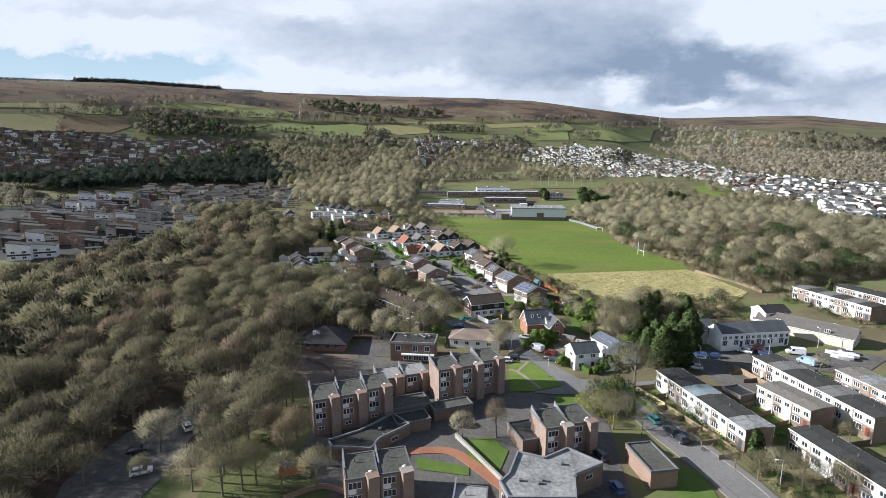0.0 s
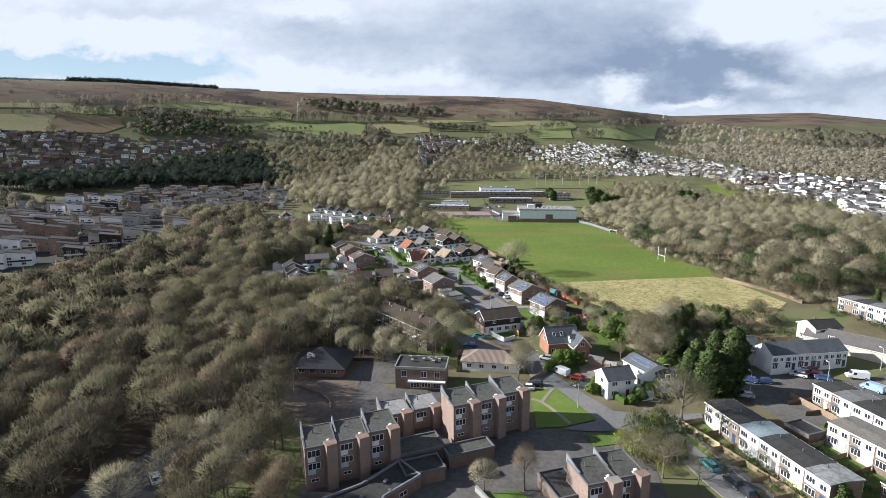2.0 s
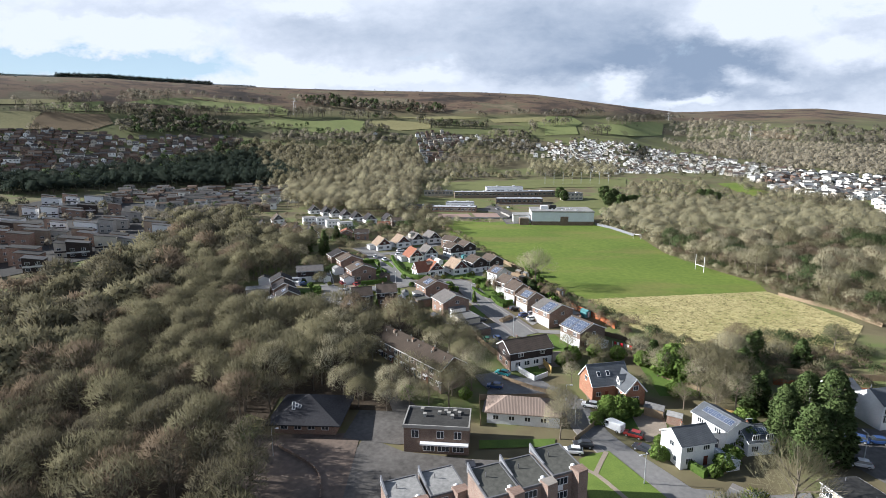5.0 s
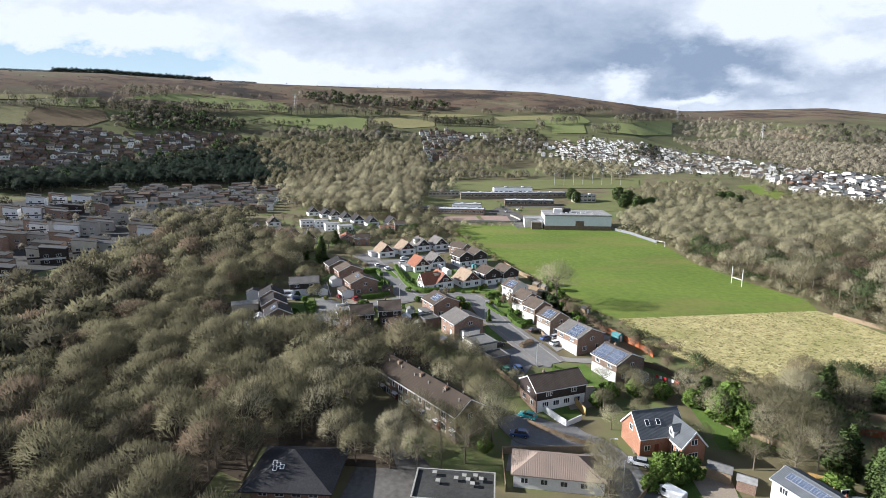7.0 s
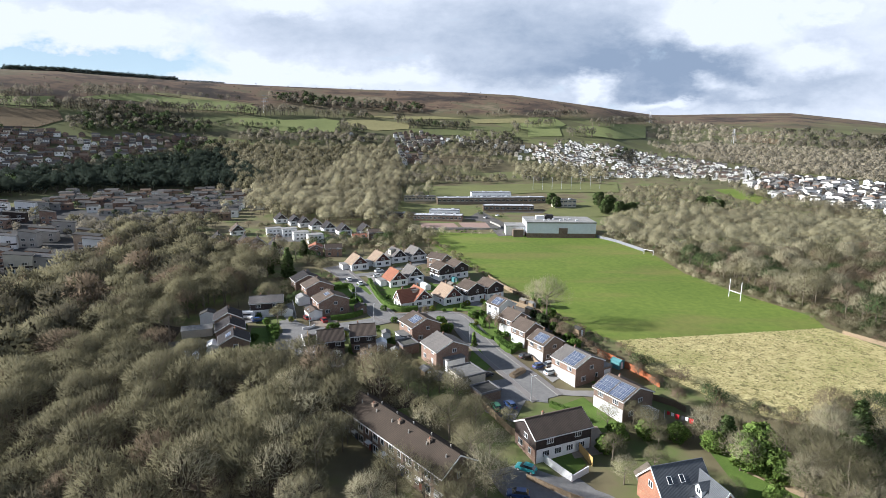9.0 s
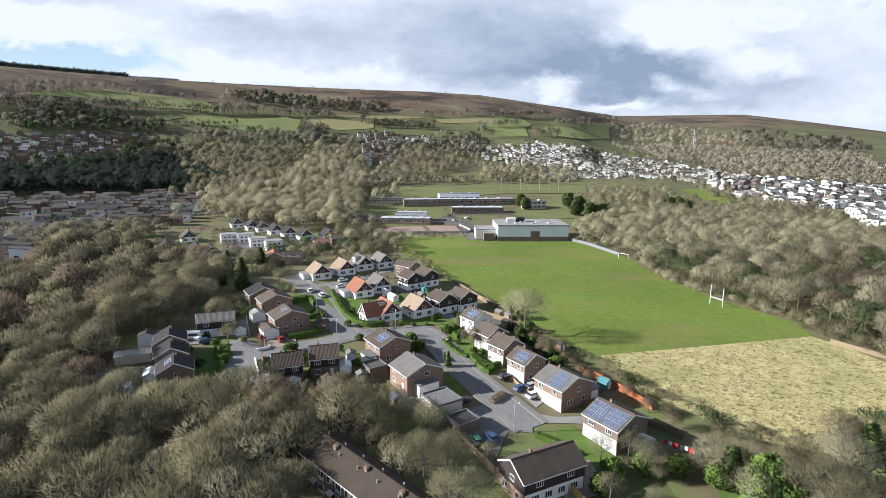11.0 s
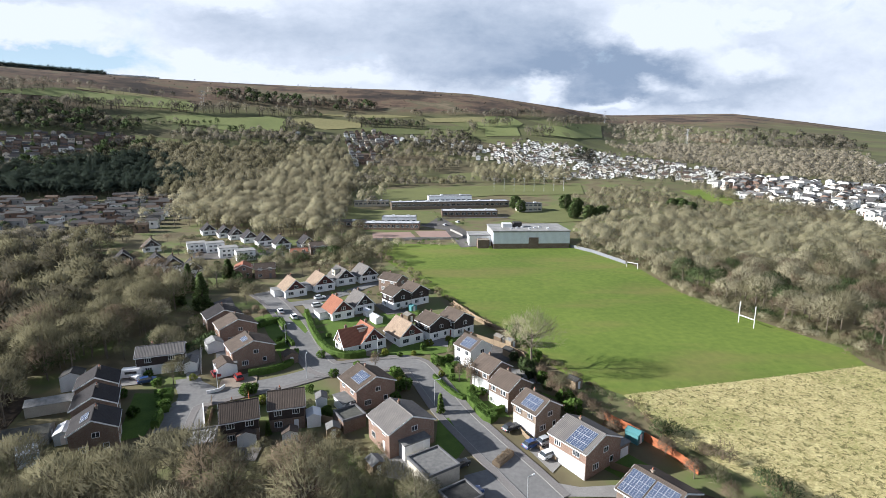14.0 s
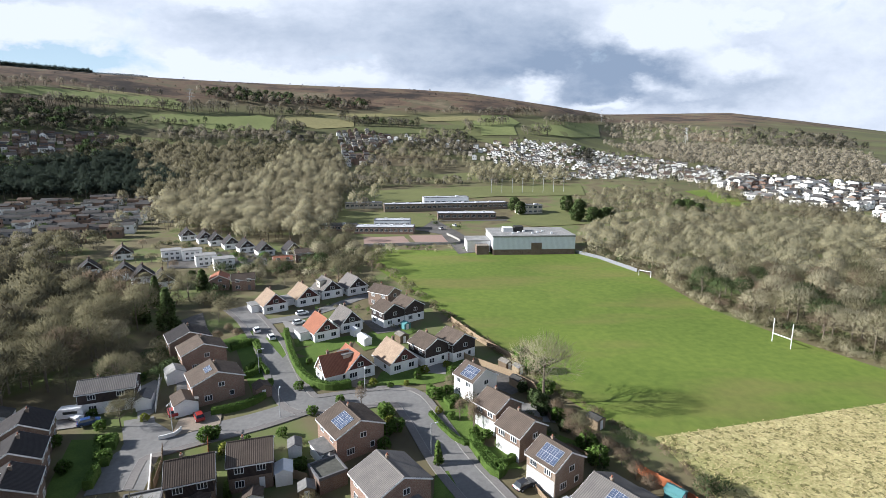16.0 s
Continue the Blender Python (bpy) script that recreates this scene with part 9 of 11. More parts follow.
green([(25.9, 163.7), (33.8, 164.3), (33, 154), (21.6, 154.8)], "garden lawn of the red brick house")
green([(36, 188), (50, 184), (52, 170), (36, 170)], "long garden lawns behind the red house")
green([(41.1, 131.2), (46.7, 128.4), (47.4, 119.0), (44.6, 119)], "front lawn at the terrace end")
green([(-60.5, 290.0), (-54.6, 290.9), (-47.5, 272), (-48.5, 262), (-52, 270)], "hedged lawn by the estate road")
green([(-8.6, 262.0), (-3.0, 258.5), (3.4, 243.4), (-4.2, 244.5)], "planted front garden by the junction")
green([(-2.6, 242), (3.8, 236.6), (6, 232), (1.4, 232.2)], "clipped front lawn with a hedge")
green([(-78.5, 247.0), (-69.6, 246.4), (-68.3, 229.5), (-72.7, 227.6)], "dark green front lawns by the turning")
green([(-43, 281), (-36, 285), (-22, 266.5), (-33.5, 266)], "front lawns of the red-roofed chalets")
green([(-20, 272), (-4, 276), (3, 278), (2, 268), (-8, 264.6), (-22, 264.6)], "front lawns along the junction")
green([(-48, 303), (-36, 305), (-32, 292), (-44, 289)], "garden of the orange-roofed chalet")
green([(13, 222), (20, 226), (30, 212), (26, 206)], "back gardens beside the field", None, 0.1)
green([(9, 202.5), (16, 206.5), (22, 194), (12, 191)], "front garden of the white-fronted house")
green([(50, 124), (53, 128), (66, 100), (58, 98)], "narrow front gardens of the terrace", None, 0.09)
green([(63, 128), (78, 134), (82, 110), (68, 104)], "gardens between the terraces", None, 0.09)
green([(92, 140), (98, 142), (110, 108), (96, 104)], "gardens behind the white terrace", None, 0.09)
patch("parking_court", [(62.2, 147.0), (73.2, 157.0), (97, 152), (112, 158), (122, 150), (108, 140), (84, 146), (78.5, 133.0), (69.7, 129)], asphalt_old, 0.12, 5, "grey tarmac parking court by the cottages", "yard")
patch("driveway", [(-22.5, 221.0), (-17.0, 222.5), (-13.0, 219.5), (-16.0, 213.0), (-22.0, 215.0)], kerb_stone, 0.2, 3, "pale concrete parking space below the brick house", "drive")
patch("driveway", [(-86.5, 256.5), (-79.5, 258.5), (-77.0, 252.0), (-84.0, 250.5)], kerb_stone, 0.2, 3, "pale concrete hardstanding for a covered boat", "drive")
patch("driveway", [(-40.6, 236.6), (-36.0, 237.4), (-34.6, 233.0), (-38.6, 232.4)], kerb_stone, 0.2, 3, "pale slabs between two houses", "patio")
patch("driveway", [(-50.6, 224.6), (-44.2, 224.6), (-44.4, 220.4), (-50.4, 220.6)], paving, 0.2, 3, "slabbed back patio of the brown-roofed house", "patio")
patch("turning_area", [(-64.5, 231.6), (-58.2, 231.2), (-58.9, 236.5), (-60.2, 243.0), (-60.0, 248.0), (-66.5, 253.2), (-71.0, 250.5), (-68.0, 245.0), (-66.4, 238.0)], asphalt, 0.165, 3, "grey tarmac turning head between the stepped rows", "road")
patch("lane_forecourt", [(-4.8, 177.8), (7.6, 178.4), (13.0, 170.8), (15.8, 167.8), (16.2, 160.6), (11.5, 163.0), (11.0, 167.2), (-5.3, 170.6)], asphalt, 0.15, 3, "pale grey tarmac lane between the bungalow and the red house", "road")
patch("wood_floor", [(-63.2, 158.6), (-64.9, 164.3), (-58.9, 170.7), (-47.8, 172.0), (-37.2, 170.0), (-30.4, 166.7), (-28.4, 161.0), (-38.5, 161.1), (-40.1, 166.5), (-57.0, 165.9), (-56.3, 155.6)], litter, 0.19, 3, "brown leaf litter behind the low hall", "woodland floor")
patch("driveway", [(-60, 246.5), (-52, 250.5), (-53.5, 257), (-61, 253)], drive_stone, 0.2, 3, "brown paved drive of the brick house", "drive")
patch("driveway", [(-29.5, 266), (-25.5, 264), (-22, 267), (-26, 269.5)], drive_stone, 0.2, 3, "paved drive of the red-roofed chalet", "drive")
patch("driveway", [(6.8, 221.5), (12.5, 224), (14, 217.5), (10, 213.5)], kerb_stone, 0.15, 3, "pale concrete drive where cars stand", "drive")
patch("driveway", [(9.5, 211.0), (13.7, 209.5), (21, 209.5), (20, 206.5), (10, 207.5)], kerb_stone, 0.16, 3, "pale curving drive between two houses", "drive")
patch("front_yard", [(31, 152), (38, 143), (34, 140), (29, 146)], drive_stone, 0.12, 3, "gravel yard of the white cottage", "yard")


# ---- hedges, fences and walls ----
def hedge(pts, w, h, label, mat=None, density=60):
    """A clipped hedge: a solid leafy body with a ragged coat of small leaves."""
    t = root("hedge", pts[0][0], pts[0][1], 0, 0, label, "hedge", "hedges")
    t.matrix_basis = Matrix.Identity(4)
    line = smooth_line(pts, 1.5)
    rng_ = np.random.default_rng(int(abs(pts[0][0] * 10)))
    bm = bmesh.new()
    rows = []
    for i, p in enumerate(line):
        d = (line[min(i + 1, len(line) - 1)] - line[max(i - 1, 0)]).normalized()
        side = Vector((d.y, -d.x, 0))
        z = ground(p.x, p.y)
        row = []
        for o, zz in ((-w / 2, -0.4), (-w / 2, h * 0.85), (-w * 0.3, h), (w * 0.3, h), (w / 2, h * 0.85), (w / 2, -0.4)):
            j = rng_.uniform(-0.08, 0.08)
            q = p + side * (o + j)
            row.append(bm.verts.new((q.x, q.y, z + zz + j)))
        rows.append(row)
    for a, b in zip(rows, rows[1:]):
        for i in range(5):
            bm.faces.new((a[i], a[i + 1], b[i + 1], b[i]))
    bm.faces.new(rows[0][::-1])
    bm.faces.new(rows[-1])
    bmesh.ops.recalc_face_normals(bm, faces=bm.faces)
    part("hedge_body", bm, mat or hedge_leaf, t)
    vs = []
    for p, q in zip(line, line[1:]):
        n = int((q - p).length * density)
        d = (q - p).normalized()
        for k in range(n):
            c = p + (q - p) * rng_.random()
            s = Vector((d.y, -d.x, 0))
            o = rng_.uniform(-0.5, 0.5) * w
            zz = h * (1.0 if abs(o) < 0.42 * w else rng_.uniform(0.1, 1.0))
            c = Vector((c.x + s.x * o, c.y + s.y * o, ground(c.x, c.y) + zz))
            for _ in range(3):
                vs.append((c.x + rng_.uniform(-0.22, 0.22), c.y + rng_.uniform(-0.22, 0.22), c.z + rng_.uniform(-0.1, 0.24)))
    if vs:
        shared("foliage", raw_mesh("foliage", np.array(vs), np.arange(len(vs)).reshape(-1, 3), [mat or hedge_leaf]), t)


hedge([(-48.8, 299.9), (-45.2, 287), (-40.2, 273.2), (-35.5, 266.0), (-31.0, 264.0), (-27, 265.0)], 1.6, 1.7, "thick clipped green hedge following the road bend")
hedge([(-55.1, 254.6), (-50.7, 256.2), (-46.4, 260.0), (-45.8, 267.5)], 1.3, 1.5, "clipped green hedge rounding the corner garden")
hedge([(-61.1, 288.3), (-57.9, 291.1), (-55.4, 292.0), (-52.9, 285.3)], 1.3, 1.6, "clipped green garden hedge")
hedge([(-53.3, 271.2), (-50.6, 273.4), (-51.6, 279.9)], 1.2, 1.4, "square green garden hedge")
hedge([(-1.8, 241.4), (0.0, 236.6), (1.6, 232.6)], 1.3, 1.3, "bright clipped hedge around a front lawn")
hedge([(1.6, 232.6), (5.0, 234.6)], 1.3, 1.3, "bright clipped hedge beside a drive")
hedge([(-70.2, 246.0), (-69.4, 243.0)], 1.6, 1.8, "rounded green hedge beside the turning")
hedge([(-68.8, 241.0), (-68.0, 238.0)], 1.5, 1.8, "rounded green hedge beside the turning")
hedge([(-68.2, 236.2), (-67.4, 232.0)], 1.5, 1.8, "square green hedge beside the turning")
hedge([(-9.0, 262.5), (-6.4, 258.5), (-4.4, 253.0)], 1.2, 1.2, "dark clipped hedge at the junction")
hedge([(7.5, 203), (11, 200), (14, 196)], 1.4, 1.0, "low planted border hedge")
hedge([(0, 216), (3.5, 219.5)], 1.6, 1.1, "rusty ornamental hedge on the traffic island", twig_red)
hedge([(34, 140), (31, 144.5), (27.5, 146.8)], 1.2, 1.6, "garden hedge in front of the white cottage")
rng = np.random.default_rng(21)


def scrub_line(pts, step, spread, label, mats, scale, models):
    """Loose scrub scattered along a line."""
    line = smooth_line(pts, step)
    wood("scrub", [(q.x + rng.normal() * spread, q.y + rng.normal() * spread) for q in line], models, mats, label, rng, scale)


straw_twig = material("straw_twig", (0.36, 0.33, 0.15), (0.25, 0.23, 0.10), 0.95, 0.1, 0.8, 0.0, spread=0.2)
BUSH = []
for i in range(4):
    r_ = np.random.default_rng(130 + i)
    BUSH.append((limb((0, 0, -0.3), (0, 0, 1.2), 0.08, 0.04, 3), twig_blades(240, 2.6, 1.9, 1.5, 0.8, r_, (0.4, 0.9), (0.07, 0.15), 0.45)))
scrub_line([(37, 222), (31, 236), (24, 252), (12, 278), (4, 300), (-5, 322)], 1.6, 0.8, "brown bramble scrub along the field edge", [bark, twig_red, twig, twig_red], (0.4, 0.9), BUSH)
scrub_line([(-8, 330), (-20, 362), (-28, 386), (-36, 414)], 2.4, 1.4, "leafless scrub beside the playing field", [bark, twig, twig_red], (0.6, 1.3), BUSH)
scrub_line([(106, 254), (108, 243), (119, 212)], 1.8, 0.9, "brown scrub below the wood", [bark, twig_red, twig], (0.5, 1.1), BUSH)
scrub_line([(77, 394), (91, 354), (90, 314), (95, 296), (108, 260), (112, 244)], 1.3, 1.3, "tangled undergrowth along the wood edge", [bark, twig, twig_pale, twig], (0.7, 1.5), BUSH)
scrub_line([(112, 244), (122, 213), (140, 222), (184, 236), (240, 262)], 1.6, 2.0, "tangled undergrowth beneath the wood edge", [bark, twig, twig_pale], (0.8, 1.6), BUSH)
scrub_line([(36, 222), (46, 204), (62, 194), (84, 189), (100, 194)], 1.3, 2.4, "leafless scrub between gardens and rough grass", [bark, twig, twig_red, ivy_leaf], (0.6, 1.4), BUSH)
scrub_line([(55, 182), (70, 178), (90, 184)], 1.3, 4.0, "leafless scrub behind the gardens", [bark, twig, twig_red, ivy_leaf], (0.6, 1.4), BUSH)
scrub_line([(45, 128), (48, 122), (53, 113), (58, 102), (60, 96)], 0.9, 1.0, "shrubs in the narrow front gardens", [bark, twig, ivy_leaf, hedge_leaf], (0.35, 0.8), BUSH)
scrub_line([(64, 126), (68, 116), (72, 106)], 1.2, 1.6, "shrubs between the terraces", [bark, twig, ivy_leaf], (0.4, 0.8), BUSH)
scrub_line([(92, 143), (95, 128), (98, 112)], 1.4, 1.4, "shrubs behind the white terrace", [bark, twig, ivy_leaf], (0.4, 0.8), BUSH)
scrub_line([(122, 206), (128, 186), (134, 172)], 1.2, 1.6, "shrubs before the upper terrace", [bark, twig, ivy_leaf], (0.4, 0.9), BUSH)
scrub_line([(68, 172), (84, 168), (98, 170), (104, 186)], 0.9, 3.0, "shrubs in the cottage gardens", [bark, twig, twig_red, ivy_leaf], (0.4, 0.9), BUSH)
scrub_line([(-148, 385), (-130, 375), (-108, 365), (-90, 358), (-70, 352)], 1.6, 3.0, "shrubs around the upper chalets", [bark, twig, twig, ivy_leaf], (0.5, 1.1), BUSH)
scrub_line([(-140, 432), (-118, 420), (-96, 402), (-70, 392), (-56, 396)], 1.6, 2.0, "shrubs between the upper chalets", [bark, twig, ivy_leaf], (0.5, 1.2), BUSH)
scrub_line([(-66, 372), (-48, 352), (-30, 350), (-22, 336)], 1.4, 2.2, "leafless shrubs behind the chalets", [bark, twig, twig_red], (0.7, 1.6), BUSH)
scrub_line([(-48, 318), (-36, 322), (-24, 314), (-14, 300), (-4, 290)], 1.6, 1.4, "garden shrubs between the chalets", [bark, twig, ivy_leaf, hedge_leaf], (0.3, 0.7), BUSH)
scrub_line([(-84, 270), (-74, 276), (-76, 290), (-84, 300)], 1.0, 2.2, "dark shrubs behind the brick houses", [bark, twig, ivy_leaf], (0.7, 1.6), BUSH)
scrub_line([(-58, 236), (-52, 238), (-44, 241), (-34, 243)], 1.2, 1.0, "garden shrubs along the road", [bark, twig, ivy_leaf, twig_red], (0.3, 0.6), BUSH)
scrub_line([(-36, 222), (-28, 222), (-20, 218)], 0.9, 1.6, "overgrown shrubs behind the gardens", [bark, twig, twig], (0.6, 1.2), BUSH)
scrub_line([(4, 256), (9, 250), (13, 240), (20, 232)], 1.2, 1.2, "garden shrubs behind the stepped houses", [bark, twig, ivy_leaf], (0.35, 0.8), BUSH)
scrub_line([(58, 97), (60, 90), (62, 82), (64, 72)], 0.5, 1.2, "yellowed brambles on the roadside bank", [bark, twig, straw_twig, ivy_leaf], (0.3, 0.7), BUSH)
wood("undergrowth", spots_in([(112, 246), (121, 213), (136, 222), (184, 235), (240, 262), (240, 276), (180, 252), (128, 240), (112, 280), (98, 320), (97, 356), (84, 396), (77, 394), (91, 354), (92, 312), (108, 262)], 3.6, rng, 0.9), BUSH, [bark, twig, twig, twig_red, ivy_leaf], "dark undergrowth inside the wood edge", rng, (0.9, 1.7))
wood("undergrowth", spots_in([(-62, 140), (-48, 132), (-42, 98), (-52, 80), (-60, 82), (-54, 110), (-60, 128)], 4.5, rng, 0.7), BUSH, [bark, twig, twig_red, ivy_leaf], "undergrowth along the lower wood edge", rng, (0.7, 1.3))
scrub_line([(60, 96), (66, 84), (68, 74)], 0.8, 2.0, "straggling scrub on the terrace bank", [bark, twig, ivy_leaf], (0.4, 0.9), BUSH)
scrub_line([(-4, 196), (-10, 206), (-20, 213), (-40, 221), (-58, 221)], 1.3, 1.4, "brambles below the house gardens", [bark, twig, twig], (0.6, 1.2), BUSH)


def fence(pts, h, mat, label, post=True):
    """A boarded fence: posts and one panel between each two."""
    t = root("fence", pts[0][0], pts[0][1], 0, 0, label, "fence", "fences")
    t.matrix_basis = Matrix.Identity(4)
    for (x0, y0), (x1, y1) in zip(pts, pts[1:]):
        L = math.hypot(x1 - x0, y1 - y0)
        n = max(1, round(L / 1.9))
        a = math.degrees(math.atan2(y1 - y0, x1 - x0))
        for i in range(n):
            u, v = i / n, (i + 1) / n
            ax, ay, bx, by = x0 + (x1 - x0) * u, y0 + (y1 - y0) * u, x0 + (x1 - x0) * v, y0 + (y1 - y0) * v
            z = ground((ax + bx) / 2, (ay + by) / 2)
            w = math.hypot(bx - ax, by - ay)
            bm = bmesh.new()
            k = 6
            plan = [(-w / 2 + (j + e) * w / k, -0.02 - 0.02 * (j % 2)) for j in range(k) for e in (0.001, 0.999)] + [(w / 2, 0.02), (-w / 2, 0.02)]
            low, top = [bm.verts.new((px, py, -0.3)) for px, py in plan], [bm.verts.new((px, py, h)) for px, py in plan]
            bm.faces.new(top)
            bm.faces.new(low[::-1])
            for j in range(len(plan)):
                bm.faces.new((low[j], low[(j + 1) % len(plan)], top[(j + 1) % len(plan)], top[j]))
            p = part("fence_panel", bm, mat, t)
            p.matrix_basis = pose((ax + bx) / 2, (ay + by) / 2, z, 0, 0, a)
            bm = bmesh.new()
            box(bm, -0.06, 0.06, -0.06, 0.06, -0.3, h + 0.12)
            p = part("fence_post", bm, mat, t)
            p.matrix_basis = pose(ax, ay, ground(ax, ay), 0, 0, a)


fence([(25.8, 229.7), (29.4, 224.6), (33.5, 217.3), (36, 211)], 1.8, fence_orange, "orange-red stained garden fence beside the field")
fence([(9.0, 189.2), (11.4, 181.4)], 1.9, fence_new, "new yellow timber fence around a lawn")
fence([(42.7, 131.9), (46.2, 125.4), (48.0, 121.5)], 1.7, fence_pale, "pale yellow timber fence at the terrace end")
fence([(75.0, 143.5), (77.9, 135.1), (79.7, 129.0), (82, 122)], 1.7, fence_wood, "weathered timber fence between parking and gardens")
fence([(48.6, 121.4), (54.6, 108.5), (58, 98)], 1.2, fence_wood, "low timber fence along the pavement")
fence([(15.0, 274.3), (7.1, 289.4), (0.9, 306)], 1.7, fence_wood, "brown timber fence at the field edge")
fence([(-9.5, 204.3), (-3.0, 191.6), (-0.8, 190.2)], 1.7, fence_wood, "tall timber fence above the lane")
fence([(7.0, 226.5), (8.6, 221.5), (11.5, 216.5)], 1.0, fence_wood, "low timber fence along the pavement edge")
fence([(44, 163), (50, 160), (52, 156)], 1.8, fence_new, "orange timber fence behind the white house")
fence([(-8, 156), (-8, 167), (10, 168)], 1.6, fence_wood, "timber fence around the bungalow")
fence([(66, 176), (80, 172), (98, 168)], 1.6, fence_orange, "orange garden fences behind the cottages")
fence([(70, 182), (86, 178), (100, 176)], 1.6, fence_wood, "garden fences behind the cottages")
fence([(71.8, 394.7), (78.7, 381.0), (85.5, 356.7)], 1.7, fin_grey, "pale palisade fence from the hall to the wood")
fence([(104.5, 243), (114.5, 225), (118, 211)], 1.3, fence_wood, "wire and timber fence along the rough grass")


def garden_fences(x, y, rot, L, W, n, side, deep, mat, label):
    """Short fences that part the gardens of a terrace; side: -1 before the fronts, 1 behind."""
    c, s_ = math.cos(radians(rot)), math.sin(radians(rot))
    for i in range(n + 1):
        u = -L / 2 + i * L / n
        a, b = side * (W / 2 + 0.4), side * (W / 2 + deep)
        fence([(x + c * a - s_ * u, y + s_ * a + c * u), (x + c * b - s_ * u, y + s_ * b + c * u)], 1.2, mat, label)


garden_fences(56.9, 118.4, 15, 31, 6.9, 6, -1, 6.0, fence_wood, "low boarded fence between two front gardens")
garden_fences(86.5, 125.4, 13, 35, 7.5, 7, -1, 6.5, fence_dark, "weathered boarded fence between terrace gardens")
garden_fences(76.7, 118.7, 20, 14, 7.0, 3, -1, 6.0, fence_wood, "boarded fence between terrace gardens")
garden_fences(74.0, 92.5, 13, 27, 6.8, 5, -1, 5.5, fence_wood, "low boarded fence between two front gardens")


def wall_line(pts, h, mat, label, w=0.22):
    ribbon("garden_wall", pts, -w / 2, w / 2, -0.4, h, mat, label, "wall")


wall_line([(-0.5, 189.8), (0.4, 186.1), (3.5, 181), (6.4, 177.0)], 1.6, render_white, "white rendered garden wall beside the lane")
wall_line([(6.4, 177.0), (10.2, 179.8)], 1.3, render_white, "white garden wall with piers", 0.2)
wall_line([(-35, 419), (-7, 420.5), (17, 423.5)], 1.0, concrete, "pale wall along the play courts", 0.4)
wall_line([(-62, 245.8), (-59.5, 247.0), (-59.0, 249)], 0.9, render_white, "white garden wall at a drive")
wall_line([(-50, 146), (-40, 139), (-37, 131)], 0.7, brick_brown, "low brick wall at the yard edge")
wall_line([(-34, 84), (-28, 88), (-22, 86)], 1.2, brick_red, "red brick wall beside the tower")


# ---- sheds and garden rooms ----
low_block(68.0, 126.4, 22, 5.0, 5.5, 2.5, brick_brown, felt_dark, "brown garage with a dark flat roof behind the terrace", "garage", True, "garage_block")


def clothes_line(x0, y0, x1, y1):
    """A washing line between two posts, with clothes hung along it."""
    t = root("clothes_line", x0, y0, 0, None, "washing line hung with red and white clothes", "washing line")
    d = Vector((x1 - x0, y1 - y0, 0))
    way = d.normalized()
    rng_ = random.Random(4)
    for q in (Vector((0, 0, 0)), d):
        bm = bmesh.new()
        bmesh.ops.create_cone(bm, cap_ends=True, segments=8, radius1=0.05, radius2=0.04, depth=2.3, matrix=Matrix.Translation((q.x, q.y, 0.85)))
        part("post", bm, galvanised, t)
    bm = bmesh.new()
    v, f = limb((0, 0, 1.9), (d.x, d.y, 1.9), 0.015, 0.015, 4)
    vv = [bm.verts.new(c) for c in v]
    for k in f:
        bm.faces.new([vv[i] for i in k])
    part("line", bm, dark_paint, t)
    u = 0.5
    k = 0
    while u < d.length - 0.9:
        w, h = rng_.uniform(0.55, 0.9), rng_.uniform(0.7, 1.2)
        bm = bmesh.new()
        box(bm, 0, w, -0.03, 0.03, 1.88 - h, 1.92)
        for v in bm.verts:
            v.co.x += 0.06 * (1.9 - v.co.z) * (1 if v.co.x < w / 2 else -1)
        ob = part("garment", bm, (cloth_red, white_paint, cloth_red, dark_paint, white_paint)[k % 5], t)
        ob.matrix_basis = pose(way.x * u, way.y * u, 0, 0, 0, math.degrees(math.atan2(way.y, way.x)))
        u += w + rng_.uniform(0.1, 0.5)
        k += 1


cloth_red = material("cloth_red", (0.50, 0.03, 0.04), (0.38, 0.02, 0.03), 0.9, 1.0, 9.0, 0.1)
clothes_line(31.8, 197.8, 36.4, 193.8)


def shed(x, y, rot, w, d, h, wall_mat, roof_mat, label, name="garden_shed"):
    t = root(name, x, y, rot, None, label, "shed", "garden sheds")
    gable_walls(t, d, w, h, w * 0.22, wall_mat)
    for s in (-1, 1):
        bm = bmesh.new()
        slab(bm, [(0, -d / 2 - 0.15, h + w * 0.22 + 0.1), (s * (w / 2 + 0.15), -d / 2 - 0.15, h + 0.03), (s * (w / 2 + 0.15), d / 2 + 0.15, h + 0.03), (0, d / 2 + 0.15, h + w * 0.22 + 0.1)], 0.08)
        part("roof_slope", bm, roof_mat, t)
    door(t, pose(0, -d / 2, 0), white_paint, 0.8, min(1.9, h))


shed(-35.6, 232.6, 12, 2.8, 3.4, 2.3, render_white, dome_white, "white summerhouse with a white flat roof")
shed(-31.0, 228.0, 12, 2.6, 2.4, 2.0, fence_wood, felt_grey, "small timber shed with a grey roof")
shed(31.8, 161.6, 60, 2.8, 4.0, 2.2, fence_wood, felt_grey, "timber shed with a grey felt roof")
shed(35.2, 158.6, 60, 2.4, 3.0, 2.0, brick_red, felt_pale, "small red shed with a pale roof")
shed(-94.0, 251.0, 20, 4.5, 4.0, 3.4, render_white, felt_dark, "white garden outbuilding beside the wood")
shed(-92.5, 240.5, 110, 4.0, 8.5, 2.3, render_cream, felt_pale, "long prefabricated garage with a pale roof")
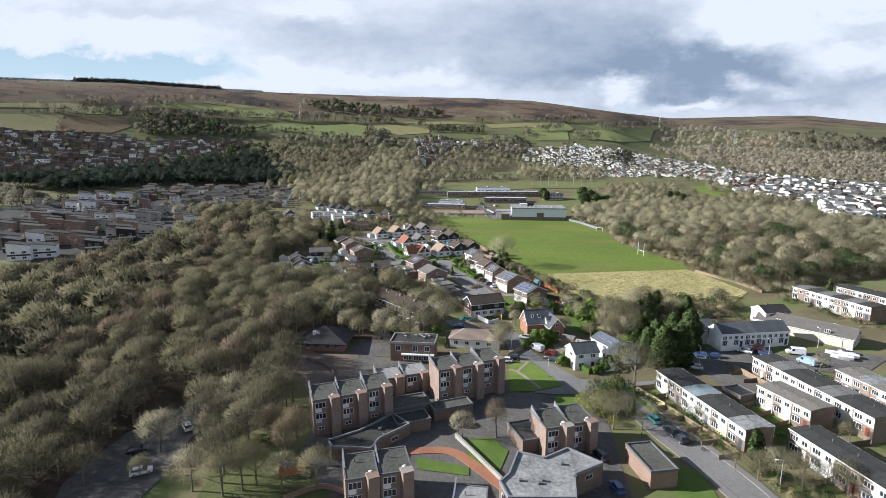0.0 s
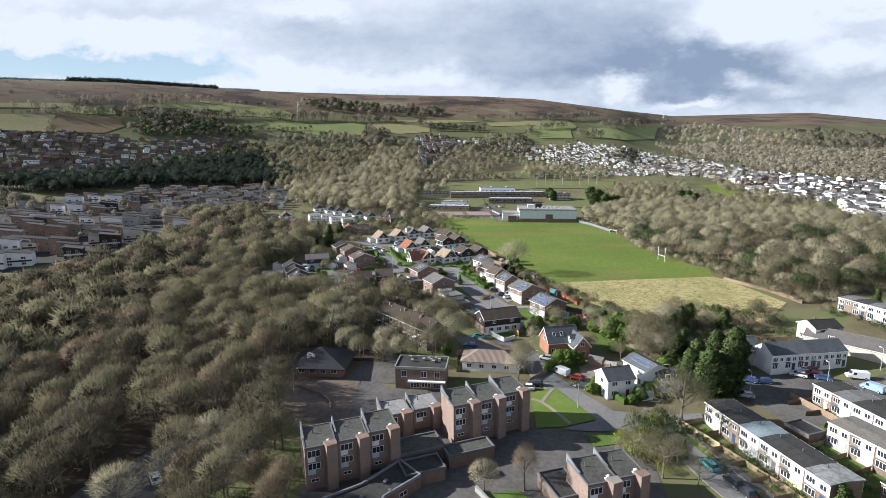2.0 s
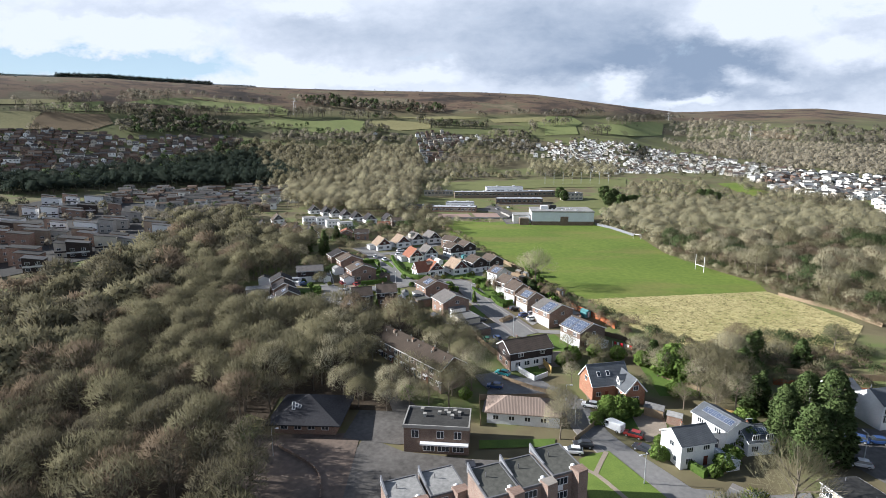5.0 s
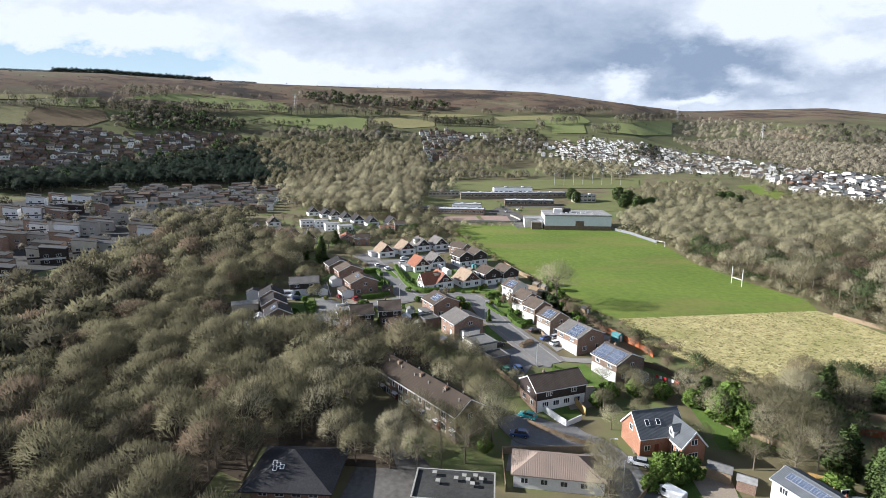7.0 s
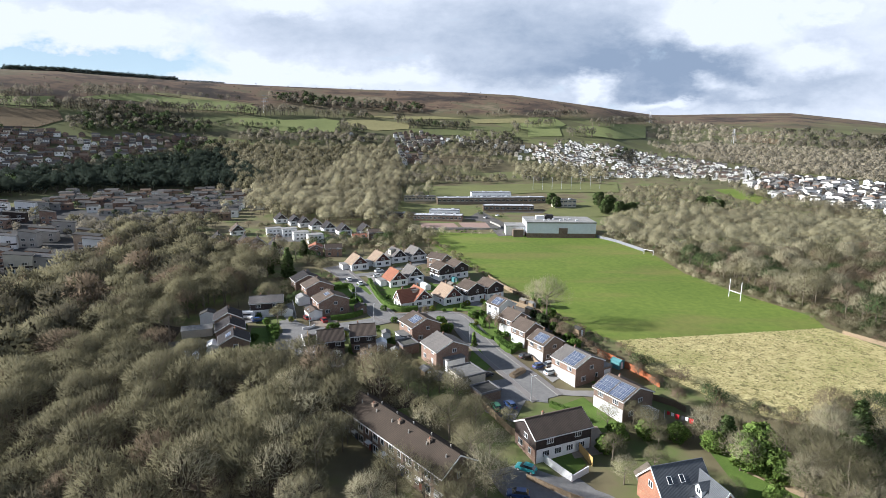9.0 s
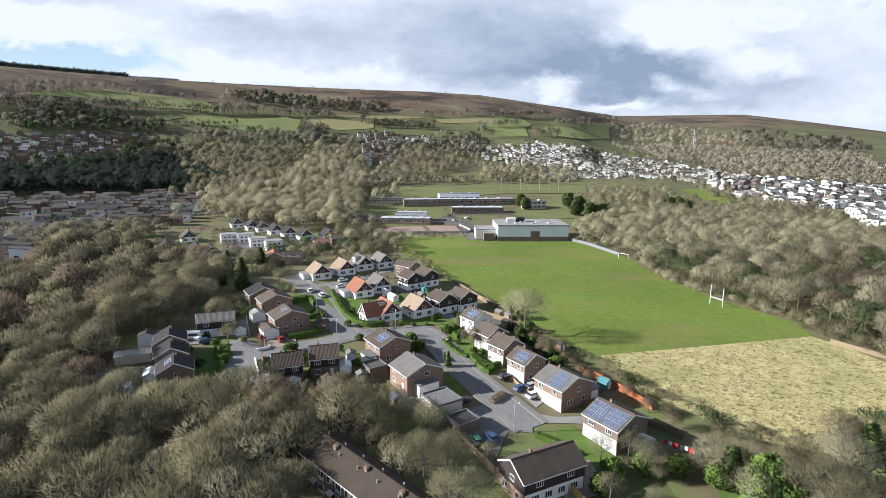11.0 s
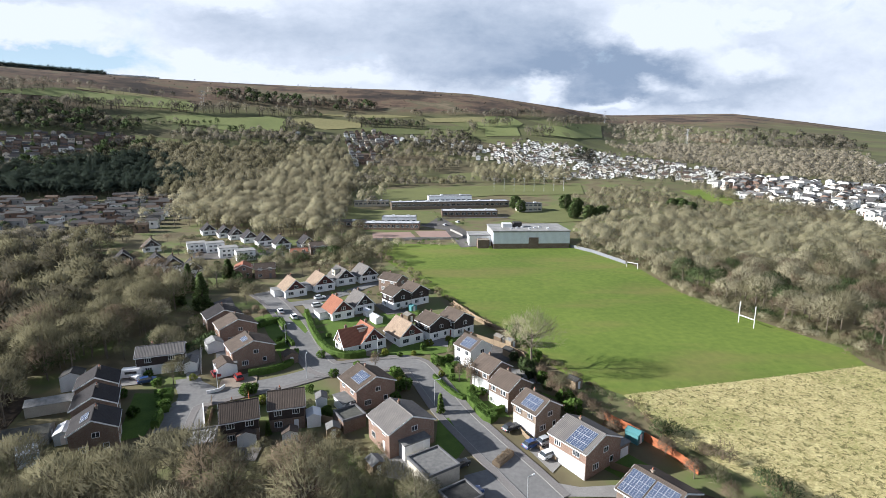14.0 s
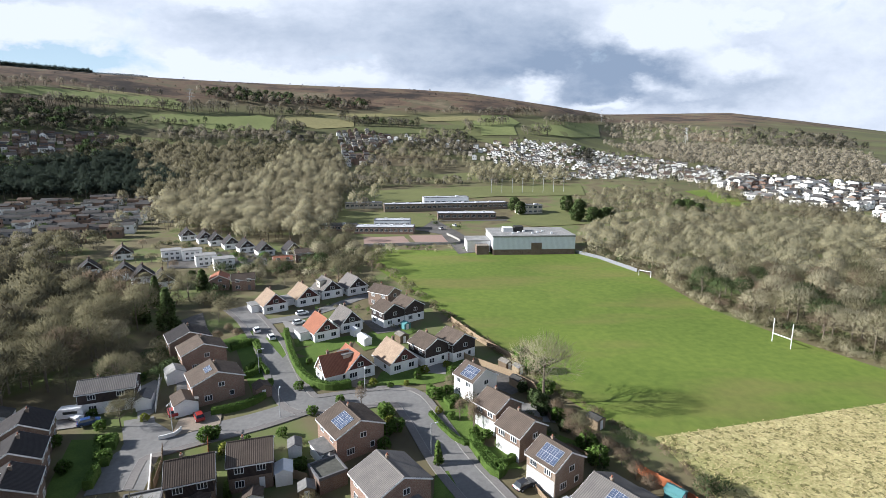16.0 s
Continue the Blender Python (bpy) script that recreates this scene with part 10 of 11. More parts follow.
shed(-90.0, 228.5, 105, 4.0, 9.0, 2.3, concrete, felt_green, "long prefabricated garage with a mossy roof")
shed(-69.0, 271.5, 30, 4.2, 4.6, 2.5, render_white, felt_pale, "white flat garage between brick houses")
shed(-46.6, 262.5, 30, 3.4, 3.4, 2.3, brick_brown, roof_brown, "small brick garden room behind the hedge")
shed(-61.5, 257.2, 30, 4.6, 5.6, 2.5, render_white, roof_brown, "white double garage with a brown roof")
shed(-70.5, 259.5, 15, 3.0, 4.5, 2.4, render_white, felt_grey, "grey-roofed garage beside the white house")
shed(-47.4, 226.2, 12, 3.4, 2.6, 2.4, render_white, roof_brown, "white garden porch below the brown-roofed house")
shed(-39.2, 226.6, 12, 3.0, 2.4, 2.2, render_white, roof_brown, "white glazed garden room below a brick house")
shed(-83.0, 229.4, 20, 3.0, 4.4, 2.1, conservatory_glass, white_paint, "white-framed lean-to greenhouse beside a garage")
shed(-16.4, 223.4, 30, 2.2, 4.6, 2.3, render_white, roof_black, "white porch with a dark roof beside the brick house")
shed(29.0, 222.0, 35, 2.2, 2.8, 2.0, teal_tarp, teal_tarp, "teal painted garden shed")
shed(-22.0, 216.5, 30, 2.6, 3.0, 2.1, fence_wood, felt_grey, "timber shed below the brick house")
shed(24, 244, 30, 2.4, 3.0, 2.0, fence_wood, felt_dark, "dark timber shed beside the field")
shed(12, 262, 30, 2.4, 3.0, 2.0, fence_wood, felt_dark, "dark timber shed at the field edge")
low_block(-11.6, 214.5, 30, 6.6, 7.0, 2.8, render_cream, felt_grey, "cream double garage with a stained flat roof", "garage", True, "garage_block")
low_block(-7.5, 206.5, 30, 5.5, 5.0, 2.4, brick_brown, felt_dark, "brown brick garage with a dark roof", "garage", True, "garage_block")
low_block(-55.5, 224.8, 15, 5.5, 6.0, 2.5, render_cream, felt_pale, "cream flat-roofed garage beside the wood", "garage", True, "garage_block")
low_block(-28.0, 231.5, 30, 5.0, 5.0, 2.6, brick_brown, felt_green, "brick extension with a mossy flat roof", "garage", True, "garage_block")


wall_line([(-60.8, 240.1), (-58.4, 234.1), (-56.3, 228.5)], 1.0, render_white, "low white rendered wall beside the drive")


def conservatory(x, y, rot, w, d, label):
    t = root("conservatory", x, y, rot, None, label, "conservatory", "conservatories")
    bm = bmesh.new()
    box(bm, -w / 2, w / 2, -d / 2, d / 2, -0.6, 0.6)
    part("base_wall", bm, render_white, t)
    bm = bmesh.new()
    prism(bm, [(-w / 2 + 0.05, 0.6), (w / 2 - 0.05, 0.6), (w / 2 - 0.05, 2.0), (-w / 2 + 0.05, 2.7)], -d / 2 + 0.05, d / 2 - 0.05)
    bmesh.ops.recalc_face_normals(bm, faces=bm.faces)
    part("glazing", bm, conservatory_glass, t)
    n = max(3, int(d / 0.7))
    for i in range(n + 1):
        yy = -d / 2 + 0.04 + i * (d - 0.08) / n
        bm = bmesh.new()
        slab(bm, [(-w / 2, yy - 0.05, 2.78), (w / 2, yy - 0.05, 2.08), (w / 2, yy + 0.05, 2.08), (-w / 2, yy + 0.05, 2.78)], 0.08)
        part("glazing_bar", bm, white_paint, t)
        bm = bmesh.new()
        box(bm, w / 2 - 0.04, w / 2 + 0.03, yy - 0.05, yy + 0.05, 0.6, 2.0)
        part("post", bm, white_paint, t)


conservatory(10.8, 190.6, 23, 3.0, 3.6, "white-framed glass conservatory beside a lawn")
conservatory(28.4, 198.4, 31, 2.8, 3.4, "white-framed conservatory at the gable")
conservatory(-85.5, 222.5, 35, 3.4, 4.0, "white-framed conservatory at the row's end")
conservatory(39.5, 144.0, 16, 2.8, 4.0, "white-framed conservatory of the cottage")

# ---- gardens of the estate ----
fence([(-1.3, 282.0), (2.5, 276.3), (7.5, 270.9), (11.6, 266.6), (15.5, 259.9)], 1.8, fence_wood, "weathered timber fence between gardens and field")
fence([(15.5, 259.9), (15.4, 252.3), (15.3, 245.7)], 1.6, fence_dark, "dark timber fence behind the stepped houses")
fence([(2.9, 259.7), (7.8, 254.9)], 1.6, fence_dark, "dark timber fence between back gardens")
fence([(7.7, 248.5), (13.4, 245.4)], 1.6, fence_dark, "dark timber fence between back gardens")
fence([(12.0, 238.3), (16.3, 236.1), (18.5, 233.4)], 1.6, fence_dark, "dark timber fence between back gardens")
patch("garden_yard", [(5.7, 272.7), (10.7, 269.1), (13.5, 260.1), (9.7, 257.8), (4.8, 263.6)], asphalt_old, 0.17, 3, "shaded paved back yard of a house", "yard")
patch("garden_yard", [(9.1, 255.3), (15.4, 252.3), (16.4, 245.6), (10.3, 247.2)], kerb_stone, 0.17, 3, "shaded back yard with slabs", "yard")
green([(13.0, 243.8), (20.1, 237.6), (17.5, 233.5), (12.0, 236.5)], "back garden lawn behind the stepped houses")
green([(-2.6, 238.6), (5.0, 238.9), (4.1, 232.3), (0.1, 229.7)], "clipped front lawn inside a square hedge")
green([(-8.2, 250.9), (0.7, 253.6), (2.3, 241.9), (-3.5, 240.5)], "planted front garden with bare shrubs")
hedge([(-1.9, 239.1), (-0.2, 233.0), (1.4, 230.3), (2.8, 232.1)], 1.3, 1.4, "square clipped bright hedge around a front lawn")
hedge([(-9.5, 259.4), (-4.8, 261.1), (-1.5, 261.4)], 1.0, 1.0, "low clipped hedge along a front garden")
hedge([(-9.1, 251.0), (-6.4, 244.5), (-3.3, 239.9), (0.4, 240.7)], 1.0, 0.9, "low hedge along the pavement by bare shrubs")
patch("garden_yard", [(-114.9, 377.8), (-72.3, 378.3), (-81.3, 409.3), (-109.9, 410.6), (-124.3, 401.6)], asphalt_old, 0.17, 4, "grey tarmac court before the white flat-roofed houses", "drive")
patch("garden_yard", [(-76.1, 267.4), (-72.8, 273.3), (-67.3, 256.2), (-69.2, 253.1)], kerb_stone, 0.17, 3, "pale drive beside the two-tone house", "drive")
patch("garden_yard", [(-72.0, 253.2), (-66.7, 254.6), (-63.9, 249.8), (-67.2, 244.2)], asphalt, 0.17, 3, "grey drive joining the road", "drive")
patch("garden_yard", [(-70.3, 275.3), (-65.6, 276.0), (-61.8, 264.8), (-65.5, 263.1)], kerb_stone, 0.17, 3, "pale patio beside the brick house", "patio")
patch("garden_yard", [(-83.6, 313.0), (-79.6, 319.6), (-68.4, 294.6), (-78.5, 292.3)], asphalt_old, 0.17, 3, "shaded drive between brick houses", "drive")
fence([(-72.5, 271.2), (-67.0, 256.2)], 1.5, render_white, "low white rendered wall beside a drive")
fence([(-59.6, 242.0), (-57.8, 237.4), (-56.6, 231.5)], 1.7, fence_wood, "timber fence beside ribbed-roofed house")
fence([(-52.0, 243.5), (-49.1, 235.7)], 1.7, fence_orange, "orange-brown fence between two houses")
fence([(-40.3, 240.2), (-36.7, 233.9), (-31.5, 231.6)], 1.7, fence_wood, "timber fence behind the lower houses")
green([(-77.0, 242.0), (-72.4, 244.4), (-68.0, 235.4), (-74.1, 234.5)], "dark lawn in front of the stepped row")
green([(-66.6, 294.5), (-59.3, 302.7), (-56.4, 294.0), (-60.9, 286.5)], "front lawn behind a clipped hedge")
hedge([(-73.0, 245.9), (-71.0, 241.7), (-67.6, 234.7)], 1.2, 1.5, "clipped green hedge dividing front gardens")
hedge([(-61.8, 290.0), (-57.5, 293.0), (-53.8, 287.6)], 1.0, 1.3, "clipped green hedge before a brick house")
hedge([(-53.3, 274.5), (-51.3, 277.9), (-47.7, 272.5)], 1.0, 1.3, "clipped green hedge before a brick house")
patch("garden_yard", [(7.3, 193.3), (16.0, 194.6), (16.9, 185.8), (8.5, 183.6)], drive_stone, 0.17, 3, "gravel drive beside the long brick house", "drive")
fence([(-1.8, 177.6), (5.2, 172.6), (10.8, 169.5)], 1.2, fence_wood, "low timber fence above the lane")
fence([(20.9, 214.0), (35.9, 202.4), (37.5, 199.8)], 1.5, fence_dark, "dark fence behind the white-fronted house")
patch("garden_yard", [(18.7, 179.9), (22.5, 182.8), (23.1, 170.6), (18.1, 168.0)], drive_stone, 0.17, 3, "brown gravel path by the red house", "yard")
patch("garden_yard", [(26.6, 161.2), (34.4, 164.1), (32.0, 152.2), (26.5, 150.9)], drive_stone, 0.17, 3, "brown yard behind parked cars", "yard")
fence([(39.3, 180.0), (47.0, 171.6), (50.8, 170.1)], 1.6, fence_wood, "old timber fence across the gardens")
fence([(11.6, 150.6), (21.0, 161.1), (25.2, 164.0)], 1.2, fence_wood, "low fence along the lane")
ribbon("road", [(-60.1, 308.7), (-48.9, 312.8), (-38.3, 322.4), (-28.5, 333.3), (-18.7, 336.6)], -2.4, 2.4, -0.6, 0.15, asphalt, "narrow grey side street between chalets", "road")
green([(-43.8, 285.4), (-36.1, 294.4), (-27.8, 296.9), (-28.7, 290.0), (-38.8, 281.6)], "back garden lawns between the chalets")
green([(-29.0, 293.9), (-20.3, 302.3), (-10.0, 298.9), (-18.3, 289.3), (-25.0, 285.1)], "fenced lawn between chalets")
green([(-54.1, 296.5), (-48.8, 301.4), (-44.8, 288.7), (-46.1, 282.0)], "front lawn of the orange-roofed chalet")
patch("driveway", [(-52.3, 310.0), (-45.3, 307.9), (-41.6, 295.7), (-45.9, 295.0)], kerb_stone, 0.19, 3, "pale drive with parked cars", "drive")
patch("driveway", [(-35.3, 273.2), (-28.8, 269.7), (-29.2, 265.5), (-34.5, 266.5)], drive_stone, 0.19, 3, "paved drive of the red-roofed chalet", "drive")
patch("driveway", [(-27.2, 308.5), (-18.5, 310.9), (-14.7, 299.2), (-22.0, 297.0)], asphalt_old, 0.19, 3, "tarmac yard behind dark-clad houses", "yard")
patch("driveway", [(-10.1, 277.5), (-3.7, 274.9), (-4.2, 269.1), (-9.6, 270.6)], kerb_stone, 0.19, 3, "pale drive before dark-clad houses", "drive")
shed(-25.3, 290.7, 30, 2.4, 4.5, 2.0, render_white, dome_white, "white greenhouse-like shed between chalets")
shed(-28.3, 296.9, 30, 2.2, 3.0, 1.9, render_white, dome_white, "small white shed in a back garden")
shed(-13.5, 301.3, 30, 2.2, 2.2, 1.7, teal_tarp, teal_tarp, "pale teal covered store in a garden")
shed(-11.6, 310.4, 30, 2.6, 3.4, 2.2, render_white, felt_grey, "white lean-to store behind a house")
shed(-20.4, 308.0, 30, 2.8, 3.2, 2.2, render_white, felt_grey, "white garage extension behind a house")
shed(-14.8, 291.5, 30, 2.8, 3.2, 2.1, fence_dark, felt_weathered, "brown timber garage beside a chalet")
shed(11.2, 271.8, 30, 2.2, 3.0, 1.9, fence_dark, felt_weathered, "weathered timber shed in a back garden")
shed(13.8, 268.9, 30, 2.0, 2.4, 1.8, fence_wood, felt_grey, "small timber shed in a back garden")
shed(-35.1, 239.9, 12, 2.4, 3.0, 2.1, render_white, felt_grey, "small white lean-to beside the brick house")
shed(-28.2, 235.8, 12, 2.4, 3.0, 2.1, render_white, felt_grey, "white outbuilding behind a house")
shed(-39.0, 232.9, 12, 2.4, 3.0, 2.1, render_white, felt_grey, "small white garden store beside a house")
wood("shrubbery", spots_in([(-73.9, 342.0), (-82.3, 369.6), (-68.6, 389.0), (-61.9, 415.9), (-38.4, 425.7), (-31.3, 383.4), (-36.0, 357.4), (-54.5, 368.2), (-67.6, 359.1)], 4.2, rng, 0.85, True, 2), BUSH, [bark, twig, twig_dark, ivy_leaf], "overgrown trees behind the chalets", rng, (1.4, 2.4))
wood("shrubbery", spots_in([(-59.6, 368.5), (-37.8, 417.6), (-19.2, 401.8), (-29.1, 366.8), (-32.3, 339.8), (-43.3, 357.8)], 5.5, rng, 0.6, True, 2), BUSH, [bark, twig, twig_pale], "leafless bushes at the field corner", rng, (1.2, 2.2))
wood("shrubbery", spots_in([(-90.5, 342.8), (-94.8, 370.1), (-77.3, 380.1), (-72.7, 342.0), (-71.2, 320.3), (-77.2, 314.3)], 4.5, rng, 0.7, True, 2), BUSH, [bark, twig_dark, ivy_leaf, twig], "dark shrubs beside small brick houses", rng, (1.2, 2.2))
wood("shrubbery", spots_in([(-105.4, 387.0), (-98.5, 399.2), (-71.7, 404.8), (-63.6, 427.0), (-65.9, 404.5), (-92.3, 378.5)], 4.5, rng, 0.6, True, 2), BUSH, [bark, twig, hedge_leaf], "shrubs among white chalets", rng, (0.8, 1.6))
wood("shrubbery", spots_in([(-158.7, 344.2), (-105.1, 356.6), (-78.8, 355.2), (-74.6, 327.4), (-92.4, 325.5), (-120.8, 318.7), (-134.6, 309.5)], 5.5, rng, 0.7, True, 2), BUSH, [bark, twig, twig_dark, ivy_leaf], "thickets around half-hidden chalets", rng, (0.8, 1.4))
wood("shrubbery", spots_in([(-22.4, 416.7), (21.9, 421.6), (26.6, 410.2), (-19.2, 401.8)], 3.5, rng, 0.6, True, 2), BUSH, [bark, twig_pale, hedge_leaf], "low hedge below the hard courts", rng, (0.4, 0.7))
wood("shrubbery", spots_in([(2.8, 480.5), (26.6, 457.5), (29.7, 514.0), (9.7, 527.4)], 6, rng, 0.4, True, 2), BUSH, [bark, ivy_leaf, twig], "shrubs between school blocks", rng, (0.7, 1.2))
ribbon("court_wall", [(-33.4, 420.5), (-8.3, 422.2), (17.3, 423.6), (13.2, 448.8)], -0.2, 0.2, -0.3, 1.3, concrete, "pale concrete wall round the hard courts", "wall")
patch("hall_yard", [(-37.6, 150.0), (-36.1, 162.1), (-30.4, 173.3), (-22.3, 162.7), (-15.8, 150.9), (-25.3, 148.2)], asphalt_old, 0.11, 4, "dark worn tarmac beside the low hall", "yard")
wood("shrubbery", spots_in([(24.7, 244.5), (26.6, 241.2), (28.8, 236.0), (30.4, 230.4), (31.8, 224.4), (29.2, 224.1), (27.8, 230.3), (25.8, 235.4), (24.2, 240.0)], 1.9, rng, 0.9, True, 0.6), BUSH, [bark, twig_red, twig_red, twig, twig_shade_tone], "red-brown bramble thicket along the field edge", rng, (0.35, 0.65))
wood("shrubbery", spots_in([(30.3, 132.6), (39.4, 132.9), (39.9, 123.9), (34.7, 114.2), (30.0, 113.2), (27.6, 120.5)], 2.4, rng, 0.85, False, 1), BUSH, [bark, twig, gold_leaf, ivy_leaf, twig], "overgrown olive bushes beside the court", rng, (0.9, 1.7))
wood("shrubbery", spots_in([(52.2, 127.4), (55.5, 123.3), (59.4, 112.3), (56.1, 110.3), (51.9, 118.3), (50.1, 124.2)], 2.0, rng, 0.75, False, 1), BUSH, [bark, twig, ivy_leaf, hedge_leaf], "shrubs in the terrace front gardens", rng, (0.4, 0.8))
wood("shrubbery", spots_in([(44.9, 122.6), (51.8, 112.7), (55.3, 104.1), (53.1, 101.6), (47.1, 110.3), (42.2, 118.6)], 1.8, rng, 0.7, False, 1), BUSH, [bark, twig, ivy_leaf, hedge_leaf], "hedge and shrubs before the terrace", rng, (0.35, 0.7))
wood("shrubbery", spots_in([(62.6, 194.8), (77.9, 205.6), (103.6, 207.0), (100.2, 193.5), (86.3, 179.0), (63.9, 179.7)], 3.6, rng, 0.6, False, 1), BUSH, [bark, twig, twig_red, ivy_leaf], "bushes in the gardens behind the evergreens", rng, (0.8, 1.6))


# ---- vehicles ----
PAINT = {k: material("car_" + k, c, tuple(q * 0.9 for q in c), 0.28, 1.0, 5.0, 0.0, spec=0.6) for k, c in {"white": (0.78, 0.79, 0.80), "silver": (0.48, 0.50, 0.52), "black": (0.03, 0.032, 0.04), "blue": (0.04, 0.085, 0.23), "skyblue": (0.30, 0.42, 0.58), "red": (0.33, 0.035, 0.03), "green": (0.05, 0.25, 0.12), "teal": (0.06, 0.38, 0.40)}.items()}
CARS = {}


def car_meshes(paint):
    if paint in CARS:
        return CARS[paint]
    bm = bmesh.new()
    prism(bm, [(-2.0, 0.28), (2.0, 0.28), (2.05, 0.75), (1.3, 0.92), (-1.85, 0.98), (-2.05, 0.7)], -0.86, 0.86)
    bmesh.ops.recalc_face_normals(bm, faces=bm.faces)
    bmesh.ops.bevel(bm, geom=bm.edges[:], offset=0.09, segments=2, affect="EDGES")
    body = mesh_of("body", bm, PAINT[paint])
    bm = bmesh.new()
    vs = [bm.verts.new(c) for c in ((-1.8, -0.76, 0.95), (1.15, -0.76, 0.9), (1.15, 0.76, 0.9), (-1.8, 0.76, 0.95), (-1.35, -0.6, 1.42), (0.35, -0.6, 1.42), (0.35, 0.6, 1.42), (-1.35, 0.6, 1.42))]
    for f in ((0, 1, 5, 4), (1, 2, 6, 5), (2, 3, 7, 6), (3, 0, 4, 7), (4, 5, 6, 7), (3, 2, 1, 0)):
        bm.faces.new([vs[i] for i in f])
    cabin = mesh_of("window_glass", bm, glass_dark)
    bm = bmesh.new()
    box(bm, -1.38, 0.36, -0.62, 0.62, 1.41, 1.47)
    bmesh.ops.bevel(bm, geom=bm.edges[:], offset=0.025, segments=1, affect="EDGES")
    top = mesh_of("roof_panel", bm, PAINT[paint])
    bm = bmesh.new()
    bmesh.ops.create_cone(bm, cap_ends=True, segments=14, radius1=0.32, radius2=0.32, depth=0.22, matrix=pose(0, 0, 0, 90))
    wheel = mesh_of("wheel", bm, tyre_rubber)
    bm = bmesh.new()
    bmesh.ops.create_cone(bm, cap_ends=True, segments=10, radius1=0.19, radius2=0.19, depth=0.235, matrix=pose(0, 0, 0, 90))
    rim = mesh_of("rim", bm, galvanised)
    bm = bmesh.new()
    box(bm, -0.04, 0.04, -0.18, 0.18, -0.07, 0.07)
    lamp = mesh_of("headlight", bm, dome_white)
    bm = bmesh.new()
    box(bm, -0.04, 0.04, -0.15, 0.15, -0.08, 0.08)
    tail = mesh_of("tail_light", bm, PAINT["red"])
    CARS[paint] = (body, cabin, top, wheel, rim, lamp, tail)
    return CARS[paint]


def car(x, y, heading, paint, label):
    t = root("car", x, y, heading + 90, ground(x, y) + 0.16, label, "car", "parked cars")
    body, cabin, top, wheel, rim, lamp, tail = car_meshes(paint)
    shared("body", body, t)
    shared("window_glass", cabin, t)
    shared("roof_panel", top, t)
    for sx in (-1.25, 1.3):
        for sy in (-0.78, 0.78):
            w = shared("wheel", wheel, t, pose(sx, sy, 0.32))
            shared("rim", rim, w)
    for sy in (-0.58, 0.58):
        shared("headlight", lamp, t, pose(2.02, sy, 0.66))
        shared("tail_light", tail, t, pose(-2.02, sy, 0.72))


def van(x, y, heading, paint):
    t = root("van", x, y, heading + 90, ground(x, y) + 0.16, (paint if paint != "skyblue" else "pale blue") + " panel van parked beside the road", "van", "parked vans")
    body, cabin, top, wheel, rim, lamp, tail = car_meshes(paint)
    bm = bmesh.new()
    prism(bm, [(-2.5, 0.3), (2.5, 0.3), (2.55, 0.95), (1.75, 1.15), (1.25, 2.05), (-2.45, 2.1)], -0.95, 0.95)
    bmesh.ops.recalc_face_normals(bm, faces=bm.faces)
    bmesh.ops.bevel(bm, geom=bm.edges[:], offset=0.08, segments=2, affect="EDGES")
    part("body", bm, PAINT[paint], t)
    bm = bmesh.new()
    slab(bm, [(1.74, -0.8, 1.24), (1.74, 0.8, 1.24), (1.36, 0.8, 1.96), (1.36, -0.8, 1.96)], 0.04)
    part("windscreen", bm, glass_dark, t)
    for sy in (-0.96, 0.96):
        bm = bmesh.new()
        box(bm, 0.5, 1.25, sy - 0.01, sy + 0.01, 1.2, 1.85)
        part("side_window", bm, glass_dark, t)
    for sx in (-1.6, 1.65):
        for sy in (-0.86, 0.86):
            w = shared("wheel", wheel, t, pose(sx, sy, 0.32))
            shared("rim", rim, w)
    for sy in (-0.66, 0.66):
        shared("headlight", lamp, t, pose(2.5, sy, 0.75))
        shared("tail_light", tail, t, pose(-2.48, sy, 0.9))


def caravan(x, y, heading):
    t = root("caravan", x, y, heading + 90, ground(x, y) + 0.16, "white touring caravan parked on a drive", "caravan")
    wheel, rim = car_meshes("white")[3:5]
    bm = bmesh.new()
    prism(bm, [(-2.4, 0.45), (2.4, 0.45), (2.5, 1.3), (2.1, 2.45), (-2.1, 2.5), (-2.5, 1.4)], -1.05, 1.05)
    bmesh.ops.recalc_face_normals(bm, faces=bm.faces)
    bmesh.ops.bevel(bm, geom=bm.edges[:], offset=0.1, segments=2, affect="EDGES")
    part("body", bm, PAINT["white"], t)
    for sy in (-1.06, 1.06):
        bm = bmesh.new()
        box(bm, -1.4, 1.2, sy - 0.015, sy + 0.015, 1.35, 1.95)
        part("window", bm, glass_dark, t)
        w = shared("wheel", wheel, t, pose(0, sy * 0.88, 0.32))
        shared("rim", rim, w)
    bm = bmesh.new()
    box(bm, 2.4, 3.5, -0.05, 0.05, 0.42, 0.52)
    part("tow_bar", bm, galvanised, t)


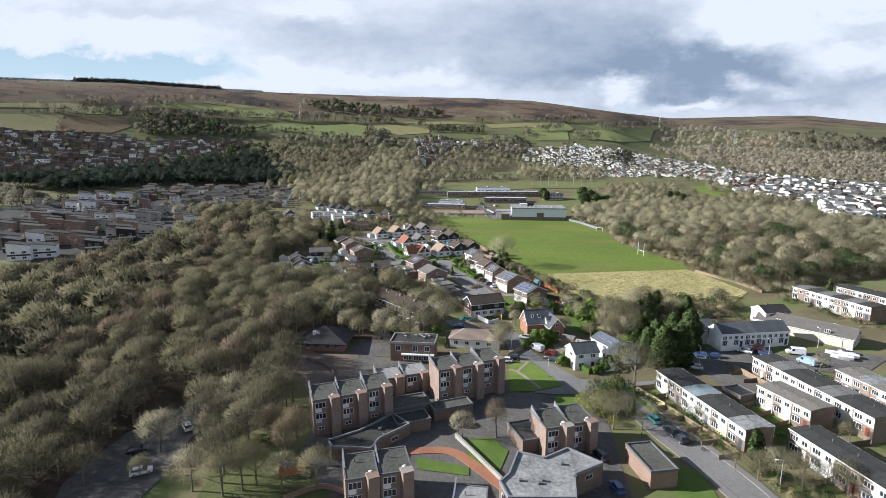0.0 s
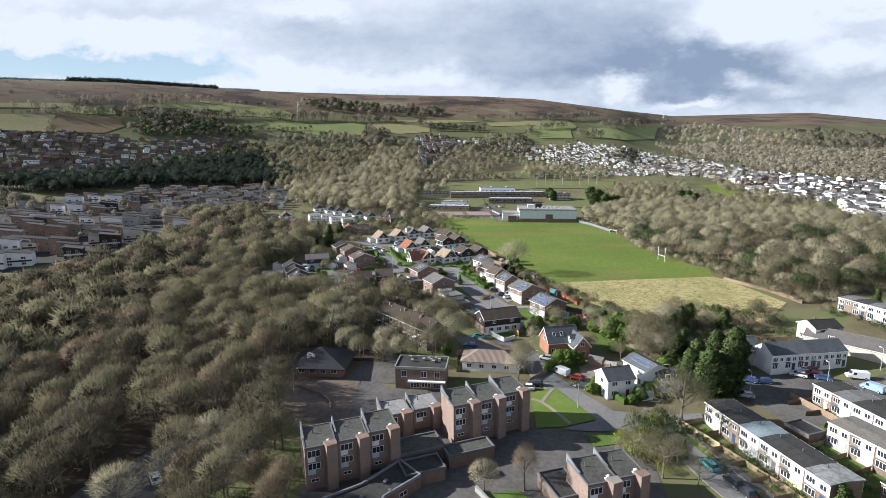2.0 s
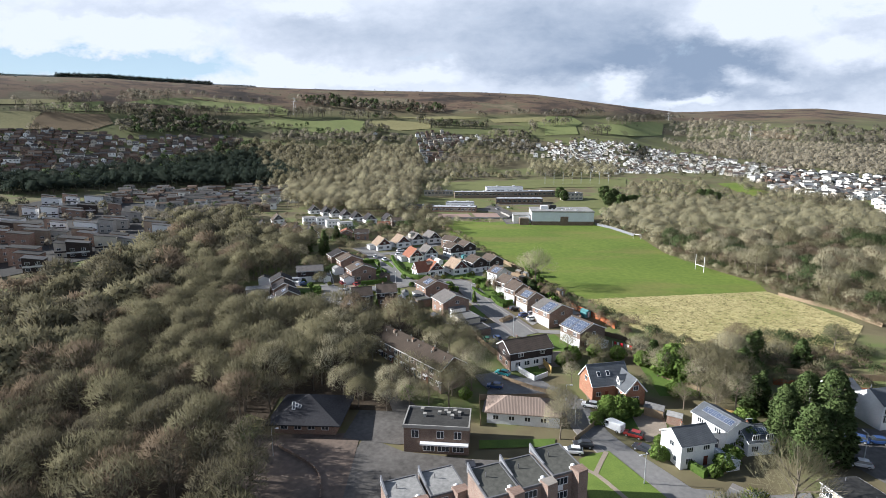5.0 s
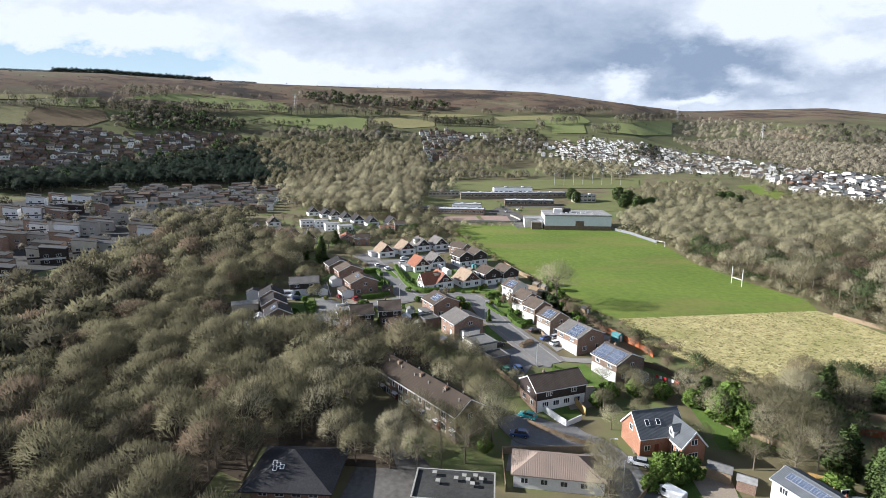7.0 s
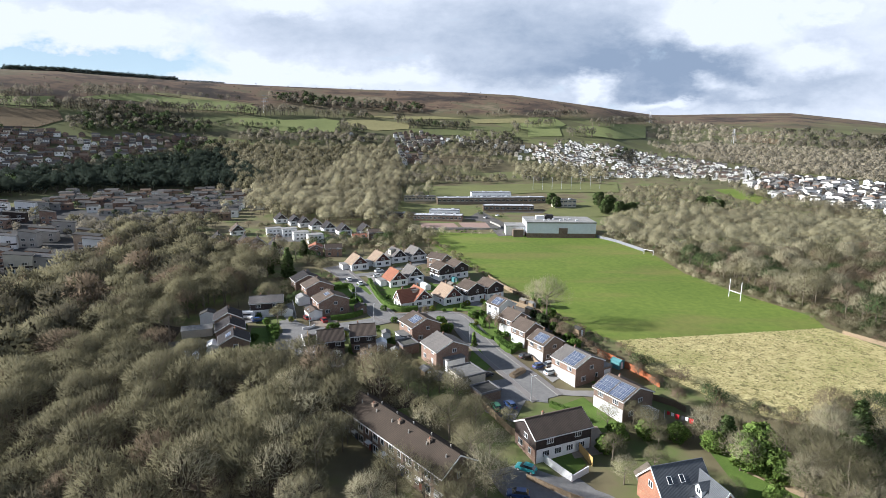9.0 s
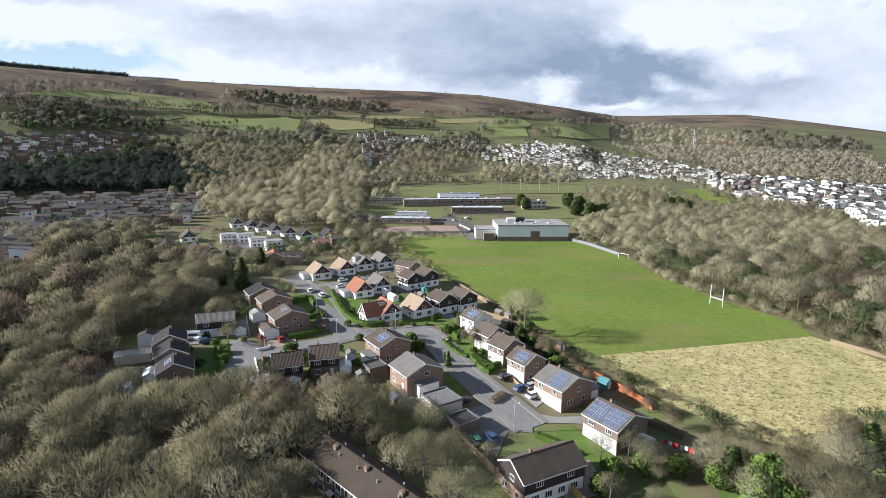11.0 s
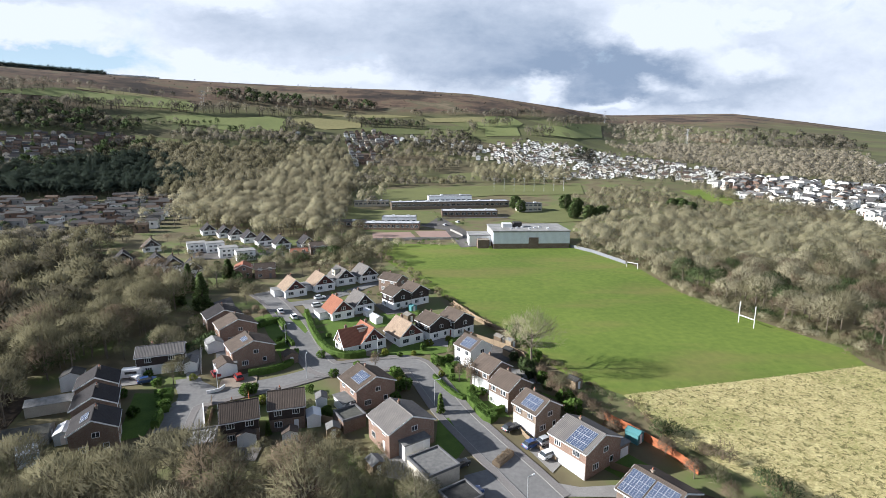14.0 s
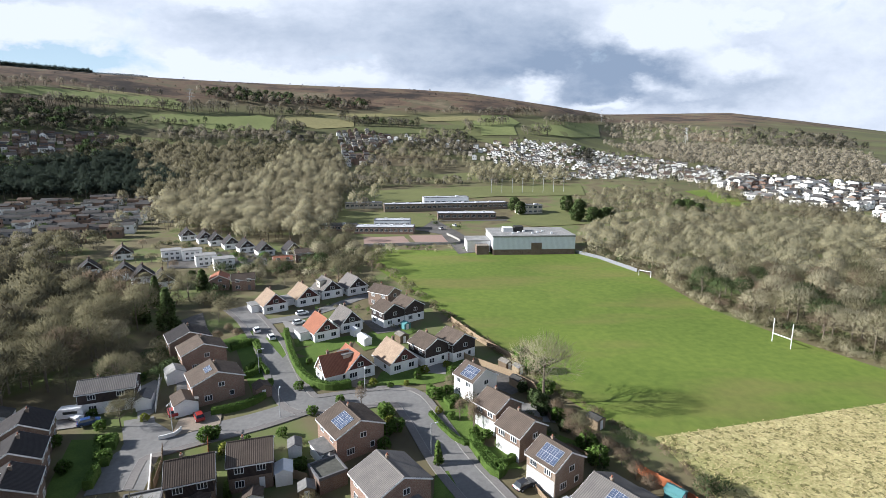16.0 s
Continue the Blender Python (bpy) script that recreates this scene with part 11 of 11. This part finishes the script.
def boat(x, y, heading):
    t = root("boat", x, y, heading + 90, ground(x, y) + 0.15, "white covered boat laid up in the yard", "boat", "laid-up boats")
    bm = bmesh.new()
    rings = []
    for u, w in ((-2.6, 0.9), (-1.0, 1.0), (1.0, 0.85), (2.2, 0.4), (2.8, 0.04)):
        rings.append([bm.verts.new(c) for c in ((u, -w, 1.1), (u, -w * 0.5, 0.25), (u, w * 0.5, 0.25), (u, w, 1.1), (u, 0, 1.35))])
    for a, b in zip(rings, rings[1:]):
        for i in range(5):
            bm.faces.new((a[i], a[(i + 1) % 5], b[(i + 1) % 5], b[i]))
    bm.faces.new(rings[0][::-1])
    bm.faces.new(rings[-1])
    bmesh.ops.recalc_face_normals(bm, faces=bm.faces)
    part("hull", bm, PAINT["white"], t)
    bm = bmesh.new()
    box(bm, -1.8, 1.4, -0.4, 0.4, -0.2, 0.26)
    part("cradle", bm, galvanised, t)


boat(-82.6, 254.6, 60)
car(-5.3, 201.2, 14, "green", "green hatchback car parked on the tarmac")
car(-2.0, 202.1, 20, "blue", "blue hatchback car parked on the tarmac")
car(-5.3, 208.8, -60, "blue", "blue hatchback car parked on the tarmac")
car(-6.6, 216.3, -55, "black", "black hatchback car parked on the tarmac")
car(5.2, 227.2, -60, "black", "black hatchback car parked on the tarmac")
car(8.1, 221.4, -62, "blue", "blue hatchback car parked on the tarmac")
car(10.5, 218.0, -62, "white", "white hatchback car parked on the tarmac")
car(11.1, 222.3, -62, "silver", "silver hatchback car parked on the tarmac")
car(-57.7, 301.4, 25, "white", "white hatchback car parked on the tarmac")
car(-52.1, 295.6, 25, "white", "white hatchback car parked on the tarmac")
car(-63.1, 255.1, 30, "red", "red hatchback car parked on the tarmac")
car(-57.0, 253.0, 30, "red", "red hatchback car parked on the tarmac")
car(-78.2, 252.3, -60, "blue", "dark blue hatchback car parked on the tarmac")
car(-46.4, 307.0, -60, "white", "white hatchback car parked on the tarmac")
car(-46.9, 315.6, -60, "white", "white hatchback car parked on the tarmac")
car(-4.0, 173.0, 80, "blue", "blue hatchback car parked on the tarmac")
car(-1.6, 180.0, 60, "teal", "teal hatchback car parked on the tarmac")
car(18.1, 164.7, 70, "white", "white hatchback car parked on the tarmac")
car(13.1, 149.0, 85, "black", "dark grey hatchback car parked on the tarmac")
car(-10.0, 140.8, 10, "black", "dark blue hatchback car parked on the tarmac")
car(24.5, 152.9, 60, "red", "red hatchback car parked on the tarmac")
car(24.9, 148.0, 50, "black", "dark blue hatchback car parked on the tarmac")
car(10.6, 146.8, 85, "white", "white hatchback car parked on the tarmac")
car(43.4, 115.6, 14, "teal", "teal hatchback car parked on the tarmac")
car(45.7, 110.7, 14, "black", "black hatchback car parked on the tarmac")
car(46.5, 107.8, 14, "black", "black hatchback car parked on the tarmac")
car(112.2, 153.1, 70, "white", "white hatchback car parked on the tarmac")
car(88.4, 157.3, 70, "red", "red hatchback car parked on the tarmac")
car(86.2, 158.1, 60, "white", "white hatchback car parked on the tarmac")
car(69.6, 152.1, 60, "blue", "blue hatchback car parked on the tarmac")
car(72.9, 151.3, 80, "blue", "blue hatchback car parked on the tarmac")
car(27.7, 100.7, 20, "black", "black hatchback car parked on the tarmac")
car(28.3, 90.5, 10, "blue", "blue hatchback car parked on the tarmac")
car(-64.9, 89.7, -60, "white", "white hatchback car parked on the tarmac")
car(-70.1, 96.4, -60, "black", "black hatchback car parked on the tarmac")
car(-64.5, 106.1, 40, "white", "white hatchback car parked on the tarmac")
car(88.3, 155.7, 60, "red", "red hatchback car parked on the tarmac")
car(83.7, 154.9, 60, "white", "white hatchback car parked on the tarmac")
car(64.5, 143.9, 70, "silver", "silver hatchback car parked on the tarmac")
car(88.9, 152.9, 60, "blue", "dark blue hatchback car parked on the tarmac")
car(36.9, 123.7, 20, "black", "dark hatchback car parked on the tarmac")
car(11.2, 466.8, 20, "silver", "silver hatchback car parked on the tarmac")
car(20.8, 477.0, 20, "white", "white hatchback car parked on the tarmac")
van(20.9, 155.7, 40, "white")
van(97.8, 153.5, 75, "white")
van(97.1, 147.0, 30, "skyblue")
caravan(-82.9, 255.0, 100)
boat(108.8, 152.4, 65)
boat(108.7, 149.7, 65)
boat(111.0, 150.8, 65)


# ---- goals and lamps ----
def post(bm, x, y, z0, z1, r=0.06, n=8):
    bmesh.ops.create_cone(bm, cap_ends=True, segments=n, radius1=r, radius2=r, depth=z1 - z0, matrix=Matrix.Translation((x, y, (z0 + z1) / 2)))


t = root("rugby_posts", 90.6, 278.5, 104, None, "white rugby goal posts at the edge of the field", "goal posts")
for s in (-2.8, 2.8):
    bm = bmesh.new()
    post(bm, s, 0, -0.4, 7.0, 0.12)
    part("upright", bm, white_paint, t)
bm = bmesh.new()
box(bm, -2.8, 2.8, -0.1, 0.1, 2.6, 2.8)
part("crossbar", bm, white_paint, t)
t = root("football_goal", 85.5, 349.8, 126, None, "white football goal frame near the wood", "goal")
for s in (-2.6, 2.6):
    bm = bmesh.new()
    post(bm, s, 0, -0.4, 2.5, 0.1)
    part("upright", bm, white_paint, t)
bm = bmesh.new()
box(bm, -2.7, 2.7, -0.09, 0.09, 2.4, 2.6)
part("crossbar", bm, white_paint, t)

LAMP = {}


def street_lamp(x, y, turn):
    if not LAMP:
        bm = bmesh.new()
        bmesh.ops.create_cone(bm, cap_ends=True, segments=8, radius1=0.10, radius2=0.06, depth=6.6, matrix=Matrix.Translation((0, 0, 3.0)))
        LAMP["column"] = mesh_of("column", bm, galvanised)
        bm = bmesh.new()
        box(bm, -0.04, 0.9, -0.04, 0.04, 6.2, 6.3)
        LAMP["arm"] = mesh_of("arm", bm, galvanised)
        bm = bmesh.new()
        box(bm, 0.8, 1.5, -0.13, 0.13, 6.16, 6.34)
        bmesh.ops.bevel(bm, geom=bm.edges[:], offset=0.05, segments=2, affect="EDGES")
        LAMP["head"] = mesh_of("lamp_head", bm, dome_white)
    t = root("street_lamp", x, y, turn, None, "slim grey street lamp on the pavement", "street lamp", "street lamps")
    for k, n in (("column", "column"), ("arm", "arm"), ("head", "lamp_head")):
        shared(n, LAMP[k], t)


for lx, ly, lt in ((-9.9, 237.5, 20), (3.2, 204.8, 30), (-23.5, 262.2, -80), (-50.0, 273.5, 20), (12.0, 163.4, 0), (13.0, 157.0, 0), (21.9, 137.7, 200), (59.0, 92.0, 180), (66, 145, 90), (-60.5, 248.6, -90), (88, 150, 90), (-40.5, 252.5, 90), (107, 158, 90), (-50, 143, 0)):
    street_lamp(lx, ly, lt)
for k in range(16):
    px, py = 92 - k * 3.0, 598 + (k % 2) * 30
    if k % 2 == 0:
        t = root("floodlight_mast", px * 1.6 - 10, py + 20, 0, None, "tall thin mast beside the far pitch", "mast", "pitch masts")
        bm = bmesh.new()
        post(bm, 0, 0, -0.5, 13, 0.14)
        part("column", bm, galvanised, t)
        bm = bmesh.new()
        box(bm, -0.8, 0.8, -0.2, 0.2, 12.6, 13.2)
        part("lamp_head", bm, galvanised, t)


# ---- tufts of the rough grass ----
rng = np.random.default_rng(5)
tufts = []
while len(tufts) < 9000:
    x, y = rng.uniform(34, 113), rng.uniform(190, 248)
    if inside(x, y, ROUGH):
        tufts.append((x, y, ground(x, y) + 0.1))
tufts = np.repeat(np.array(tufts), 3, 0)
n = len(tufts)
a = rng.uniform(0, 2 * np.pi, n)
s = rng.uniform(0.05, 0.13, n)
lean_ = rng.normal(size=(n, 2)) * 0.25 + np.array([0.2, -0.08])
base = tufts + np.stack([rng.normal(size=n) * 0.25, rng.normal(size=n) * 0.25, np.zeros(n)], 1)
d = np.stack([np.cos(a) * s, np.sin(a) * s, np.zeros(n)], 1)
tip = base + np.stack([lean_[:, 0], lean_[:, 1], rng.uniform(0.14, 0.36, n)], 1)
straw = material("straw", (0.47, 0.40, 0.215), (0.36, 0.31, 0.155), 0.95, 0.08, 0.8, 0.0, spread=0.2, coords="World")
tagged(new("grass_tufts", raw_mesh("grass_tufts", np.stack([base - d, base + d, tip], 1).reshape(-1, 3), np.arange(3 * n).reshape(-1, 3), [straw])), "straw-coloured tussocks over the rough grass", "grass", kind="stuff")
